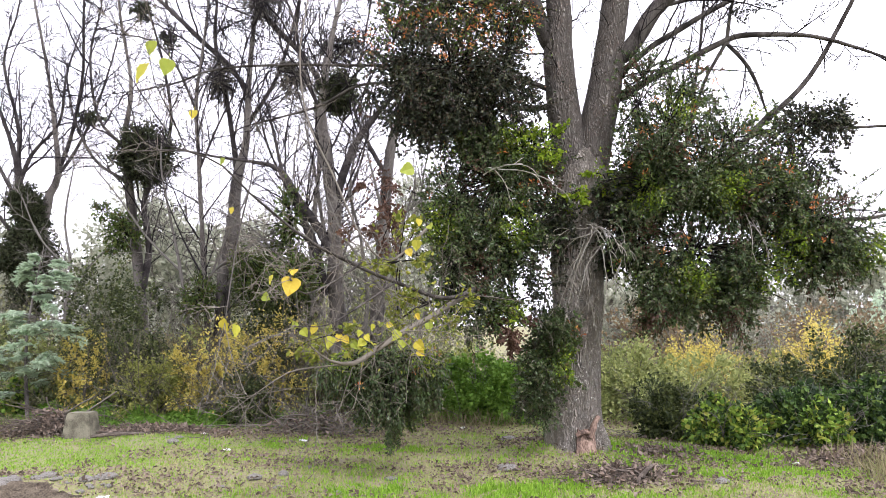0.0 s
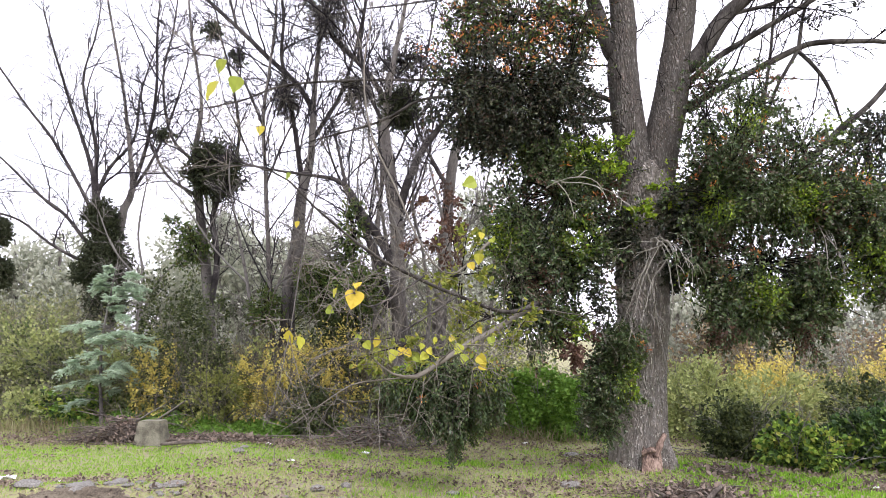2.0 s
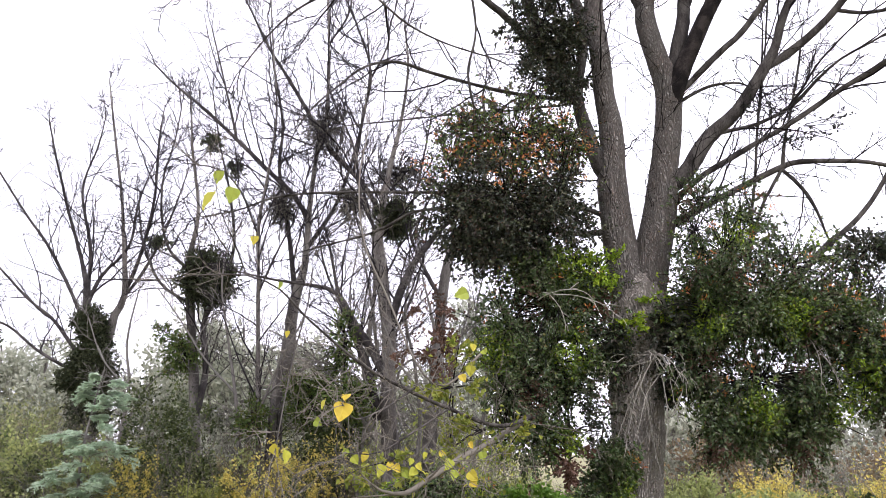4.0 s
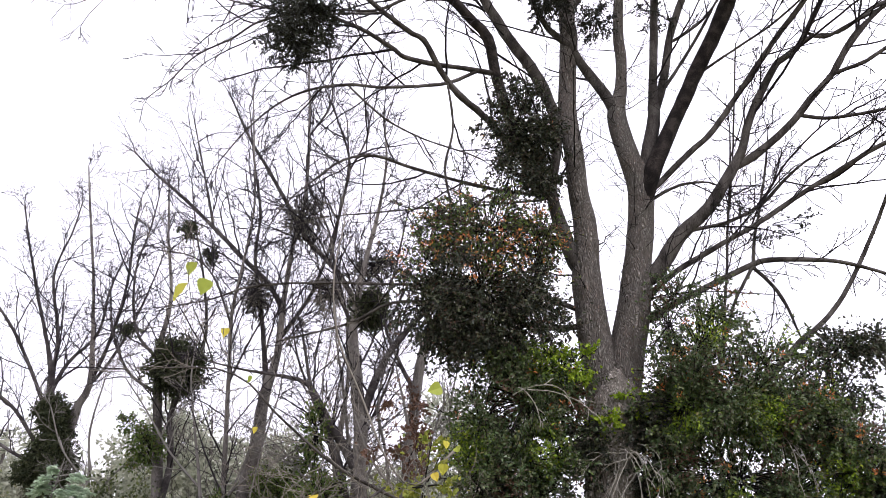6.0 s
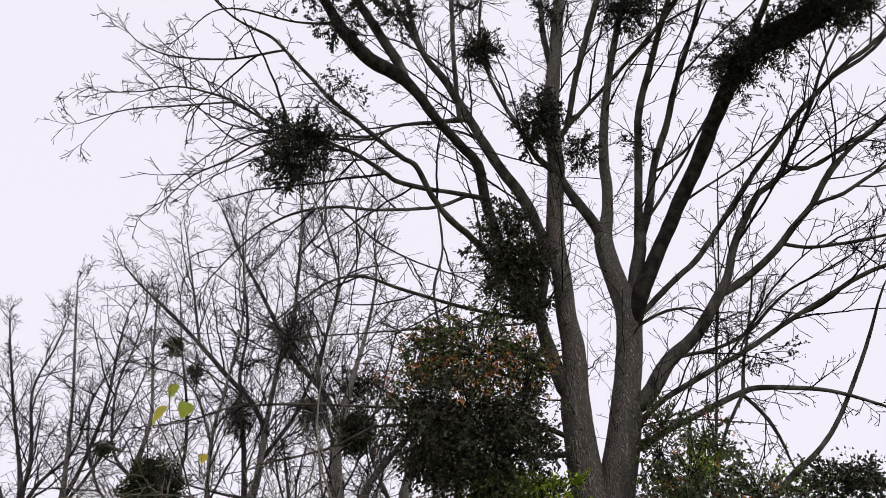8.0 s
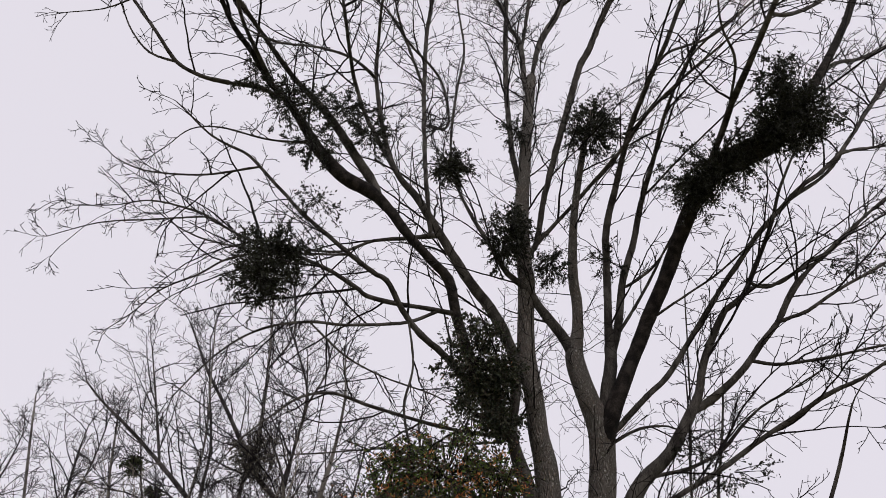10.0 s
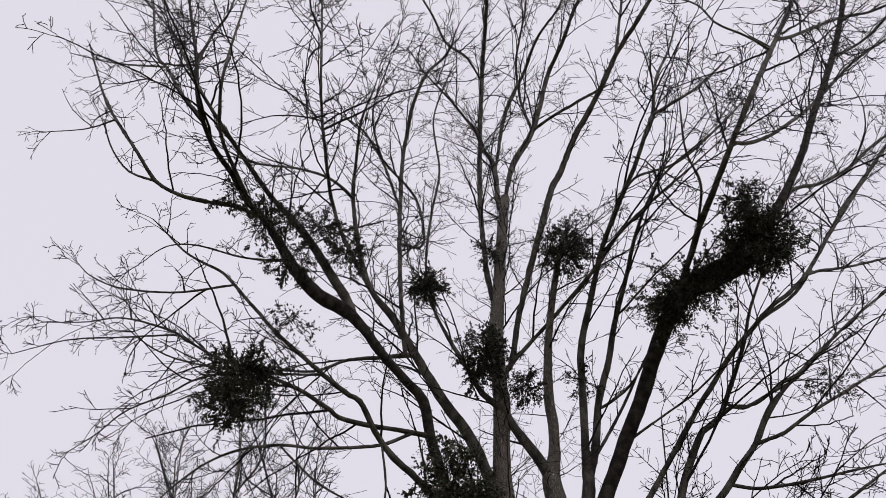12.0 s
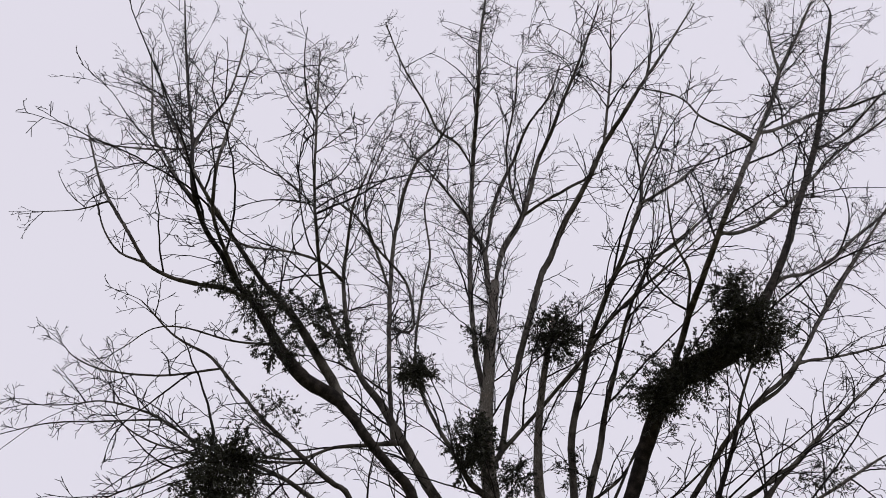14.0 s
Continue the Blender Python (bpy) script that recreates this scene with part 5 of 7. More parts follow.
bare_tree('Thin grey sapling with many fine crossing twigs', (-4.7, 14.64, 0), [
    [(-4.7, 14.64, -0.1, 0.045), (-4.69, 14.64, 1.34, 0.037), (-4.89, 14.64, 2.6, 0.03), (-5.13, 14.64, 3.66, 0.023), (-5.33, 14.64, 4.63, 0.015), (-5.3, 14.64, 5.4, 0.012)],
    [(-4.72, 14.64, 1.34, 0.027), (-4.36, 14.64, 2.39, 0.023), (-4.06, 14.64, 3.24, 0.019), (-3.66, 14.64, 4.09, 0.015), (-3.57, 14.64, 4.96, 0.012)],
    [(-4.89, 14.64, 2.6, 0.023), (-5.54, 14.64, 3.24, 0.019), (-6.1, 14.64, 3.99, 0.015), (-6.55, 14.64, 4.53, 0.012)],
    [(-4.82, 14.64, 1.97, 0.022), (-4.15, 14.64, 2.71, 0.019), (-3.32, 14.64, 3.24, 0.015), (-2.59, 14.64, 3.56, 0.012)],
], seed=74, pale=True)
bare_tree('Thin grey sapling with many fine crossing twigs', (-2.44, 14.16, 0), [
    [(-2.44, 14.16, -0.04, 0.043), (-2.41, 14.16, 1.25, 0.036), (-2.33, 14.16, 2.36, 0.03), (-2.5, 14.16, 3.39, 0.022), (-2.72, 14.16, 4.32, 0.015), (-2.63, 14.16, 5.16, 0.012)],
    [(-2.37, 14.16, 1.75, 0.025), (-1.88, 14.16, 2.67, 0.022), (-1.63, 14.16, 3.49, 0.019), (-1.79, 14.16, 4.43, 0.015), (-1.49, 14.16, 5.06, 0.012)],
    [(-2.4, 14.16, 2.16, 0.022), (-3, 14.16, 2.87, 0.019), (-3.52, 14.16, 3.39, 0.014), (-4.15, 14.16, 3.7, 0.011)],
    [(-2.33, 14.16, 2.57, 0.022), (-1.58, 14.16, 3.18, 0.019), (-0.86, 14.16, 3.49, 0.015), (-0.35, 14.16, 3.9, 0.011)],
], seed=75, pale=True)
bare_tree('Thin grey sapling with many fine crossing twigs', (-7.6, 15.84, 0), [
    [(-7.6, 15.84, -0.23, 0.04), (-7.62, 15.84, 1.32, 0.037), (-7.51, 15.84, 2.68, 0.029), (-7.67, 15.84, 3.72, 0.021), (-7.55, 15.84, 4.77, 0.012)],
    [(-7.62, 15.84, 1.77, 0.024), (-7.12, 15.84, 2.8, 0.021), (-6.51, 15.84, 3.37, 0.017), (-6.02, 15.84, 4.06, 0.012)],
    [(-7.51, 15.84, 2.68, 0.02), (-8.17, 15.84, 3.37, 0.017), (-8.56, 15.84, 4.18, 0.012)],
], seed=76, pale=True)


# ---- mistletoe ----
def clump(label, style, count, flowers, lobes, seed):
    g = np.random.default_rng(seed)
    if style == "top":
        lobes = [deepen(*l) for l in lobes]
    cx = np.mean(np.array(lobes), axis=0)
    ob = thing("dry_leaves" if style == "dry" else "mistletoe_clump", tuple(cx[:3]), label, "dry leaves" if style == "dry" else "mistletoe", "mistletoe clumps in the trees" if style != "dry" else "")
    hang, ball = style == "hang", style in ("far", "grey", "olive")
    count = int(count * {"dark": 5.0, "mixed": 5.2, "hang": 5.0, "top": 3.0, "far": 4.5, "grey": 1.8, "olive": 2.0}.get(style, 1.2))
    droop = {"hang": 0.5, "mixed": 0.45, "dark": 0.4, "dry": 0.5, "far": 0.08, "grey": 0.08, "olive": 0.1}.get(style, 0.15)
    spike = {"top": 1.3, "far": 1.05, "grey": 1.1, "olive": 1.1, "mixed": 1.22, "dark": 1.12}.get(style, 1.05)
    pts, out, main_shoots, side_shoots = on_shoots(g, lobes, int(count * 0.8), droop, 0.16 if ball else 0.3, spike, *((5, 5) if ball else (8, 6) if style == "top" and count < 3000 else (15, 6)))
    q = in_lobes(g, lobes, max(4, int(count * (0.1 if style in ("top", "mixed") else 0.2))), 0.0, 40, 0.24)
    pts, out = np.concatenate([pts, q[0]]), np.concatenate([out, q[1]])
    if style in ("top", "dark", "far", "mixed"):
        heart = np.array(lobes) * np.array([1, 1, 1, 0.62, 0.62, 0.62])
        q = in_lobes(g, heart, int(count * (0.45 if style == "top" and count > 12000 else 0.2)), 0.0, 60, 0.3)
        pts, out = np.concatenate([pts, q[0]]), np.concatenate([out, q[1]])
    if style in ("mixed", "dark"):
        limit = (1.5, -0.27, seed) if style == "mixed" else (2.6, -0.38, seed)
        k = gaps(pts, *limit)
        pts, out = pts[k], out[k]
        main_shoots, side_shoots = [tuple(a[gaps(q[0][:, -1], *limit)] for a in q) for q in (main_shoots, side_shoots)]
    whips = None
    if (style == "mixed" and count > 9000 and cx[2] > 2.0) or (style == "dark" and flowers > 0.1):
        n = 70
        l = np.array(lobes)[g.integers(0, len(lobes), n)]
        whips = grow(g, l[:, :3], g.normal(size=(n, 3)) * 0.55 + np.array([0.0, 0, 0.7]), l[:, 5] * (1.2 + 0.9 * g.random(n)), np.full(n, 0.007), 8, 0.0, 0.22, 0.0, 0.004)
        p3, w3, l3, r3 = shoots(g, *whips, 20, 0.9, (0.1, 0.2), lo=0.4)
        pts, out = np.concatenate([pts, p3]), np.concatenate([out, w3])
    count = len(pts)
    if hang:
        k = g.random(count) < 0.3
        strand = g.integers(0, 34, count)
        sx, sy = g.normal(size=34) * 0.24, g.normal(size=34) * 0.15
        low = 0.05 + 0.5 * g.random(34) * np.exp(-(sx / 0.25) ** 2)
        drop = g.random(count)
        pts[k] = np.stack([cx[0] + 0.12 + sx[strand] + g.normal(size=count) * 0.02, cx[1] + sy[strand] + g.normal(size=count) * 0.02, cx[2] - 0.1 - drop * (0.2 + low[strand])], 1)[k]
    way = out * 0.9 + g.normal(size=out.shape) * 0.45 + np.array([0, 0, -0.9 if hang else -0.15])
    size = {"dark": 0.046, "mixed": 0.043, "hang": 0.038, "bright": 0.05, "top": 0.047, "dry": 0.045, "far": 0.062, "grey": 0.042, "olive": 0.06, "yellowish": 0.05}[style]
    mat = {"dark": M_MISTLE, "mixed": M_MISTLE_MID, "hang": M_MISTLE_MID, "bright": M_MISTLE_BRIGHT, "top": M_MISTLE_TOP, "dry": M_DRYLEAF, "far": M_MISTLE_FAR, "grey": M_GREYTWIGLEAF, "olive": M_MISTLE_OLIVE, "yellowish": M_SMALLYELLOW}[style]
    sizes = size * (0.6 + 0.7 * g.random(count))
    pick = np.full(count, 0)
    if style in ("mixed", "hang"):
        patch = np.sin(pts[:, 0] * 7 + seed) + np.sin(pts[:, 2] * 6 + 2 * seed) + g.normal(size=count) * 0.6
        pick = np.where(patch > 0.9, 1, 0)
        pick = np.where(patch > 2.0, 2, pick)
        pick = np.where((patch < -1.9) & (not hang) & (cx[2] > 2.0), 3, pick)
    if style == "dark" and flowers > 0.1:
        top = (pts[:, 2] - np.quantile(pts[:, 2], 0.62)) / 0.5 + np.sin(pts[:, 0] * 6) * 0.4
        pick = np.where(g.random(count) < np.clip(top, 0, 0.45), 1, 0)
        pick = np.where(g.random(count) < 0.03 + np.clip(top, 0, 0.12), 3, pick)
    for k, (m, lab) in enumerate(((mat, ""), (M_MISTLE_OLIVE, "olive-green leaves"), (M_MISTLE_BRIGHT, "fresh yellow-green leaves"), (M_DRYLEAF, "withered red-brown leaves"))):
        w = np.where(pick == k)[0]
        if len(w) > 3:
            s = leaves(Soup(), pts[w], way[w], sizes[w], 0.5 if style == "top" else 0.6, 0.3, None, g, style in ("bright", "dry", "yellowish"))
            part("foliage", s, m, ob, lab, "stuff", smooth=False)
    s = tubes(Soup(), *main_shoots, 4)
    tubes(s, side_shoots[0][::1 if ball else 4, ::2], side_shoots[1][::1 if ball else 4, ::2], 3)
    if whips:
        tubes(s, *whips, 4)
    part("stem_tangle", s, M_TWIG if style != "grey" else M_FARTWIG, ob, "", "stuff")
    if flowers:
        m = max(4, int(min(count, 40000) * flowers * 0.0075))
        p, o = in_lobes(g, lobes, m * 8, 0.85, 70, 0.1)
        p = p[np.argsort(-(p[:, 2] - 0.6 * p[:, 1]))][:m * 3]
        p = np.repeat(p[g.permutation(len(p))[:m]], 10, axis=0)
        o = g.normal(size=p.shape)
        p = p + o * np.array([0.022, 0.022, 0.014])
        s = leaves(Soup(), p, o + np.array([0, -0.3, 0.5]), 0.025 + 0.024 * g.random(len(p)), 0.32, 0.3, None, g)
        part("blossom", s, M_FLOWER, ob, "red tubular flowers", "stuff", smooth=False)


M_GREYTWIGLEAF = leafy("grey_withered_leaves", [(0.07, 0.065, 0.05), (0.11, 0.10, 0.08), (0.15, 0.14, 0.11)], 0.15)
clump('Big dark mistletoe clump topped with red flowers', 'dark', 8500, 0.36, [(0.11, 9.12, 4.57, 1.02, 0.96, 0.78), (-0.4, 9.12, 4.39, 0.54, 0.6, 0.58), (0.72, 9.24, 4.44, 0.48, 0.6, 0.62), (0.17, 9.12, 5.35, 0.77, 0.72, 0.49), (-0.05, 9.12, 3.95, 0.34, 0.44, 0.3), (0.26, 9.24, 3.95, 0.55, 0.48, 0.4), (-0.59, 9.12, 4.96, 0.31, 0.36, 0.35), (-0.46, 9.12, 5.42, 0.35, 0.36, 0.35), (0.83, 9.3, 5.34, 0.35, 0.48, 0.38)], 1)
clump('Tall ragged dark-green mistletoe curtain beside the trunk', 'mixed', 10500, 0.05, [(0.51, 9.24, 3.72, 0.54, 0.48, 0.34), (1, 9.36, 3.54, 0.38, 0.48, 0.41), (0.65, 9.24, 3.24, 0.64, 0.6, 0.6), (0.57, 9.24, 2.56, 0.67, 0.6, 0.53), (1.05, 9.36, 2.8, 0.26, 0.4, 0.36), (0.44, 9.24, 1.83, 0.5, 0.48, 0.4), (0.11, 9.12, 3.02, 0.36, 0.48, 0.46), (0.14, 9, 2.28, 0.36, 0.48, 0.52)], 2)
clump('Hanging dark mistletoe with drooping stems', 'hang', 7000, 0.02, [(-0.61, 8.64, 1.01, 0.43, 0.54, 0.31), (-0.61, 8.64, 0.81, 0.36, 0.42, 0.26), (-1.04, 8.64, 1.11, 0.31, 0.42, 0.2), (-0.28, 8.64, 1.2, 0.3, 0.42, 0.2), (-0.7, 8.64, 1.26, 0.52, 0.48, 0.17)], 3)
clump('Broad grey-green mistletoe clump with a few flowers', 'mixed', 8000, 0.06, [(3.09, 9.12, 3.15, 0.73, 0.72, 0.5), (2.46, 9.24, 3.2, 0.54, 0.6, 0.5), (2.6, 9.2, 3.55, 0.5, 0.6, 0.36), (3.55, 9.12, 3.25, 0.5, 0.6, 0.36)], 4)
clump('Loose upper sprays of a grey-green mistletoe clump', 'mixed', 2100, 0.1, [(2.67, 9.24, 3.95, 0.58, 0.6, 0.42), (3.4, 9.12, 3.75, 0.55, 0.6, 0.36), (2.38, 9.36, 4.25, 0.34, 0.48, 0.38), (2.48, 9.45, 4.6, 0.24, 0.34, 0.34), (2.93, 9.36, 4.4, 0.4, 0.48, 0.34), (3.9, 9.2, 3.7, 0.4, 0.5, 0.3)], 45)
clump('Dark mistletoe tips on a spreading limb', 'dark', 900, 0, [(4.25, 9.12, 3.95, 0.34, 0.4, 0.3), (4.6, 9.12, 4.0, 0.3, 0.36, 0.3), (4.3, 9.12, 3.5, 0.28, 0.36, 0.25)], 5)
clump('Broad olive mistletoe clump at the end of the limb', 'mixed', 5200, 0.06, [(4.22, 8.88, 2.72, 0.61, 0.72, 0.45), (3.9, 9, 3.06, 0.49, 0.6, 0.39), (4.59, 8.88, 2.59, 0.29, 0.48, 0.39), (4.26, 8.88, 2.33, 0.45, 0.48, 0.29)], 6)
clump('Drooping mistletoe under the spreading limb', 'mixed', 6500, 0.03, [(2.93, 9.12, 2.42, 0.72, 0.6, 0.39), (3.26, 9, 1.82, 0.29, 0.48, 0.39), (2.52, 9.12, 1.83, 0.33, 0.48, 0.36), (3.47, 9, 2.28, 0.45, 0.6, 0.39), (2.31, 9.24, 2.5, 0.33, 0.48, 0.47), (2.82, 9.12, 1.96, 0.39, 0.48, 0.33)], 7)
clump('Fresh yellow-green mistletoe sprout on the trunk', 'bright', 800, 0, [(1.21, 9.12, 3.72, 0.25, 0.24, 0.23), (1.11, 9.12, 3.52, 0.2, 0.24, 0.17)], 8)
clump('Small fresh green mistletoe tuft at the trunk', 'bright', 350, 0, [(1.93, 9.42, 3.41, 0.15, 0.18, 0.27), (1.54, 9.36, 3.12, 0.15, 0.14, 0.12)], 9)
clump('Dark mistletoe hugging the lower trunk', 'mixed', 3600, 0.02, [(1.21, 9.36, 1.17, 0.28, 0.36, 0.37), (1.1, 9.36, 0.77, 0.19, 0.3, 0.3), (1.34, 9.36, 1.5, 0.27, 0.36, 0.27)], 10)
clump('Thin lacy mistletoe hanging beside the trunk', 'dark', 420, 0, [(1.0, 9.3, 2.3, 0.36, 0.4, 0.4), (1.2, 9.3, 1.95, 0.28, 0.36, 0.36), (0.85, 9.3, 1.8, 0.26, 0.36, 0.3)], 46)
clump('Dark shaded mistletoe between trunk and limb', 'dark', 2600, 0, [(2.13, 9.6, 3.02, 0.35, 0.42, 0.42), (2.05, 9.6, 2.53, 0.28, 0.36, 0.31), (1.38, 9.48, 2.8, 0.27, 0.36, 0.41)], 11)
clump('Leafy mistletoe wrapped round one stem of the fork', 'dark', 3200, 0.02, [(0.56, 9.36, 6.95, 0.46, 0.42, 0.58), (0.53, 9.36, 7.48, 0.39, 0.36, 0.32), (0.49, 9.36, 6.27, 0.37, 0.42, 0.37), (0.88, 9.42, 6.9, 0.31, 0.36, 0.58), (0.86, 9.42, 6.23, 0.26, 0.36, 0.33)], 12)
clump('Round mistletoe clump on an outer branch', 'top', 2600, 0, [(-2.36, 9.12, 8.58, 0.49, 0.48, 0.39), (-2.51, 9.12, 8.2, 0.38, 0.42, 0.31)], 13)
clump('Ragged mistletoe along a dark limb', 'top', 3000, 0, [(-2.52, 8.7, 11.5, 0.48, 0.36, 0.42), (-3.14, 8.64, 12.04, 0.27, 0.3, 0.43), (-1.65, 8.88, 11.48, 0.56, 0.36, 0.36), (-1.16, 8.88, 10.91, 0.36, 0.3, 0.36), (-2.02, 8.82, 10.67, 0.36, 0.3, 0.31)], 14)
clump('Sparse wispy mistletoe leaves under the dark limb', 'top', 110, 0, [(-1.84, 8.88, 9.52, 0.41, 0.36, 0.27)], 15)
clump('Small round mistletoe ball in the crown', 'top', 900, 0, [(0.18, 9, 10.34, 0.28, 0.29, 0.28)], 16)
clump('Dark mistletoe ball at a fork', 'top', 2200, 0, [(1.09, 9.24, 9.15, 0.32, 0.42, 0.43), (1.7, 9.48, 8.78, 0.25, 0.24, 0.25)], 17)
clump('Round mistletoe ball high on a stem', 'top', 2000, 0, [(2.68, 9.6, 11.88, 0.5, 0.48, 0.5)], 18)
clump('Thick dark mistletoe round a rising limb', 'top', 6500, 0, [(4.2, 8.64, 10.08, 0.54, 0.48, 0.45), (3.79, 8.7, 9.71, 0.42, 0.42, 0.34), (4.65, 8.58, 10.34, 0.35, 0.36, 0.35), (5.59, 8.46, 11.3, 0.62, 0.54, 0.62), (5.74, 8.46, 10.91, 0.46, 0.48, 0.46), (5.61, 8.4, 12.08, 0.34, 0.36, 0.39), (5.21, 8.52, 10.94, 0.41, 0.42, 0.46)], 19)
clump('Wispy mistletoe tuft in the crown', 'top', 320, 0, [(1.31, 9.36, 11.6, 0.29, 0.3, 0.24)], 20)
clump('Wispy mistletoe tuft on an outer twig', 'top', 130, 0, [(6.54, 9.6, 9.13, 0.35, 0.36, 0.19)], 21)
clump('Wispy mistletoe tuft beside a stem', 'top', 220, 0, [(2.65, 9.84, 9.24, 0.2, 0.24, 0.22)], 22)
clump('Sparse dark withered leaves hanging from twigs', 'top', 120, 0, [(3.44, 9.6, 5.91, 0.29, 0.36, 0.22), (3.84, 9.6, 5.69, 0.36, 0.36, 0.22)], 23)
clump('Withered brown leaves on a low branch', 'dry', 650, 0, [(-0.78, 8.64, 3.04, 0.25, 0.42, 0.31), (-0.59, 8.64, 2.69, 0.28, 0.48, 0.28), (-0.9, 8.64, 2.69, 0.25, 0.36, 0.19)], 24)
clump('Yellow-green small leaves on the drooping twigs', 'yellowish', 1700, 0, [(-0.42, 7.56, 2.15, 0.42, 0.5, 0.5), (-0.15, 7.6, 1.75, 0.36, 0.5, 0.45), (-0.5, 7.2, 1.42, 0.4, 0.4, 0.2), (-0.9, 6.72, 1.5, 0.4, 0.4, 0.16), (0.1, 8.0, 1.6, 0.3, 0.4, 0.4)], 25)
clump('Withered brown leaves hanging in the thin bare tree', 'dry', 520, 0, [(-1.1, 13.2, 3.95, 0.34, 0.3, 0.42), (-0.95, 13.2, 3.4, 0.26, 0.3, 0.34)], 48)
clump('Hanging rusty brown dead leaves beside the trunk', 'dry', 260, 0, [(0.76, 9.12, 1.5, 0.23, 0.3, 0.2)], 26)
clump('Tiny mistletoe tuft on a thin twig', 'far', 110, 0, [(-6.15, 15.48, 7.97, 0.18, 0.24, 0.1)], 27)
clump('Tiny mistletoe tuft on a thin twig', 'far', 110, 0, [(-7.41, 16.2, 5.96, 0.16, 0.24, 0.12)], 28)
clump('Tiny mistletoe tuft on a thin twig', 'far', 100, 0, [(-5.55, 15.48, 7.35, 0.13, 0.18, 0.11)], 29)
clump('Tiny mistletoe tuft on a thin twig', 'grey', 260, 0, [(-3.35, 14.64, 5.54, 0.22, 0.24, 0.27)], 30)
clump('Round mistletoe ball in a bare tree', 'far', 2600, 0, [(-5.96, 15.48, 4.96, 0.58, 0.54, 0.63)], 31)
clump('Mistletoe at the fork of the slender tree', 'far', 1500, 0, [(-8.95, 16.68, 4.2, 0.36, 0.4, 0.34), (-8.72, 16.6, 3.85, 0.26, 0.3, 0.26)], 32)
clump('Shaggy mistletoe low on the slender tree', 'far', 1500, 0, [(-8.95, 16.56, 3.3, 0.3, 0.36, 0.4), (-9.2, 16.56, 2.95, 0.22, 0.3, 0.26)], 33)
clump('Shaggy dark mistletoe round the lower stems', 'far', 2200, 0, [(-8.52, 16.44, 3.11, 0.38, 0.4, 0.5), (-8.64, 16.44, 2.32, 0.42, 0.4, 0.5)], 34)
clump('Small mistletoe bunch in a bare tree', 'olive', 1400, 0, [(-6.32, 15.48, 3.38, 0.37, 0.42, 0.41), (-6.75, 15.48, 3.84, 0.16, 0.18, 0.16)], 35)
clump('Grey withered mistletoe ball', 'grey', 1500, 0, [(-4.31, 14.88, 6.27, 0.32, 0.36, 0.43)], 36)
clump('Grey withered mistletoe ball', 'grey', 2200, 0, [(-3.49, 14.76, 7.88, 0.48, 0.54, 0.63)], 37)
clump('Grey-green mistletoe ball in a bare tree', 'grey', 1800, 0, [(-1.98, 14.76, 6.97, 0.54, 0.54, 0.43)], 38)
clump('Dark withered mistletoe ball in a bare tree', 'grey', 1500, 0, [(-2.69, 13.9, 6.04, 0.34, 0.36, 0.36)], 39)
clump('Dark mistletoe ball in a bare tree', 'far', 1000, 0, [(-1.86, 13.4, 5.60, 0.3, 0.34, 0.36)], 44)
clump('Olive mistletoe bunch on a thin stem', 'olive', 700, 0, [(-4.38, 14.16, 2.1, 0.26, 0.36, 0.41)], 40)
clump('Olive mistletoe bunch on a leaning trunk', 'olive', 1500, 0, [(-2.53, 12.96, 3.39, 0.21, 0.36, 0.57), (-2.36, 12.72, 2.43, 0.41, 0.48, 0.32)], 41)
clump('Ragged dark mistletoe low among the bare trunks', 'olive', 4200, 0, [(-3.3, 14.5, 2.35, 0.5, 0.5, 0.42), (-2.8, 14.5, 2.1, 0.42, 0.45, 0.36), (-3.62, 14.5, 2.7, 0.26, 0.3, 0.3), (-2.55, 14.5, 2.5, 0.2, 0.3, 0.26)], 47)
clump('Dark mistletoe ball at the wood edge', 'far', 900, 0, [(-11.55, 17.0, 3.92, 0.26, 0.3, 0.28)], 42)
clump('Dark mistletoe ball at the wood edge', 'far', 900, 0, [(-11.45, 17.0, 2.95, 0.28, 0.3, 0.32)], 43)


# ---- big yellow leaves at the branch tips ----
def heart_leaf():
    bm = bmesh.new()
    rim = [(0, 0), (0.22, -0.06), (0.42, 0.05), (0.48, 0.26), (0.38, 0.52), (0.18, 0.8), (0, 1.0)]
    mid = [bm.verts.new((0, -y, -0.05 * y)) for _, y in rim]
    for sgn in (1, -1):
        side = [bm.verts.new((sgn * x, -y, 0.22 * x * (1 if x else 0) + 0.03 * math.sin(9 * y))) for x, y in rim]
        for a in range(len(rim) - 1):
            q = [mid[a], side[a], side[a + 1], mid[a + 1]]
            bm.faces.new(q if sgn > 0 else q[::-1])
    bmesh.ops.remove_doubles(bm, verts=bm.verts, dist=0.0005)
    stalk = bmesh.ops.create_cone(bm, segments=5, radius1=0.012, radius2=0.016, depth=0.5, cap_ends=True)
    bmesh.ops.transform(bm, matrix=pose(0, 0.24, 0.0, 90, 0, 0), verts=stalk["verts"])
    me = bpy.data.meshes.new("leaf")
    bm.to_mesh(me)
    bm.free()
    me.materials.append(M_YELLOWLEAF)
    return me


LEAF = heart_leaf()


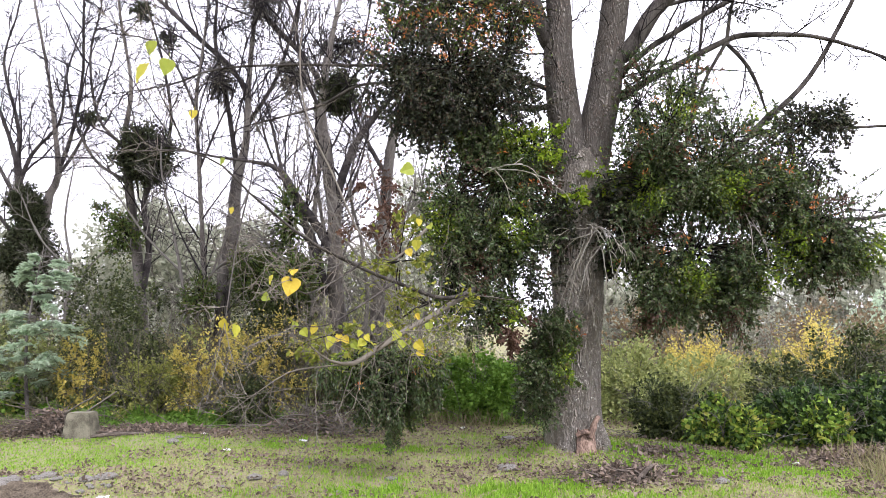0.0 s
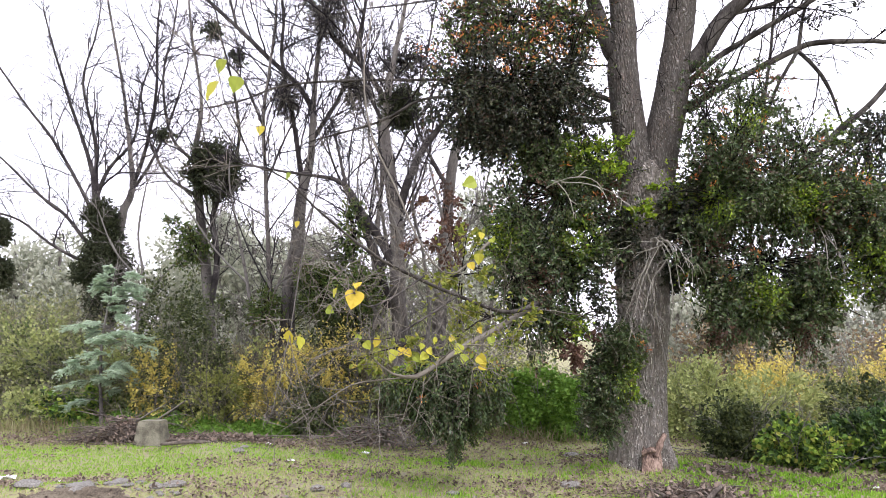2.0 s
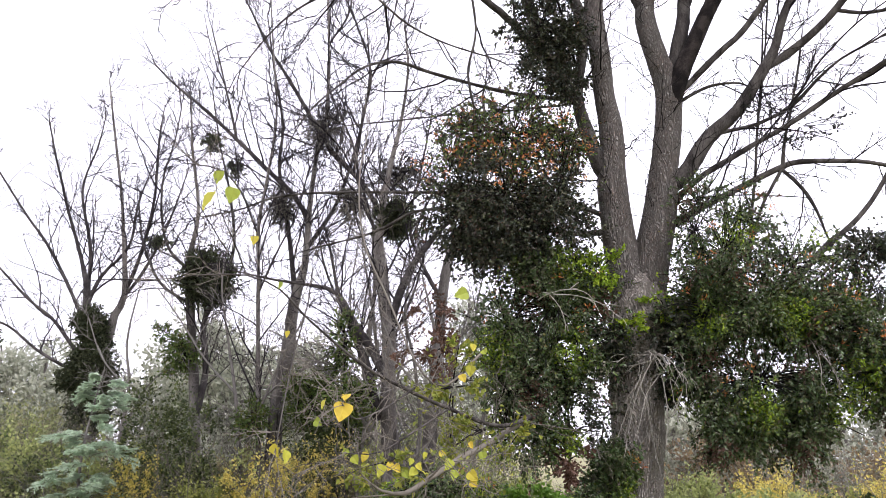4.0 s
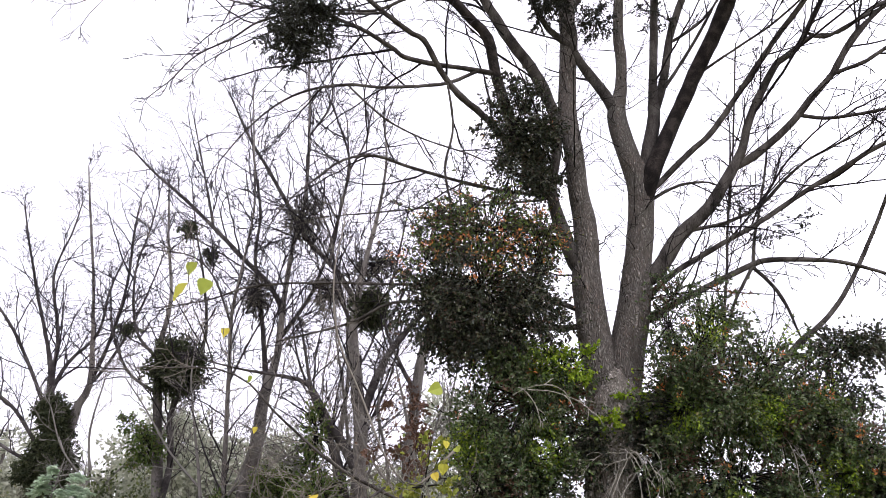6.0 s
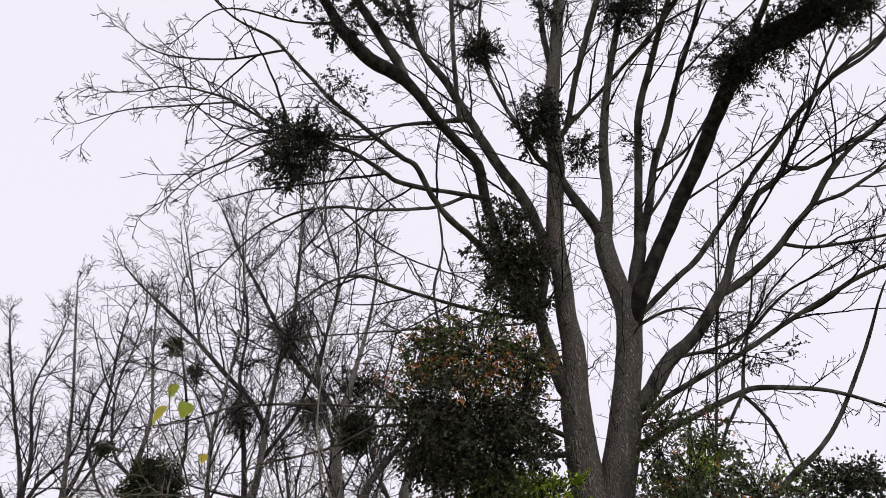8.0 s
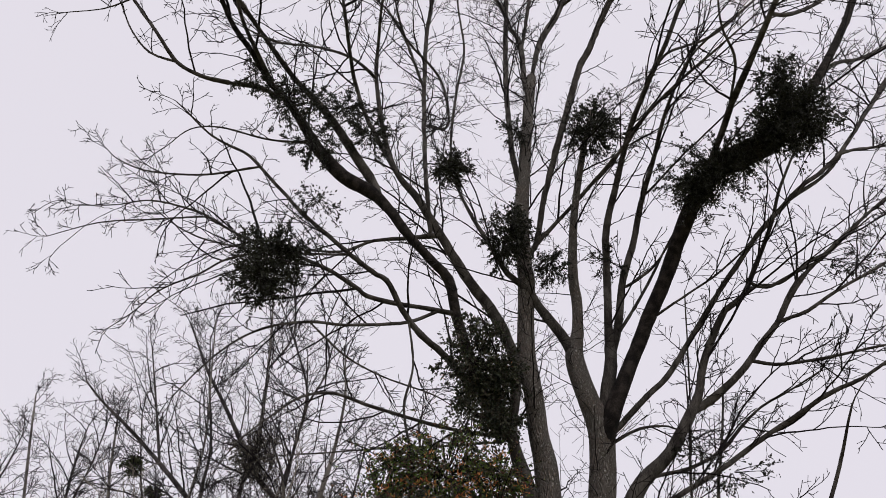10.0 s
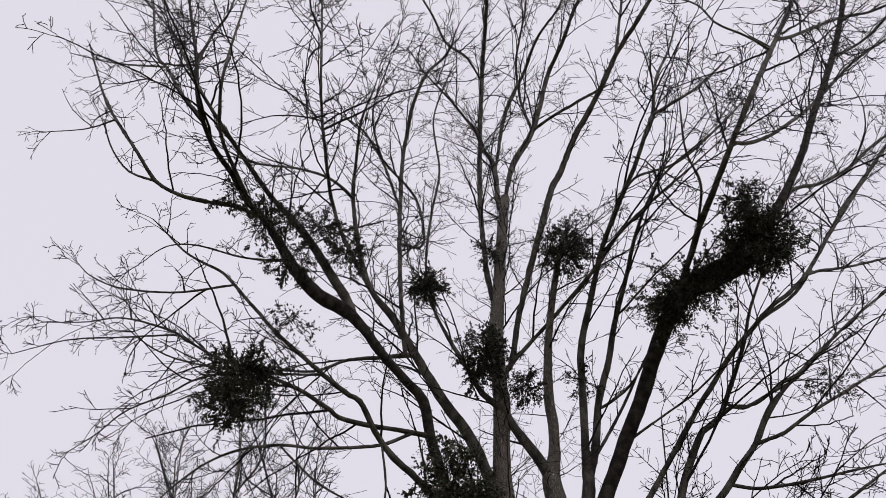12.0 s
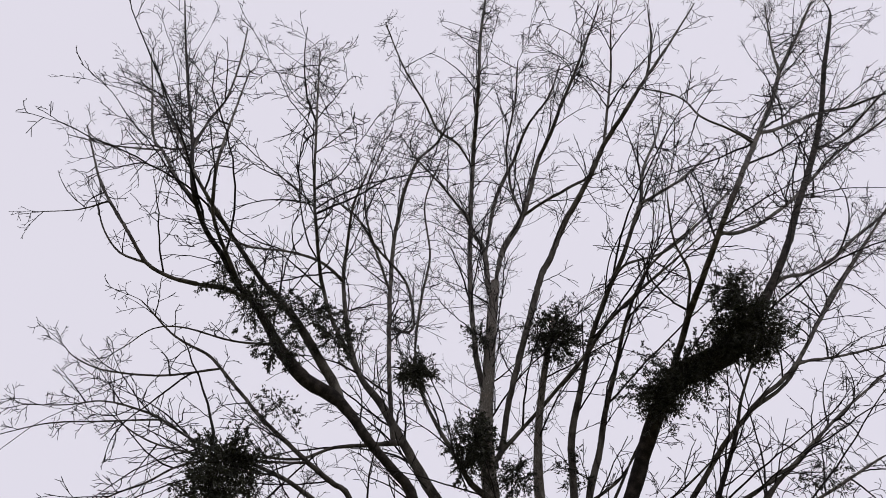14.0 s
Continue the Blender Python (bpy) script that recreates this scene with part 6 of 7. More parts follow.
def yellow_leaf(at, size):
    ob = part("leaf", LEAF, M_YELLOWLEAF, big_tree, "yellow heart-shaped leaf")
    turn = pose(0, 0, 0, 78 + rng.normal() * 14, rng.normal() * 28, rng.normal() * 28)
    ob.matrix_basis = Matrix.Translation(at) @ turn @ Matrix.Scale(size, 4) @ Matrix.Translation((0, 0.45, 0))


yellow_leaf((-1.05, 5.40, 1.86), 0.143)
yellow_leaf((-1.03, 5.40, 1.96), 0.075)
yellow_leaf((-1.18, 5.40, 1.91), 0.068)
yellow_leaf((-1.21, 5.40, 1.79), 0.075)
yellow_leaf((-1.49, 5.40, 1.60), 0.088)
yellow_leaf((-1.42, 5.40, 1.56), 0.088)
yellow_leaf((-2.12, 5.40, 3.37), 0.154)
yellow_leaf((-2.06, 5.40, 3.55), 0.105)
yellow_leaf((-1.95, 5.40, 3.41), 0.119)
yellow_leaf((-1.79, 5.52, 3.10), 0.071)
yellow_leaf((-1.64, 5.76, 2.81), 0.055)
yellow_leaf((-1.56, 5.76, 2.44), 0.051)
yellow_leaf((-0.35, 7.44, 3.08), 0.143)
yellow_leaf((-0.23, 7.44, 2.57), 0.076)
yellow_leaf((-0.12, 7.44, 2.53), 0.085)
yellow_leaf((-0.25, 7.44, 2.35), 0.104)
yellow_leaf((-0.32, 7.44, 2.28), 0.085)
yellow_leaf((-0.94, 6.36, 1.66), 0.056)
yellow_leaf((-1.15, 6.12, 1.59), 0.069)
yellow_leaf((-1.07, 6.12, 1.54), 0.077)
yellow_leaf((-1.02, 6.24, 1.56), 0.078)
yellow_leaf((-0.89, 6.24, 1.46), 0.102)
yellow_leaf((-0.84, 6.36, 1.49), 0.072)
yellow_leaf((-0.78, 6.36, 1.48), 0.072)
yellow_leaf((-0.72, 6.48, 1.43), 0.065)
yellow_leaf((-0.67, 6.48, 1.45), 0.081)
yellow_leaf((-0.62, 6.48, 1.49), 0.065)
yellow_leaf((-0.40, 6.72, 1.51), 0.093)
yellow_leaf((-0.35, 6.72, 1.43), 0.084)
yellow_leaf((-0.20, 6.84, 1.42), 0.103)
yellow_leaf((-0.12, 6.84, 1.58), 0.077)
yellow_leaf((-0.22, 6.84, 1.67), 0.060)
yellow_leaf((-0.46, 6.84, 1.60), 0.060)
yellow_leaf((-0.60, 6.72, 1.58), 0.059)
yellow_leaf((-0.70, 6.60, 1.53), 0.058)
yellow_leaf((-0.19, 6.84, 1.36), 0.077)


# ---- shrubs ----
M_BRAMBLE = leafy("bramble_leaves", [(0.02, 0.036, 0.012), (0.05, 0.095, 0.022), (0.14, 0.25, 0.038), (0.29, 0.41, 0.055), (0.36, 0.32, 0.07)], 0.35)
M_DARKBUSH = leafy("dark_evergreen_leaves", [(0.1088, 0.132, 0.06), (0.2048, 0.24, 0.102), (0.3072, 0.342, 0.144), (0.4224, 0.426, 0.204)], 0.45)
M_EVERGREEN = leafy("black_green_leaves", [(0.022, 0.032, 0.013), (0.045, 0.062, 0.022), (0.085, 0.11, 0.036), (0.16, 0.18, 0.06)], 0.25)
M_BRIAR = leafy("blue_green_bramble_leaves", [(0.012, 0.024, 0.011), (0.022, 0.043, 0.015), (0.045, 0.088, 0.026), (0.1, 0.18, 0.04), (0.2, 0.28, 0.07)], 0.3)
M_HEDGE = leafy("dark_hedge_leaves", [(0.132, 0.1582, 0.0735), (0.228, 0.2542, 0.113), (0.324, 0.339, 0.1582), (0.384, 0.3503, 0.2034)], 0.45)
M_YELLOWBUSH = leafy("autumn_leaves", [(0.42, 0.37, 0.1), (0.6, 0.5, 0.12), (0.72, 0.6, 0.17), (0.38, 0.4, 0.12)], 0.45)
M_PALEBUSH = leafy("pale_green_leaves", [(0.2, 0.24, 0.09), (0.31, 0.35, 0.125), (0.42, 0.44, 0.17)], 0.4)
M_WATTLE = leafy("blue_green_feathery_leaves", [(0.36, 0.47, 0.34), (0.51, 0.62, 0.46), (0.63, 0.71, 0.54)], 0.45, 0.8)
# Distance haze painted into the far foliage as a paler, greyer leaf colour
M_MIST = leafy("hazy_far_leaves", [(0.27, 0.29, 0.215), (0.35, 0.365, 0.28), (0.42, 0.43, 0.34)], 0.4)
M_OLIVEBUSH = leafy("olive_shrub_leaves", [(0.17, 0.2, 0.055), (0.28, 0.31, 0.085), (0.4, 0.4, 0.115)], 0.42)
M_RUSTBUSH = leafy("rusty_autumn_leaves", [(0.16, 0.12, 0.085), (0.24, 0.18, 0.11), (0.28, 0.2, 0.10), (0.2, 0.2, 0.13)], 0.3)
M_THICKET = leafy("mixed_thicket_leaves", [(0.055, 0.085, 0.027), (0.11, 0.155, 0.045), (0.19, 0.245, 0.075), (0.29, 0.3, 0.115)], 0.38)
M_BROWNBUSH = leafy("brown_thicket_leaves", [(0.15, 0.125, 0.07), (0.27, 0.23, 0.125), (0.4, 0.35, 0.18), (0.28, 0.32, 0.115)], 0.38)
M_IVY = leafy("low_ivy_leaves", [(0.09, 0.18, 0.025), (0.15, 0.28, 0.04), (0.21, 0.35, 0.055)], 0.35)


def shrub(label, at, radii, count, size, mat, seed, name="shrub", category="shrub", twigs=160, lobes=7, twig_mat=None, tall=0.0, group=""):
    """A shrub on the ground: stems, bare twigs and an uneven crown of leaves in lobes."""
    g = np.random.default_rng(seed)
    x, y = at
    base = float(ground_z(x, y))
    rx, ry, h = radii
    broad = size > 0.075 or mat in (M_BRAMBLE, M_BRIAR, M_IVY)
    ob = thing(name, (x, y, base), label, category, group)
    L = []
    for k in range(lobes):
        a = 2 * np.pi * (k + g.random()) / lobes
        q = 0.62 * np.sqrt(g.random())
        f = 0.38 + 0.2 * g.random()
        top = h * (0.75 + 0.35 * g.random()) * (1 - 0.45 * q)
        cz = base + max(top - f * h, tall * h)
        L.append((x + q * rx * np.cos(a) * 1.3, y + q * ry * np.sin(a) * 1.3, cz, rx * f, ry * f, f * h))
        if tall < 0.3:
            L.append((x + q * rx * np.cos(a) * 1.5, y + q * ry * np.sin(a) * 1.4, base + f * h * 0.6, rx * f, ry * f, f * h * 0.7))
    pts, out, arms, sprays = on_shoots(g, L, int(count * 0.35), 0.35, 0.35, 1.15)
    q = in_lobes(g, L, int(count * 0.65), 0.7, 15, 0.13)
    pts, out = np.concatenate([pts, q[0]]), np.concatenate([out, q[1]])
    above = pts[:, 2] > ground_z(pts[:, 0], pts[:, 1]) + 0.02
    pts, out = pts[above], out[above]
    s = leaves(Soup(), pts, out * 0.8 + g.normal(size=pts.shape) * 0.5 + np.array([0, 0, -0.2]), size * (0.6 + 0.8 * g.random(len(pts))), 0.9 if broad else 0.65, 0.25, None, g, broad)
    part("foliage", s, mat, ob, "", "stuff", smooth=False)
    twigs = int(twigs * 0.3)
    if twigs:
        st = np.stack([x + g.normal(size=twigs) * rx * 0.3, y + g.normal(size=twigs) * ry * 0.3, np.zeros(twigs)], 1)
        st[:, 2] = ground_z(st[:, 0], st[:, 1]) - 0.03
        w = np.stack([(st[:, 0] - x) / rx, (st[:, 1] - y) / ry, np.full(twigs, 1.1)], 1) + g.normal(size=(twigs, 3)) * 0.25
        P, R = grow(g, st, w, h * (0.6 + 0.55 * g.random(twigs)), np.full(twigs, 0.007), 7, -0.02, 0.3, 0.2)
        s = tubes(Soup(), P, R, 3)
        p2, w2, l2, r2 = shoots(g, P, R, 5, 0.8, (0.22, 0.5))
        tubes(s, *grow(g, p2, w2, l2, r2 * 0.7, 4, 0.02, 0.3), 3)
        part("stem_tangle", s, twig_mat or M_SHRUBTWIG, ob, "", "stuff")
    return ob


HEDGE = "shrubs round the clearing"
shrub('Pale green shrub beyond the hanging mistletoe', (0.17, 15.00), (0.78, 0.60, 1.82), 6500, 0.065, M_PALEBUSH, 1, twigs=60, group=HEDGE)
shrub('Bright green bramble tip above the dark mound', (4.89, 10.70), (0.39, 0.40, 0.72), 3250, 0.064, M_BRAMBLE, 2, twigs=40, group=HEDGE)
shrub('Fresh green shrub in the hedge', (-5.39, 14.60), (0.70, 0.60, 1.60), 6000, 0.06, M_HEDGE, 3, twigs=50, group=HEDGE)
shrub('Fresh green shrub in the hedge', (-6.93, 13.90), (0.67, 0.60, 1.35), 6000, 0.06, M_HEDGE, 4, twigs=50, group=HEDGE)
shrub('Dark round evergreen shrub on a short trunk', (-5.73, 13.95), (0.74, 0.85, 2.57), 9500, 0.055, M_EVERGREEN, 5, twigs=60, tall=0.5, twig_mat=M_PALETWIG, group=HEDGE)
shrub('Bare pale-branched dead shrub leaning out of the hedge', (-6.61, 14.06), (0.79, 0.63, 2.43), 300, 0.05, M_PALEBUSH, 6, twigs=80, twig_mat=M_PALETWIG, group=HEDGE)
shrub('Yellowing bramble bush in the hedge', (-6.0, 13.30), (0.48, 0.40, 1.28), 2600, 0.05, M_YELLOWBUSH, 7, tall=0.6, twigs=40, group=HEDGE)
shrub('Green bramble bush beneath the hedge', (-6.16, 13.53), (0.60, 0.48, 0.87), 4500, 0.06, M_DARKBUSH, 8, twigs=40, group=HEDGE)
shrub('Low dark evergreen shrub at the hedge foot', (-5.19, 13.84), (0.69, 0.53, 0.84), 6500, 0.055, M_EVERGREEN, 9, twigs=70, group=HEDGE)
shrub('Low dark evergreen shrub at the hedge foot', (-4.39, 14.06), (0.62, 0.53, 0.72), 5500, 0.055, M_DARKBUSH, 10, twigs=90, group=HEDGE)
shrub('Yellow-green shrub with thin upright stems', (-4.9, 13.30), (0.57, 0.50, 1.45), 5000, 0.055, M_OLIVEBUSH, 11, twigs=110, twig_mat=M_PALETWIG, group=HEDGE)
shrub('Grey leafless shrub of thin upright stems', (-4.62, 14.00), (0.84, 0.60, 2.05), 1500, 0.05, M_PALEBUSH, 12, twigs=130, twig_mat=M_PALETWIG, group=HEDGE)
shrub('Tangled thicket with thin upright stems', (-3.92, 15.00), (1.33, 0.80, 1.33), 8000, 0.06, M_HEDGE, 13, twigs=130, group=HEDGE)
shrub('Autumn shrub with small yellow leaves', (-3.15, 13.1), (0.72, 0.50, 1.55), 4300, 0.05, M_YELLOWBUSH, 14, tall=0.66, twigs=120, lobes=9, twig_mat=M_PALETWIG, group=HEDGE)
shrub('Small yellow-leaved shrub beside the dark olive one', (-4.15, 13.2), (0.4, 0.35, 1.25), 1700, 0.045, M_YELLOWBUSH, 51, tall=0.6, twigs=60, twig_mat=M_PALETWIG, group=HEDGE)
shrub('Small dark olive shrub before the yellow leaves', (-3.1, 12.7), (0.36, 0.32, 1.2), 5500, 0.05, M_EVERGREEN, 15, twigs=60, twig_mat=M_PALETWIG, group=HEDGE)
shrub('Dark round shrub on thin stems', (-3.02, 14.40), (0.72, 0.80, 2.90), 9000, 0.055, M_EVERGREEN, 16, twigs=60, tall=0.66, group=HEDGE)
shrub('Olive evergreen shrub among the trunks', (-4.55, 16.50), (1.59, 0.90, 2.25), 6000, 0.075, M_HEDGE, 17, twigs=100, group=HEDGE)
shrub('Grey twiggy shrub with bleached branches', (-2.03, 14.20), (1.09, 0.70, 2.67), 1500, 0.05, M_PALEBUSH, 18, twigs=150, twig_mat=M_PALETWIG, group=HEDGE)
shrub('Grey twiggy shrub with a few pale leaves', (-1.71, 15.50), (1.06, 0.90, 3.33), 3500, 0.065, M_PALEBUSH, 19, twigs=220, group=HEDGE)
shrub('Heap of pale dry brushwood at the clearing edge', (-2.16, 12.60), (0.51, 0.50, 0.47), 500, 0.05, M_PALEBUSH, 20, twigs=120, twig_mat=M_PALETWIG, group=HEDGE)
shrub('Dark shaded thicket behind the hanging mistletoe', (-0.75, 13.20), (0.62, 0.80, 1.3), 8000, 0.06, M_THICKET, 21, twigs=80, group=HEDGE)
shrub('Bright green bramble bush behind the tree', (0.7, 12.9), (0.85, 0.60, 1.15), 12000, 0.06, M_IVY, 22, twigs=60, group=HEDGE)
shrub('Pale olive shrub behind the brambles', (1.1, 14.60), (0.85, 0.60, 1.3), 7000, 0.06, M_OLIVEBUSH, 52, twigs=110, twig_mat=M_PALETWIG, group=HEDGE)
shrub('Pale green shrub behind the tree', (2.42, 15.60), (1.38, 0.90, 1.32), 7000, 0.075, M_PALEBUSH, 23, twigs=110, group=HEDGE)
shrub('Rusty autumn shrub behind the tree', (1.6, 16.20), (0.91, 0.80, 1.3), 3500, 0.07, M_RUSTBUSH, 24, twigs=120, group=HEDGE)
shrub('Pale green thicket beyond the trunk', (3.38, 14.00), (0.90, 0.90, 1.50), 8000, 0.07, M_PALEBUSH, 25, twigs=70, group=HEDGE)
shrub('Yellow autumn shrub in the thicket', (4.76, 14.80), (0.83, 0.70, 1.80), 9000, 0.05, M_YELLOWBUSH, 26, twigs=120, group=HEDGE)
shrub('Faded yellow autumn shrub in the thicket', (6.00, 16.20), (0.78, 0.80, 1.43), 6000, 0.055, M_YELLOWBUSH, 27, twigs=100, group=HEDGE)
shrub('Bright yellow autumn shrub', (6.98, 15.00), (0.68, 0.70, 2.00), 8500, 0.055, M_YELLOWBUSH, 28, twigs=60, group=HEDGE)
shrub('Grey-pink twiggy thicket in the distance', (8.19, 18.50), (2.38, 1.00, 2.33), 4500, 0.075, M_RUSTBUSH, 29, twigs=240, group=HEDGE)
shrub('Pale green thicket in the distance', (4.20, 13.40), (1.19, 0.80, 1.12), 7000, 0.07, M_PALEBUSH, 30, twigs=60, group=HEDGE)
shrub('Dark bramble mound near the tree', (3.26, 11.60), (0.51, 0.60, 0.99), 7000, 0.06, M_EVERGREEN, 31, twigs=90, group=HEDGE)
shrub('Leafy bramble bush with bright green leaves', (3.89, 10.80), (0.45, 0.45, 0.82), 4500, 0.064, M_BRAMBLE, 32, twigs=70, group=HEDGE)
shrub('Leafy bramble bush with bright green leaves', (4.85, 10.95), (0.75, 0.60, 0.86), 10625, 0.064, M_BRIAR, 33, twigs=90, group=HEDGE)
shrub('Bramble bush with bright green leaves', (6.00, 11.10), (0.82, 0.70, 0.92), 10625, 0.064, M_BRIAR, 34, twigs=90, group=HEDGE)
shrub('Dark shrub rising above the brambles', (5.95, 12.00), (1.05, 0.70, 1.55), 14000, 0.06, M_EVERGREEN, 35, twigs=110, group=HEDGE)
shrub('Hazy blue-green feathery tree in the distance', (12.16, 21.00), (1.44, 1.20, 3.18), 7000, 0.1, M_WATTLE, 36, twigs=60, group=HEDGE)
shrub('Dry straw-coloured thicket at the clearing edge', (-8.34, 13.60), (0.77, 0.80, 0.87), 3500, 0.06, M_PALEBUSH, 37, twigs=200, twig_mat=M_PALETWIG, group=HEDGE)
shrub('Green bramble bush at the clearing edge', (-7.52, 13.70), (0.88, 0.70, 0.76), 5500, 0.065, M_BRAMBLE, 38, twigs=50, group=HEDGE)
shrub('Dark shrub behind the wattle sapling', (-7.69, 15.00), (1.33, 0.90, 2.09), 9000, 0.065, M_EVERGREEN, 39, twigs=100, group=HEDGE)
shrub('Tall faded olive shrub at the wood edge', (-10.60, 16.50), (1.46, 1.00, 2.25), 7000, 0.075, M_PALEBUSH, 40, twigs=120, group=HEDGE)
shrub('Dark shrub at the wood edge', (-9.94, 14.50), (0.93, 0.90, 1.34), 6000, 0.065, M_HEDGE, 41, twigs=80, group=HEDGE)
shrub('Dark leafy shrub at the wood edge', (7.3, 11.60), (0.9, 0.90, 1.6), 9500, 0.07, M_EVERGREEN, 42, twigs=60, group=HEDGE)
shrub('Grey-pink twiggy thicket behind the yellow shrubs', (5.40, 19.00), (1.83, 1.00, 2.76), 6000, 0.08, M_RUSTBUSH, 43, twigs=200, group=HEDGE)
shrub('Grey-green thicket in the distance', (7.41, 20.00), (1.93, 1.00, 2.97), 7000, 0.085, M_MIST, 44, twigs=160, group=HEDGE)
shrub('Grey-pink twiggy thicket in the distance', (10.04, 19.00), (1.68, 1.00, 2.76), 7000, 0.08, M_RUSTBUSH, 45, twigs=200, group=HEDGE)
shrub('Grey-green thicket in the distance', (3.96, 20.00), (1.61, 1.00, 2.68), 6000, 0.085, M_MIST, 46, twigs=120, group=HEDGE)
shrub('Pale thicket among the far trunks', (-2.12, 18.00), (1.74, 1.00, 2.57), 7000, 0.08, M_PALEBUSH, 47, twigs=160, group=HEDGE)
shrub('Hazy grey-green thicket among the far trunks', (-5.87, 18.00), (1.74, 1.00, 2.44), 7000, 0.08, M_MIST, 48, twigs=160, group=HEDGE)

for k, (x, h, mat, lab) in enumerate([(-9.3, 1.6, M_THICKET, "Green tangled thicket of the hedge"), (-8.2, 1.9, M_THICKET, "Green tangled thicket of the hedge"), (-7.0, 1.9, M_OLIVEBUSH, "Olive tangled thicket of the hedge"), (-6.0, 2.0, M_THICKET, "Green tangled thicket of the hedge"), (-5.0, 1.9, M_BROWNBUSH, "Brownish tangled thicket of the hedge"), (-4.2, 1.7, M_BROWNBUSH, "Brownish tangled thicket of the hedge"), (-3.4, 2.1, M_OLIVEBUSH, "Olive tangled thicket of the hedge"), (-2.3, 2.0, M_BROWNBUSH, "Brownish tangled thicket of the hedge"), (-1.2, 1.7, M_THICKET, "Green tangled thicket of the hedge"), (-0.2, 1.5, M_PALEBUSH, "Pale green tangled thicket of the hedge"), (3.0, 1.45, M_PALEBUSH, "Pale green tangled thicket of the hedge"), (5.6, 1.4, M_OLIVEBUSH, "Olive tangled thicket of the hedge")]):
    shrub(lab, (x, 15.1 + 0.3 * math.sin(2.3 * k)), (0.85, 0.6, h), 10000, 0.062, mat, 200 + k, twigs=110, lobes=9, twig_mat=M_PALETWIG if k % 2 else None, group=HEDGE)

for k, (x, y, h) in enumerate([(-10.9, 15.4, 2.1), (-12.2, 16.2, 2.5), (-9.9, 15.9, 2.2), (-9.21, 15.0, 2.37), (-13.6, 17.0, 2.7), (-10.3, 17.2, 3.3), (-11.8, 17.6, 3.4), (-9.0, 16.4, 2.7)]):
    shrub("Tall grey-green thicket at the wood edge", (x, y), (1.1, 0.8, h), 10000, 0.075, (M_THICKET, M_PALEBUSH)[k % 2] if k < 5 else M_HEDGE, 230 + k, twigs=140, lobes=9, twig_mat=M_PALETWIG, group=HEDGE)


def ivy_strip():
    g = np.random.default_rng(5)
    n = 20000
    x = g.uniform(-7.3, -2.0, n)
    y = 13.05 + 0.12 * np.sin(x * 1.7) + g.normal(size=n) * 0.25
    z = ground_z(x, y) + (0.24 + 0.12 * np.sin(3.1 * x) * np.sin(5.3 * x + 1)) * g.random(n) * np.exp(-((y - 13.2) / 0.4) ** 2) + 0.01
    s = leaves(Soup(), np.stack([x, y, z], 1), g.normal(size=(n, 3)) * np.array([1, 1, 0.4]), 0.06 * (0.6 + 0.7 * g.random(n)), 0.8, 0.2, None, g)
    tagged(part("ground_ivy", s, M_IVY, smooth=False), "bright green low ivy along the hedge foot", "ivy", kind="stuff")


ivy_strip()


# ---- old fence at the hedge ----
M_POST = material("weathered_post", [(0.08, 0.07, 0.058), (0.15, 0.135, 0.115), (0.22, 0.2, 0.175)], scale=9, rough=0.95, bump=0.5, bump_scale=50, stretch=(1, 1, 0.2))


def fence_post(x, y, height, lean):
    z = float(ground_z(x, y))
    s = curve_through([(x, y, z - 0.05, 0.022), (x + lean * 0.5, y, z + height * 0.5, 0.02), (x + lean, y, z + height, 0.018)], 0.08)
    tagged(part("fence_post", limb_mesh(Soup(), s, 9, 0.06, 0.08, int(height * 100)), M_POST), "thin weathered grey wooden post in the hedge", "post", "posts of an old fence")


for x, height, lean in ((-6.0, 0.75, 0.02), (-4.95, 0.95, -0.03), (-3.72, 1.0, 0.02), (-2.7, 0.85, 0.03)):
    fence_post(x, 13.3, height, lean)


# ---- hazy wood in the distance ----
def far_tree(at, height, width, seed):
    g = np.random.default_rng(seed)
    x, y = at
    ob = thing("far_tree", (x, y, 0), "hazy grey-green tree of the far wood", "tree", "trees of the far wood")
    s = curve_through([(x, y, -0.1, 0.16), (x + 0.1, y, height * 0.4, 0.12), (x - 0.1, y, height * 0.95, 0.03)], 0.5)
    part("trunk", limb_mesh(Soup(), s, 7, 0.05, 0.2, seed), M_FARBARK, ob)
    L = []
    for k in range(8):
        h = height * (0.3 + 0.62 * k / 8)
        L.append((x + g.normal() * width * 0.25, y + g.normal() * width * 0.25, h, width * (0.4 - 0.02 * k), width * 0.4, height * 0.12))
    pts, out = in_lobes(g, L, 3700, 0.3, 26, 0.25)
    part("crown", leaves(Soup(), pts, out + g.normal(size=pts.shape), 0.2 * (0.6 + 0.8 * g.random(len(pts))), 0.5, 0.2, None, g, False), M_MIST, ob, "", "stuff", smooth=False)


far_tree((-8.8, 27.0), 6.0, 2.9, 100)
far_tree((-8.2, 29.0), 5.2, 2.9, 101)
far_tree((-12.2, 29.0), 5.0, 2.9, 102)
far_tree((-7.0, 30.0), 4.9, 3.0, 103)
far_tree((-4.2, 30.0), 4.5, 3.4, 104)
far_tree((5.5, 26.0), 3.6, 2.8, 105)
far_tree((7.5, 27.0), 3.4, 3.1, 106)
far_tree((9.6, 28.0), 3.7, 3.2, 107)
far_tree((11.2, 27.0), 3.4, 3.1, 108)
far_tree((12.9, 27.0), 3.6, 3.1, 109)
far_tree((-9.7, 28.0), 5.7, 2.8, 111)
far_tree((-11.7, 30.0), 5.4, 2.6, 112)
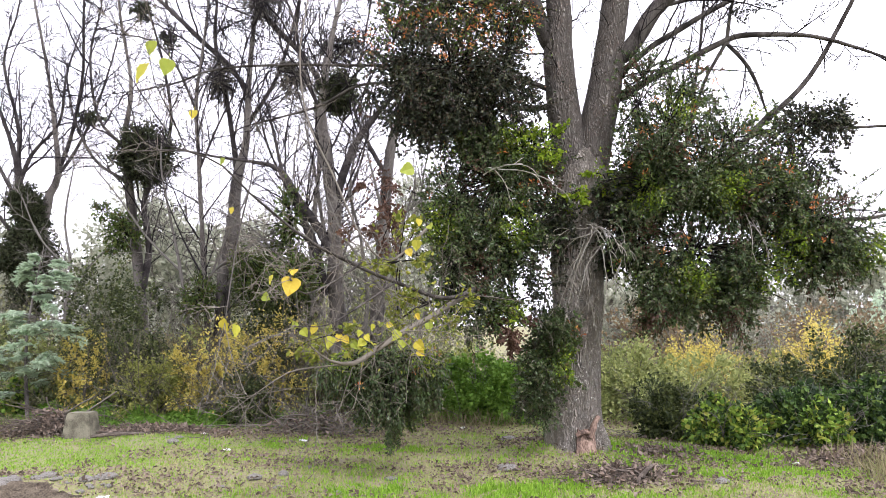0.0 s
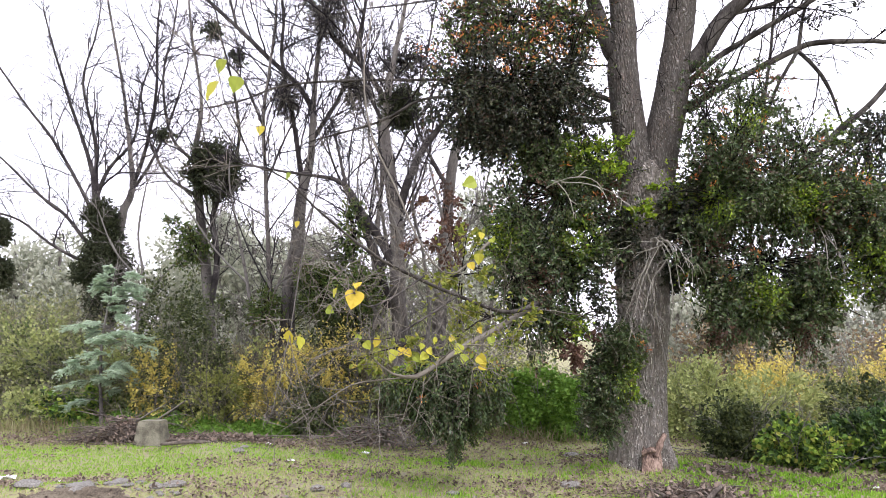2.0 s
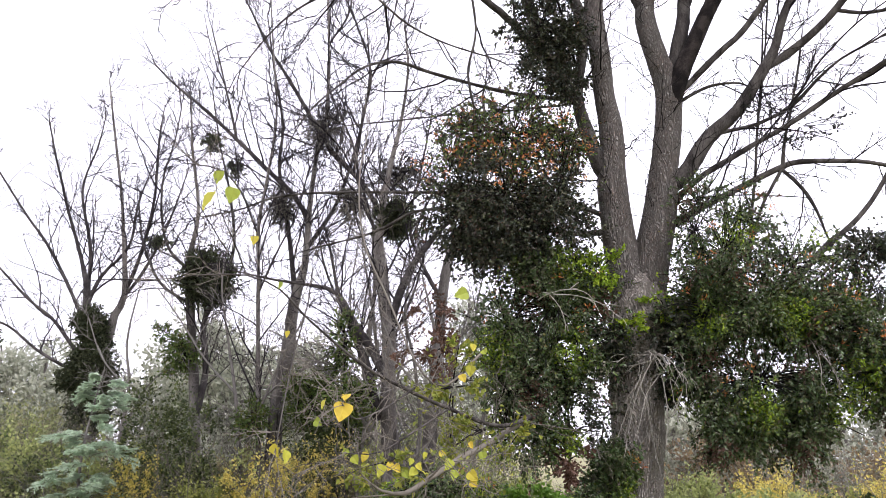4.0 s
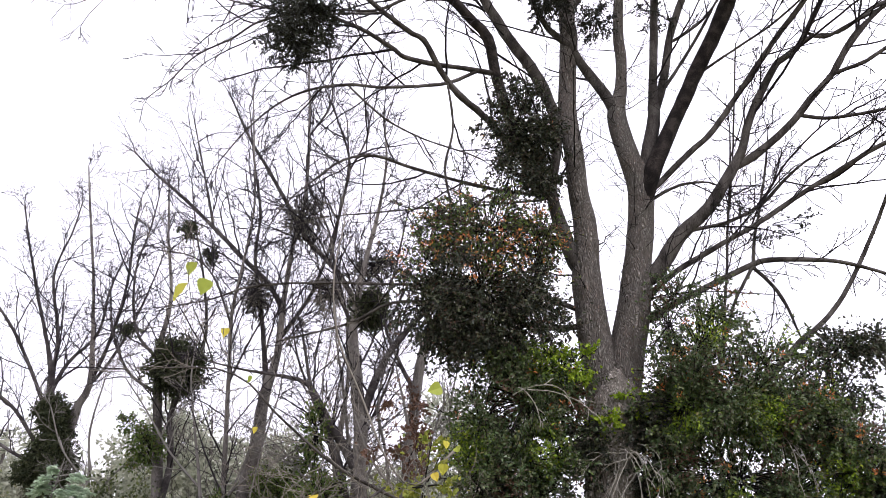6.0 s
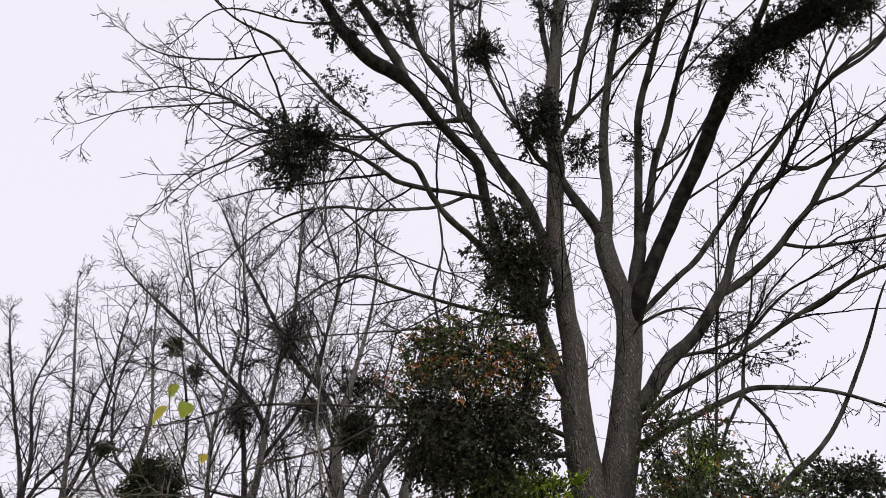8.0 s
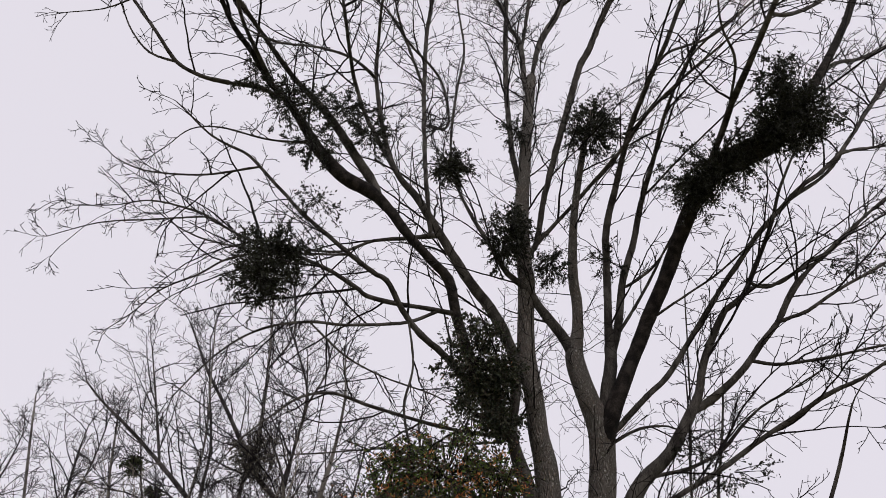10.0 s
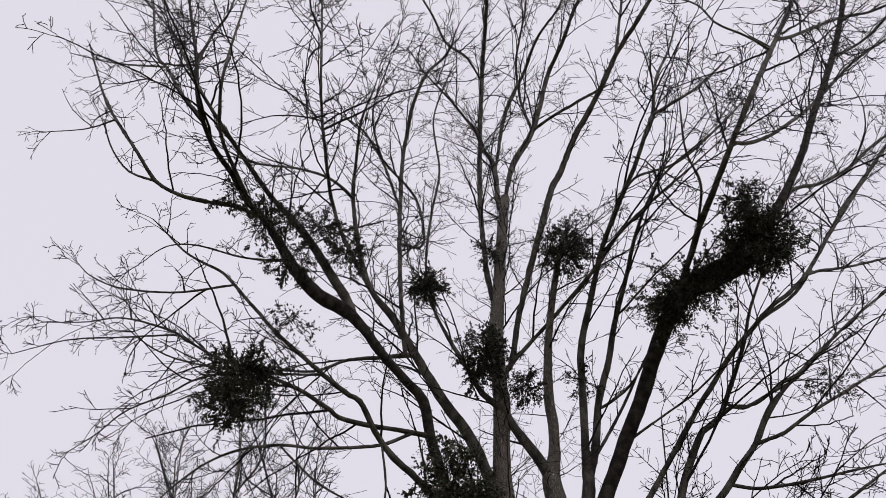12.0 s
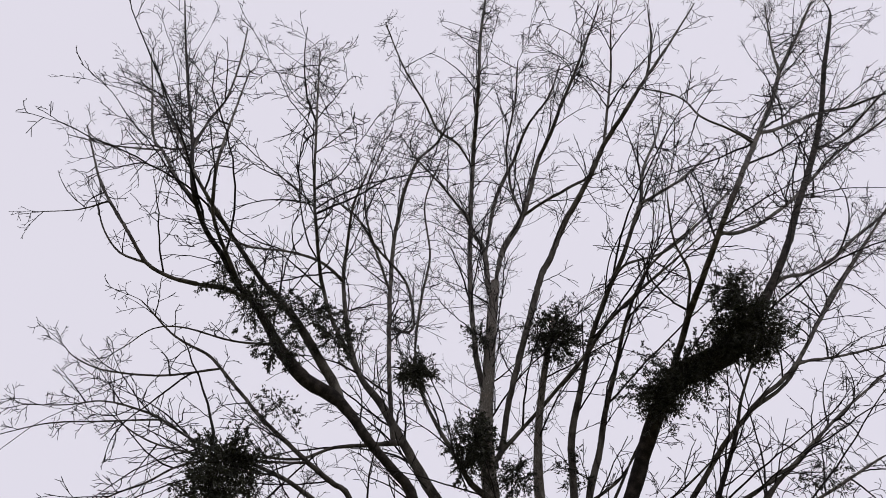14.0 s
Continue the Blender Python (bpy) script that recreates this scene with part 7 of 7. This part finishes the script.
far_tree((-13.4, 28.0), 4.3, 3.2, 113)
far_tree((-17.0, 28.0), 4.0, 3.6, 114)
far_tree((-5.7, 30.0), 4.7, 3.0, 115)
far_tree((-0.9, 27.0), 7.1, 2.1, 116)
far_tree((-2.2, 30.0), 4.9, 3.0, 118)
far_tree((14.5, 26.0), 4.1, 2.6, 119)
far_tree((16.4, 26.0), 4.3, 3.0, 120)
far_tree((-8.1, 31.0), 4.4, 3.6, 121)
far_tree((-21.2, 30.0), 4.5, 3.9, 122)
far_tree((-17.9, 27.5), 5.2, 2.8, 123)
far_tree((-15.9, 27.0), 5.5, 2.8, 124)
far_tree((-14.4, 27.0), 4.6, 2.6, 125)
far_tree((-9.6, 26.0), 6.2, 2.4, 126)
far_tree((-6.6, 27.0), 5.6, 2.4, 127)


# ---- grass, litter, stones ----
M_GRASS = leafy("grass_blades", [(0.13, 0.25, 0.02), (0.2, 0.37, 0.03), (0.29, 0.47, 0.05)], 0.35, 0.6)
M_DRYGRASS = leafy("dull_grass_blades", [(0.22, 0.22, 0.08), (0.33, 0.33, 0.125), (0.44, 0.42, 0.2)], 0.3, 0.7)
M_LITTER = leafy("leaf_litter", [(0.07, 0.053, 0.042), (0.14, 0.108, 0.083), (0.25, 0.2, 0.16), (0.2, 0.145, 0.11)], 0.1, 0.8)
M_STONE = material("grey_stone", [(0.1, 0.094, 0.082), (0.18, 0.17, 0.152), (0.29, 0.277, 0.25)], scale=9, rough=0.9, bump=0.6, bump_scale=50)
M_CONCRETE = material("weathered_concrete", [(0.08, 0.075, 0.055), (0.15, 0.14, 0.10), (0.2, 0.19, 0.14)], scale=6, rough=0.95, bump=0.5, bump_scale=60)
M_WOODRAW = material("broken_reddish_wood", [(0.07, 0.048, 0.04), (0.18, 0.12, 0.09), (0.32, 0.23, 0.18)], scale=8, rough=0.9, bump=0.8, bump_scale=40, stretch=(1, 1, 0.3), fine=0.5, fine_scale=70)
M_PAPER = material("white_litter", [(0.6, 0.6, 0.6), (0.8, 0.8, 0.8)], scale=10, rough=0.7, bump=0.2)


def lush(x, y):
    """Where the grass is bright and thick (0 to 1)."""
    def spot(cx, cy, rx, ry):
        return np.exp(-(((x - cx) / rx) ** 2 + ((y - cy) / ry) ** 2))
    a = 1.7 * spot(-5.2, 10.0, 1.9, 0.9) + 0.8 * spot(-3.6, 10.9, 1.6, 0.35) + 1.2 * spot(2.4, 9.9, 0.9, 0.5) + 1.1 * spot(2.7, 8.7, 0.9, 0.5) + 1.2 * spot(-0.6, 8.0, 0.6, 0.5) + 1.1 * spot(0.7, 8.0, 0.5, 0.4) + 0.9 * spot(4.0, 9.6, 0.7, 0.4) + 0.6 * spot(-0.5, 10.4, 0.8, 0.4) + 0.9 * spot(3.3, 10.0, 1.0, 0.35) + 0.4 * spot(4.2, 8.8, 0.8, 0.4) + 0.7 * spot(1.2, 8.3, 0.4, 0.25) + 0.9 * spot(0.2, 6.9, 2.5, 0.5)
    p = np.sin(2.3 * x + 0.7 * np.sin(3 * y)) * np.sin(3.4 * y + np.sin(2.1 * x))
    q = np.sin(7.1 * x + 1.9 * np.sin(5.3 * y)) * np.sin(8.7 * y + 1.7 * np.sin(6.1 * x))
    return np.clip(a * (0.8 + 0.3 * q) + 0.3 * p + 0.25 * q - 1.5 * spot(-4.05, 7.4, 0.5, 0.2), 0, 1)


def grass():
    g = np.random.default_rng(9)
    n = 380000
    x, y = g.uniform(-9.5, 8.5, n), 6.0 + 8.3 * g.random(n) ** 1.15
    f = lush(x, y)
    keep = g.random(n) < 0.48 + 0.7 * f - 1.2 * np.exp(-(((x + 4.05) / 0.5) ** 2 + ((y - 7.4) / 0.2) ** 2))
    x, y, f = x[keep], y[keep], f[keep]
    z = ground_z(x, y) - 0.005
    base = np.stack([x, y, z], 1)
    ln = (0.022 + 0.045 * g.random(len(x))) * (0.75 + 0.75 * f * (x > -2.5))
    way = g.normal(size=(len(x), 3)) * 0.5 + np.array([0, 0, 1])
    green = g.random(len(x)) < 0.4 + 0.9 * f
    for mask, mat, lab in ((green, M_GRASS, "short bright green grass"), (~green, M_DRYGRASS, "short dull dry grass")):
        s = leaves(Soup(), base[mask], way[mask], ln[mask], 0.19, 0.3, None, g, False)
        tagged(part("grass", s, mat, smooth=False), lab, "grass", kind="stuff")


grass()


def litter():
    g = np.random.default_rng(10)
    n = 120000
    x, y = g.uniform(-9.5, 8.5, n), 6.2 + 8.0 * g.random(n)
    p = 0.5 * np.sin(1.9 * x + 1.2 * y) * np.sin(2.7 * y - 0.8 * x) + 0.6 * np.sin(9 * x + 2 * np.sin(4 * y)) * np.sin(11 * y + 2 * np.sin(5 * x)) + 1.0 * np.exp(-(((x - 1.7) / 1.2) ** 2 + ((y - 8.9) / 0.6) ** 2)) + 0.6 * np.exp(-(((x - 4.2) / 2.4) ** 2 + ((y - 9.8) / 0.8) ** 2)) + 0.9 * np.exp(-(((x + 3.2) / 2.0) ** 2 + ((y - 11.7) / 0.4) ** 2)) + 1.1 * np.exp(-(((x - 5.2) / 1.7) ** 2 + ((y - 8.9) / 0.9) ** 2)) + 1.1 * np.exp(-(((x + 6.6) / 2.0) ** 2 + ((y - 12.0) / 0.4) ** 2)) - 0.9 * lush(x, y) + g.normal(size=n) * 0.4
    k = p > 0.32
    x, y = x[k], y[k]
    m = len(x)
    base = np.stack([x, y, ground_z(x, y) + 0.012 + 0.03 * g.random(m)], 1)
    way = g.normal(size=(m, 3)) * np.array([1, 1, 0.5])
    s = leaves(Soup(), base, way, 0.022 + 0.05 * g.random(m) ** 2, 0.65, 0.5, np.array([0, 0, 1.0]) + g.normal(size=(m, 3)) * 0.6, g, False)
    tagged(part("leaf_litter", s, M_LITTER, smooth=False), "dead brown leaves scattered on the ground", "leaf litter", kind="stuff")


litter()


def stone(at, size, seed, label="small grey stone lying in the grass", mat=None, name="stone", category="stone", flat=0.55):
    bm = bmesh.new()
    bmesh.ops.create_icosphere(bm, subdivisions=2, radius=1.0)
    for v in bm.verts:
        v.co *= 1 + 0.28 * noise.noise(v.co * 1.3 + Vector((seed * 3.1, seed, 0)))
        v.co.z *= flat
    me = bpy.data.meshes.new(name)
    bm.to_mesh(me)
    bm.free()
    ob = part(name, me, mat or M_STONE)
    tagged(ob, label, category, "stones on the ground")
    ob.matrix_world = pose(at[0], at[1], float(ground_z(*at)) + size * flat * 0.35, 0, 0, seed * 47) @ Matrix.Diagonal((size * 1.25, size, size, 1))
    return ob


for k in range(22):
    stone((-3.8 + rng.normal() * 0.4, 7.78 + rng.normal() * 0.13), 0.025 + 0.055 * rng.random() ** 2, k)
for k in range(18):
    stone((rng.uniform(-4.5, 4), rng.uniform(7.4, 11.5)), 0.025 + 0.05 * rng.random() ** 2, 40 + k)


M_SOIL = material("bare_brown_soil", [(0.045, 0.036, 0.027), (0.09, 0.073, 0.053), (0.14, 0.118, 0.086)], scale=5, rough=0.95, bump=0.9, bump_scale=40, fine=0.5, fine_scale=60, gloss=0.15)


def soil_patch(x, y, rx, ry, seed, label):
    """A low irregular spread of bare soil lying on the ground."""
    g = np.random.default_rng(seed)
    rings, sides = 14, 48
    v = [(x, y, float(ground_z(x, y)) + 0.05)]
    wave = 1 + 0.16 * np.sin(np.arange(sides) * 2 * np.pi / sides * 3 + seed) + 0.07 * g.normal(size=sides)
    for r in range(1, rings + 1):
        for k in range(sides):
            a, f = 2 * np.pi * k / sides, r / rings
            px, py = x + rx * f * wave[k] * math.cos(a), y + ry * f * wave[k] * math.sin(a)
            v.append((px, py, float(ground_z(px, py)) + 0.05 * (1 - f ** 3) + 0.008 * g.normal() * (r < rings) - 0.03 * (r == rings)))
    soup = Soup().add(v, [(0, 1 + k, 1 + (k + 1) % sides) for k in range(sides)])
    soup.quad.append(np.array([(1 + (r - 1) * sides + k, 1 + r * sides + k, 1 + r * sides + (k + 1) % sides, 1 + (r - 1) * sides + (k + 1) % sides) for r in range(1, rings) for k in range(sides)]))
    tagged(part("soil_mound", soup, M_SOIL), label, "soil")


soil_patch(-4.0, 7.42, 0.62, 0.25, 3, "low mound of bare brown soil strewn with stones")


def concrete_block():
    ob = thing("concrete_block", (-5.10, 11.3, 0), "weathered tapered concrete block beside a brush pile", "concrete block")
    bm = bmesh.new()
    bmesh.ops.create_cube(bm, size=1.0)
    for v in bm.verts:
        top = v.co.z > 0
        v.co.x *= 0.31 if top else 0.44
        v.co.y *= 0.28 if top else 0.36
        v.co.z = 0.36 if top else -0.06
    bmesh.ops.subdivide_edges(bm, edges=bm.edges[:], cuts=4, use_grid_fill=True)
    bmesh.ops.bevel(bm, geom=[e for e in bm.edges if e.calc_face_angle(0) > 0.5], offset=0.012, segments=2, affect="EDGES")
    for v in bm.verts:
        v.co += v.normal * 0.012 * noise.noise(v.co * 9)
    me = bpy.data.meshes.new("block")
    bm.to_mesh(me)
    bm.free()
    b = part("block", me, M_CONCRETE, ob)
    for f in me.polygons:
        f.use_smooth = False
    b.matrix_parent_inverse = Matrix.Identity(4)
    ob.location.z = float(ground_z(-5.10, 11.3))


concrete_block()


# ---- wattle sapling ----
def wattle(at, half, height):
    g = np.random.default_rng(77)
    x, y = at
    base = float(ground_z(x, y))
    ob = thing("wattle_sapling", (x, y, base), "blue-green feathery wattle sapling with layered boughs", "sapling")
    s = curve_through([(x, y, base - 0.05, 0.035), (x - 0.08, y, base + height * 0.5, 0.022), (x + 0.12, y, base + height, 0.006)], 0.12)
    part("trunk", limb_mesh(Soup(), s, 8, 0.05, 0.1, 3), M_FARBARK, ob)
    n = 54
    u = np.sort(g.random(n)) ** 0.8
    start = np.stack([np.interp(u, [0, 1], [x, x + 0.1]), np.full(n, y), base + height * (0.16 + 0.8 * u)], 1)
    a = g.random(n) * 2 * np.pi
    way = np.stack([np.cos(a), np.sin(a) * 0.8, np.full(n, 0.35)], 1)
    P, R = grow(g, start, way, half * (1.1 - 0.65 * u) * (0.45 + 0.95 * g.random(n)), np.full(n, 0.008), 7, -0.02, 0.12, 0.35)
    part("bough_tangle", tubes(Soup(), P, R, 4), M_FARBARK, ob, "", "stuff")
    p2, w2, l2, r2 = shoots(g, P, R, 22, 0.8, (0.14, 0.3), lo=0.3)
    w2[:, 2] = w2[:, 2] * 0.3 - 0.05
    P2, R2 = grow(g, p2, w2, l2 + 0.06, r2 * 0.3, 5, -0.05, 0.15)
    p3, w3, l3, r3 = shoots(g, P2, R2, 44, 0.9, (0.2, 0.3), lo=0.05)
    w3[:, 2] *= 0.4
    fol = leaves(Soup(), p3, w3, 0.04 + 0.035 * g.random(len(p3)), 0.26, 0.1, np.array([0, 0, 1.0]) + g.normal(size=p3.shape) * 0.3, g, False)
    part("foliage", fol, M_WATTLE, ob, "", "stuff", smooth=False)


wattle((-6.7, 12.9), 0.7, 2.9)


# ---- small things on the ground ----
M_STRAW = leafy("dry_straw", [(0.15, 0.13, 0.07), (0.23, 0.20, 0.10), (0.31, 0.28, 0.16), (0.16, 0.2, 0.06)], 0.3, 0.8)
M_DEADWOOD = material("dead_wood", [(0.045, 0.036, 0.028), (0.09, 0.074, 0.06), (0.15, 0.125, 0.1)], scale=9, rough=0.95, bump=0.5, bump_scale=60)


def straw():
    g = np.random.default_rng(31)
    n = 5200
    tuft = np.minimum((60 * g.random(n) ** 1.3).astype(int), 59)
    tx, ty = g.uniform(2.4, 6.6, 60), g.uniform(9.4, 10.4, 60)
    tx[30:], ty[30:] = g.uniform(-8.6, -5.2, 30), g.uniform(12.3, 13.4, 30)
    ty[:18], tx[:18] = g.uniform(8.2, 9.2, 18), g.uniform(4.2, 6.2, 18)
    ty[18:28], tx[18:28] = g.uniform(12.5, 13.0, 10), g.uniform(-0.1, 1.6, 10)
    x, y = tx[tuft] + g.normal(size=n) * 0.16, ty[tuft] + g.normal(size=n) * 0.16
    base = np.stack([x, y, ground_z(x, y) - 0.01], 1)
    s = leaves(Soup(), base, g.normal(size=(n, 3)) * 0.45 + np.array([0, 0, 1.0]), 0.06 + 0.3 * g.random(n) ** 2, 0.04, 0.3, None, g, False)
    tagged(part("dry_grass", s, M_STRAW, smooth=False), "tufts of long dry straw-coloured grass at the bramble foot", "grass", kind="stuff")


straw()


def heap(name, label, at, half, height, count, seed, mat, length=(0.25, 0.8), leaf=0):
    """A low heap of dead twigs."""
    g = np.random.default_rng(seed)
    x, y = at
    ob = thing(name, (x, y, float(ground_z(x, y))), label, "brushwood")
    st = np.stack([x + g.normal(size=count) * half[0] * 0.5, y + g.normal(size=count) * half[1] * 0.5, np.zeros(count)], 1)
    hump = np.exp(-(((st[:, 0] - x) / half[0]) ** 2 + ((st[:, 1] - y) / half[1]) ** 2))
    st[:, 2] = ground_z(st[:, 0], st[:, 1]) + 0.01 + height * hump * g.random(count)
    a = g.random(count) * 2 * np.pi
    w = np.stack([np.cos(a), np.sin(a), g.normal(size=count) * 0.18 + 0.04], 1)
    ln = length[0] + (length[1] - length[0]) * g.random(count) ** 2
    P, R = grow(g, st, w, ln, 0.004 + 0.012 * g.random(count) ** 3, 7, -0.03, 0.22)
    P[:, :, 2] = np.maximum(P[:, :, 2], ground_z(P[:, :, 0], P[:, :, 1]) + 0.005)
    s = tubes(Soup(), P, R, 5)
    p2, w2, l2, r2 = shoots(g, P, R, 2, 0.8, (0.2, 0.4))
    tubes(s, *grow(g, p2, w2, l2, r2 * 0.7, 4, 0.0, 0.3), 3)
    part("stick_tangle", s, mat, ob, "", "stuff")
    if leaf:
        p = np.stack([x + g.normal(size=leaf) * half[0] * 0.55, y + g.normal(size=leaf) * half[1] * 0.55, np.zeros(leaf)], 1)
        p[:, 2] = ground_z(p[:, 0], p[:, 1]) + 0.02 + height * 0.9 * g.random(leaf) * np.exp(-(((p[:, 0] - x) / half[0]) ** 2 + ((p[:, 1] - y) / half[1]) ** 2))
        part("dead_leaf_cover", leaves(Soup(), p, g.normal(size=p.shape), 0.05 + 0.05 * g.random(leaf), 0.6, 0.5, None, g, False), M_LITTER, ob, "", "stuff", smooth=False)


heap("root_heap", "heap of dead roots and dark wet leaves near the trunk", (1.85, 8.4), (0.6, 0.4), 0.1, 150, 51, M_DEADWOOD, (0.15, 0.6), 420)
heap("brush_pile", "brown brush pile behind the concrete block", (-5.75, 11.75), (0.55, 0.35), 0.42, 240, 52, M_DEADWOOD, (0.3, 0.9), 700)
heap("branch_litter", "dead branches lying along the lawn edge", (-4.3, 11.6), (0.9, 0.3), 0.08, 90, 53, M_DEADWOOD, (0.3, 1.0), 500)
heap("branch_litter", "fallen dry twigs below the hanging mistletoe", (-1.9, 12.0), (0.8, 0.5), 0.35, 190, 54, M_PALETWIG, (0.3, 1.0), 300)


heap("leaf_heap", "bank of dead brown leaves and twigs under the brambles", (5.15, 9.7), (1.0, 0.55), 0.07, 70, 55, M_DEADWOOD, (0.2, 0.7), 900)
heap("leaf_heap", "dark patch of dead leaves near the trunk", (2.6, 9.75), (0.6, 0.35), 0.06, 40, 56, M_DEADWOOD, (0.15, 0.5), 350)


def stick(label, a, b, r, mat=None):
    s = curve_through([(*a, r), (*(0.5 * (np.array(a) + np.array(b)) + np.array([0.02, 0, 0.03])), r * 0.9), (*b, r * 0.6)], 0.08)
    tagged(part("stick", limb_mesh(Soup(), s, 7, 0.06, 0.3, int(abs(a[0]) * 100)), mat or M_DEADWOOD), label, "stick", "sticks by the brush pile")


stick("pale stick leaning out of the brush pile", (-5.5, 11.7, 0.12), (-4.82, 11.75, 0.62), 0.016, M_PALETWIG)
stick("pale stick leaning out of the brush pile", (-5.7, 11.7, 0.2), (-5.15, 11.8, 0.55), 0.012, M_PALETWIG)
stick("dead branch lying beside the concrete block", (-5.0, 11.15, 0.05), (-4.0, 11.35, 0.05), 0.03)
stick("curved root arching from the heap", (1.95, 8.1, 0.02), (2.15, 8.3, 0.16), 0.028)


def broken_stub():
    x, y = 1.68, 9.42
    z = float(ground_z(x, y))
    ob = thing("broken_stub", (x, y, z), "broken reddish stub of a root at the trunk foot", "stump")
    bm = bmesh.new()
    bmesh.ops.create_cube(bm, size=1.0)
    bmesh.ops.subdivide_edges(bm, edges=bm.edges[:], cuts=7, use_grid_fill=True)
    for v in bm.verts:
        u = v.co.z + 0.5
        jag = 0.07 * noise.noise(Vector((v.co.x * 9, v.co.y * 6, 3))) * u
        v.co = Vector((v.co.x * (0.27 - 0.08 * u), v.co.y * (0.2 - 0.06 * u) + 0.05 * u, u * 0.3 - 0.06 + jag))
        v.co += Vector((noise.noise(v.co * 14), noise.noise(v.co * 14 + Vector((5, 0, 0))), 0)) * 0.022
    me = bpy.data.meshes.new("stub")
    bm.to_mesh(me)
    bm.free()
    part("stub", me, M_WOODRAW, ob).matrix_parent_inverse = Matrix.Identity(4)
    s = curve_through([(x + 0.04, y - 0.03, z + 0.18, 0.045), (x + 0.09, y - 0.02, z + 0.30, 0.04), (x + 0.15, y, z + 0.42, 0.03)], 0.03)
    part("splinter", limb_mesh(Soup(), s, 8, 0.12, 0.1, 5), M_WOODRAW, ob, "split-off slab of wood")
    s = curve_through([(x - 0.12, y - 0.05, z + 0.2, 0.03), (x - 0.03, y - 0.07, z + 0.24, 0.028), (x + 0.03, y - 0.06, z + 0.23, 0.02)], 0.03)
    part("splinter", limb_mesh(Soup(), s, 8, 0.12, 0.1, 6), M_WOODRAW, ob, "split-off slab of wood")


broken_stub()


def rubbish(at, size, seed, label, mat=None):
    g = np.random.default_rng(seed)
    n = 7
    u, v = np.meshgrid(np.linspace(-1, 1, n), np.linspace(-0.6, 0.6, n))
    z = 0.22 * np.sin(3 * u + seed) * np.cos(4 * v) + 0.12 * g.normal(size=u.shape) + 0.25
    i = (np.arange(n - 1)[:, None] * n + np.arange(n - 1)[None]).reshape(-1)
    soup = Soup().add(np.stack([u, v, z], -1) * size, np.stack([i, i + 1, i + n + 1, i + n], 1))
    ob = part("paper_scrap", soup, mat or M_PAPER, smooth=False)
    ob.matrix_world = pose(at[0], at[1], float(ground_z(*at)) + 0.01, 0, 0, seed * 77)
    mod = ob.modifiers.new("thickness", "SOLIDIFY")
    mod.thickness = 0.004
    tagged(ob, label, "litter", "scraps of litter")


for k, (x, y, size) in enumerate([(4.2, 9.55, 0.07), (-1.95, 11.2, 0.05), (-2.75, 10.2, 0.045), (-3.4, 11.4, 0.05), (-5.62, 8.75, 0.09), (-4.9, 8.55, 0.05), (-3.1, 7.35, 0.05), (0.3, 12.2, 0.05)]):
    rubbish((x, y), size, k + 1, "crumpled white scrap of litter on the grass")
for k, (x, y, size) in enumerate([(-4.75, 7.75, 0.13), (-4.2, 7.7, 0.1), (-3.35, 8.0, 0.11), (0.72, 9.0, 0.12), (0.9, 10.9, 0.12), (-0.55, 8.6, 0.07), (-4.5, 8.3, 0.09), (1.15, 10.6, 0.12)]):
    stone((x, y), size, 80 + k, "flat grey stone half sunk in the ground", flat=0.35)


def hanging_stems():
    """Pale bare mistletoe stems drooping over the trunk."""
    g = np.random.default_rng(61)
    for (x, y, z), n, span in (((1.84, 9.38, 2.75), 20, 1.3), ((0.45, 8.7, 3.3), 3, 0.9), ((3.4, 9.0, 2.9), 5, 0.8)):
        start = np.array([[x, y, z]]) + g.normal(size=(n, 3)) * np.array([0.07, 0.03, 0.07])
        way = g.normal(size=(n, 3)) * np.array([0.5, 0.3, 0.3]) + np.array([0.05, -0.3, -0.35])
        P, R = grow(g, start, way, span * (0.5 + 0.7 * g.random(n)), np.full(n, 0.0065), 12, 0.0, 0.36, 0.5, 0.0035)
        for k in range(n):
            s = np.concatenate([P[k], R[k][:, None]], 1)
            part("branch", limb_mesh(Soup(), s, 6, 0.08, 0.1, k), M_BONETWIG, big_tree, "pale bare hanging stem")
        p2, w2, l2, r2 = shoots(g, P, R, 4, 0.8, (0.15, 0.35))
        P2, R2 = grow(g, p2, w2, l2, np.full(len(p2), 0.005), 6, 0.0, 0.25, 0.4, 0.003)
        part("twig_tangle", tubes(Soup(), P2, R2, 4), M_BONETWIG, big_tree, "pale thin hanging twigs", "stuff")


M_BONETWIG = material("pale_bare_stems", [(0.2, 0.185, 0.155), (0.36, 0.34, 0.29)], scale=5, rough=0.9, bump=0, island=0.4, gloss=0.2)
hanging_stems()
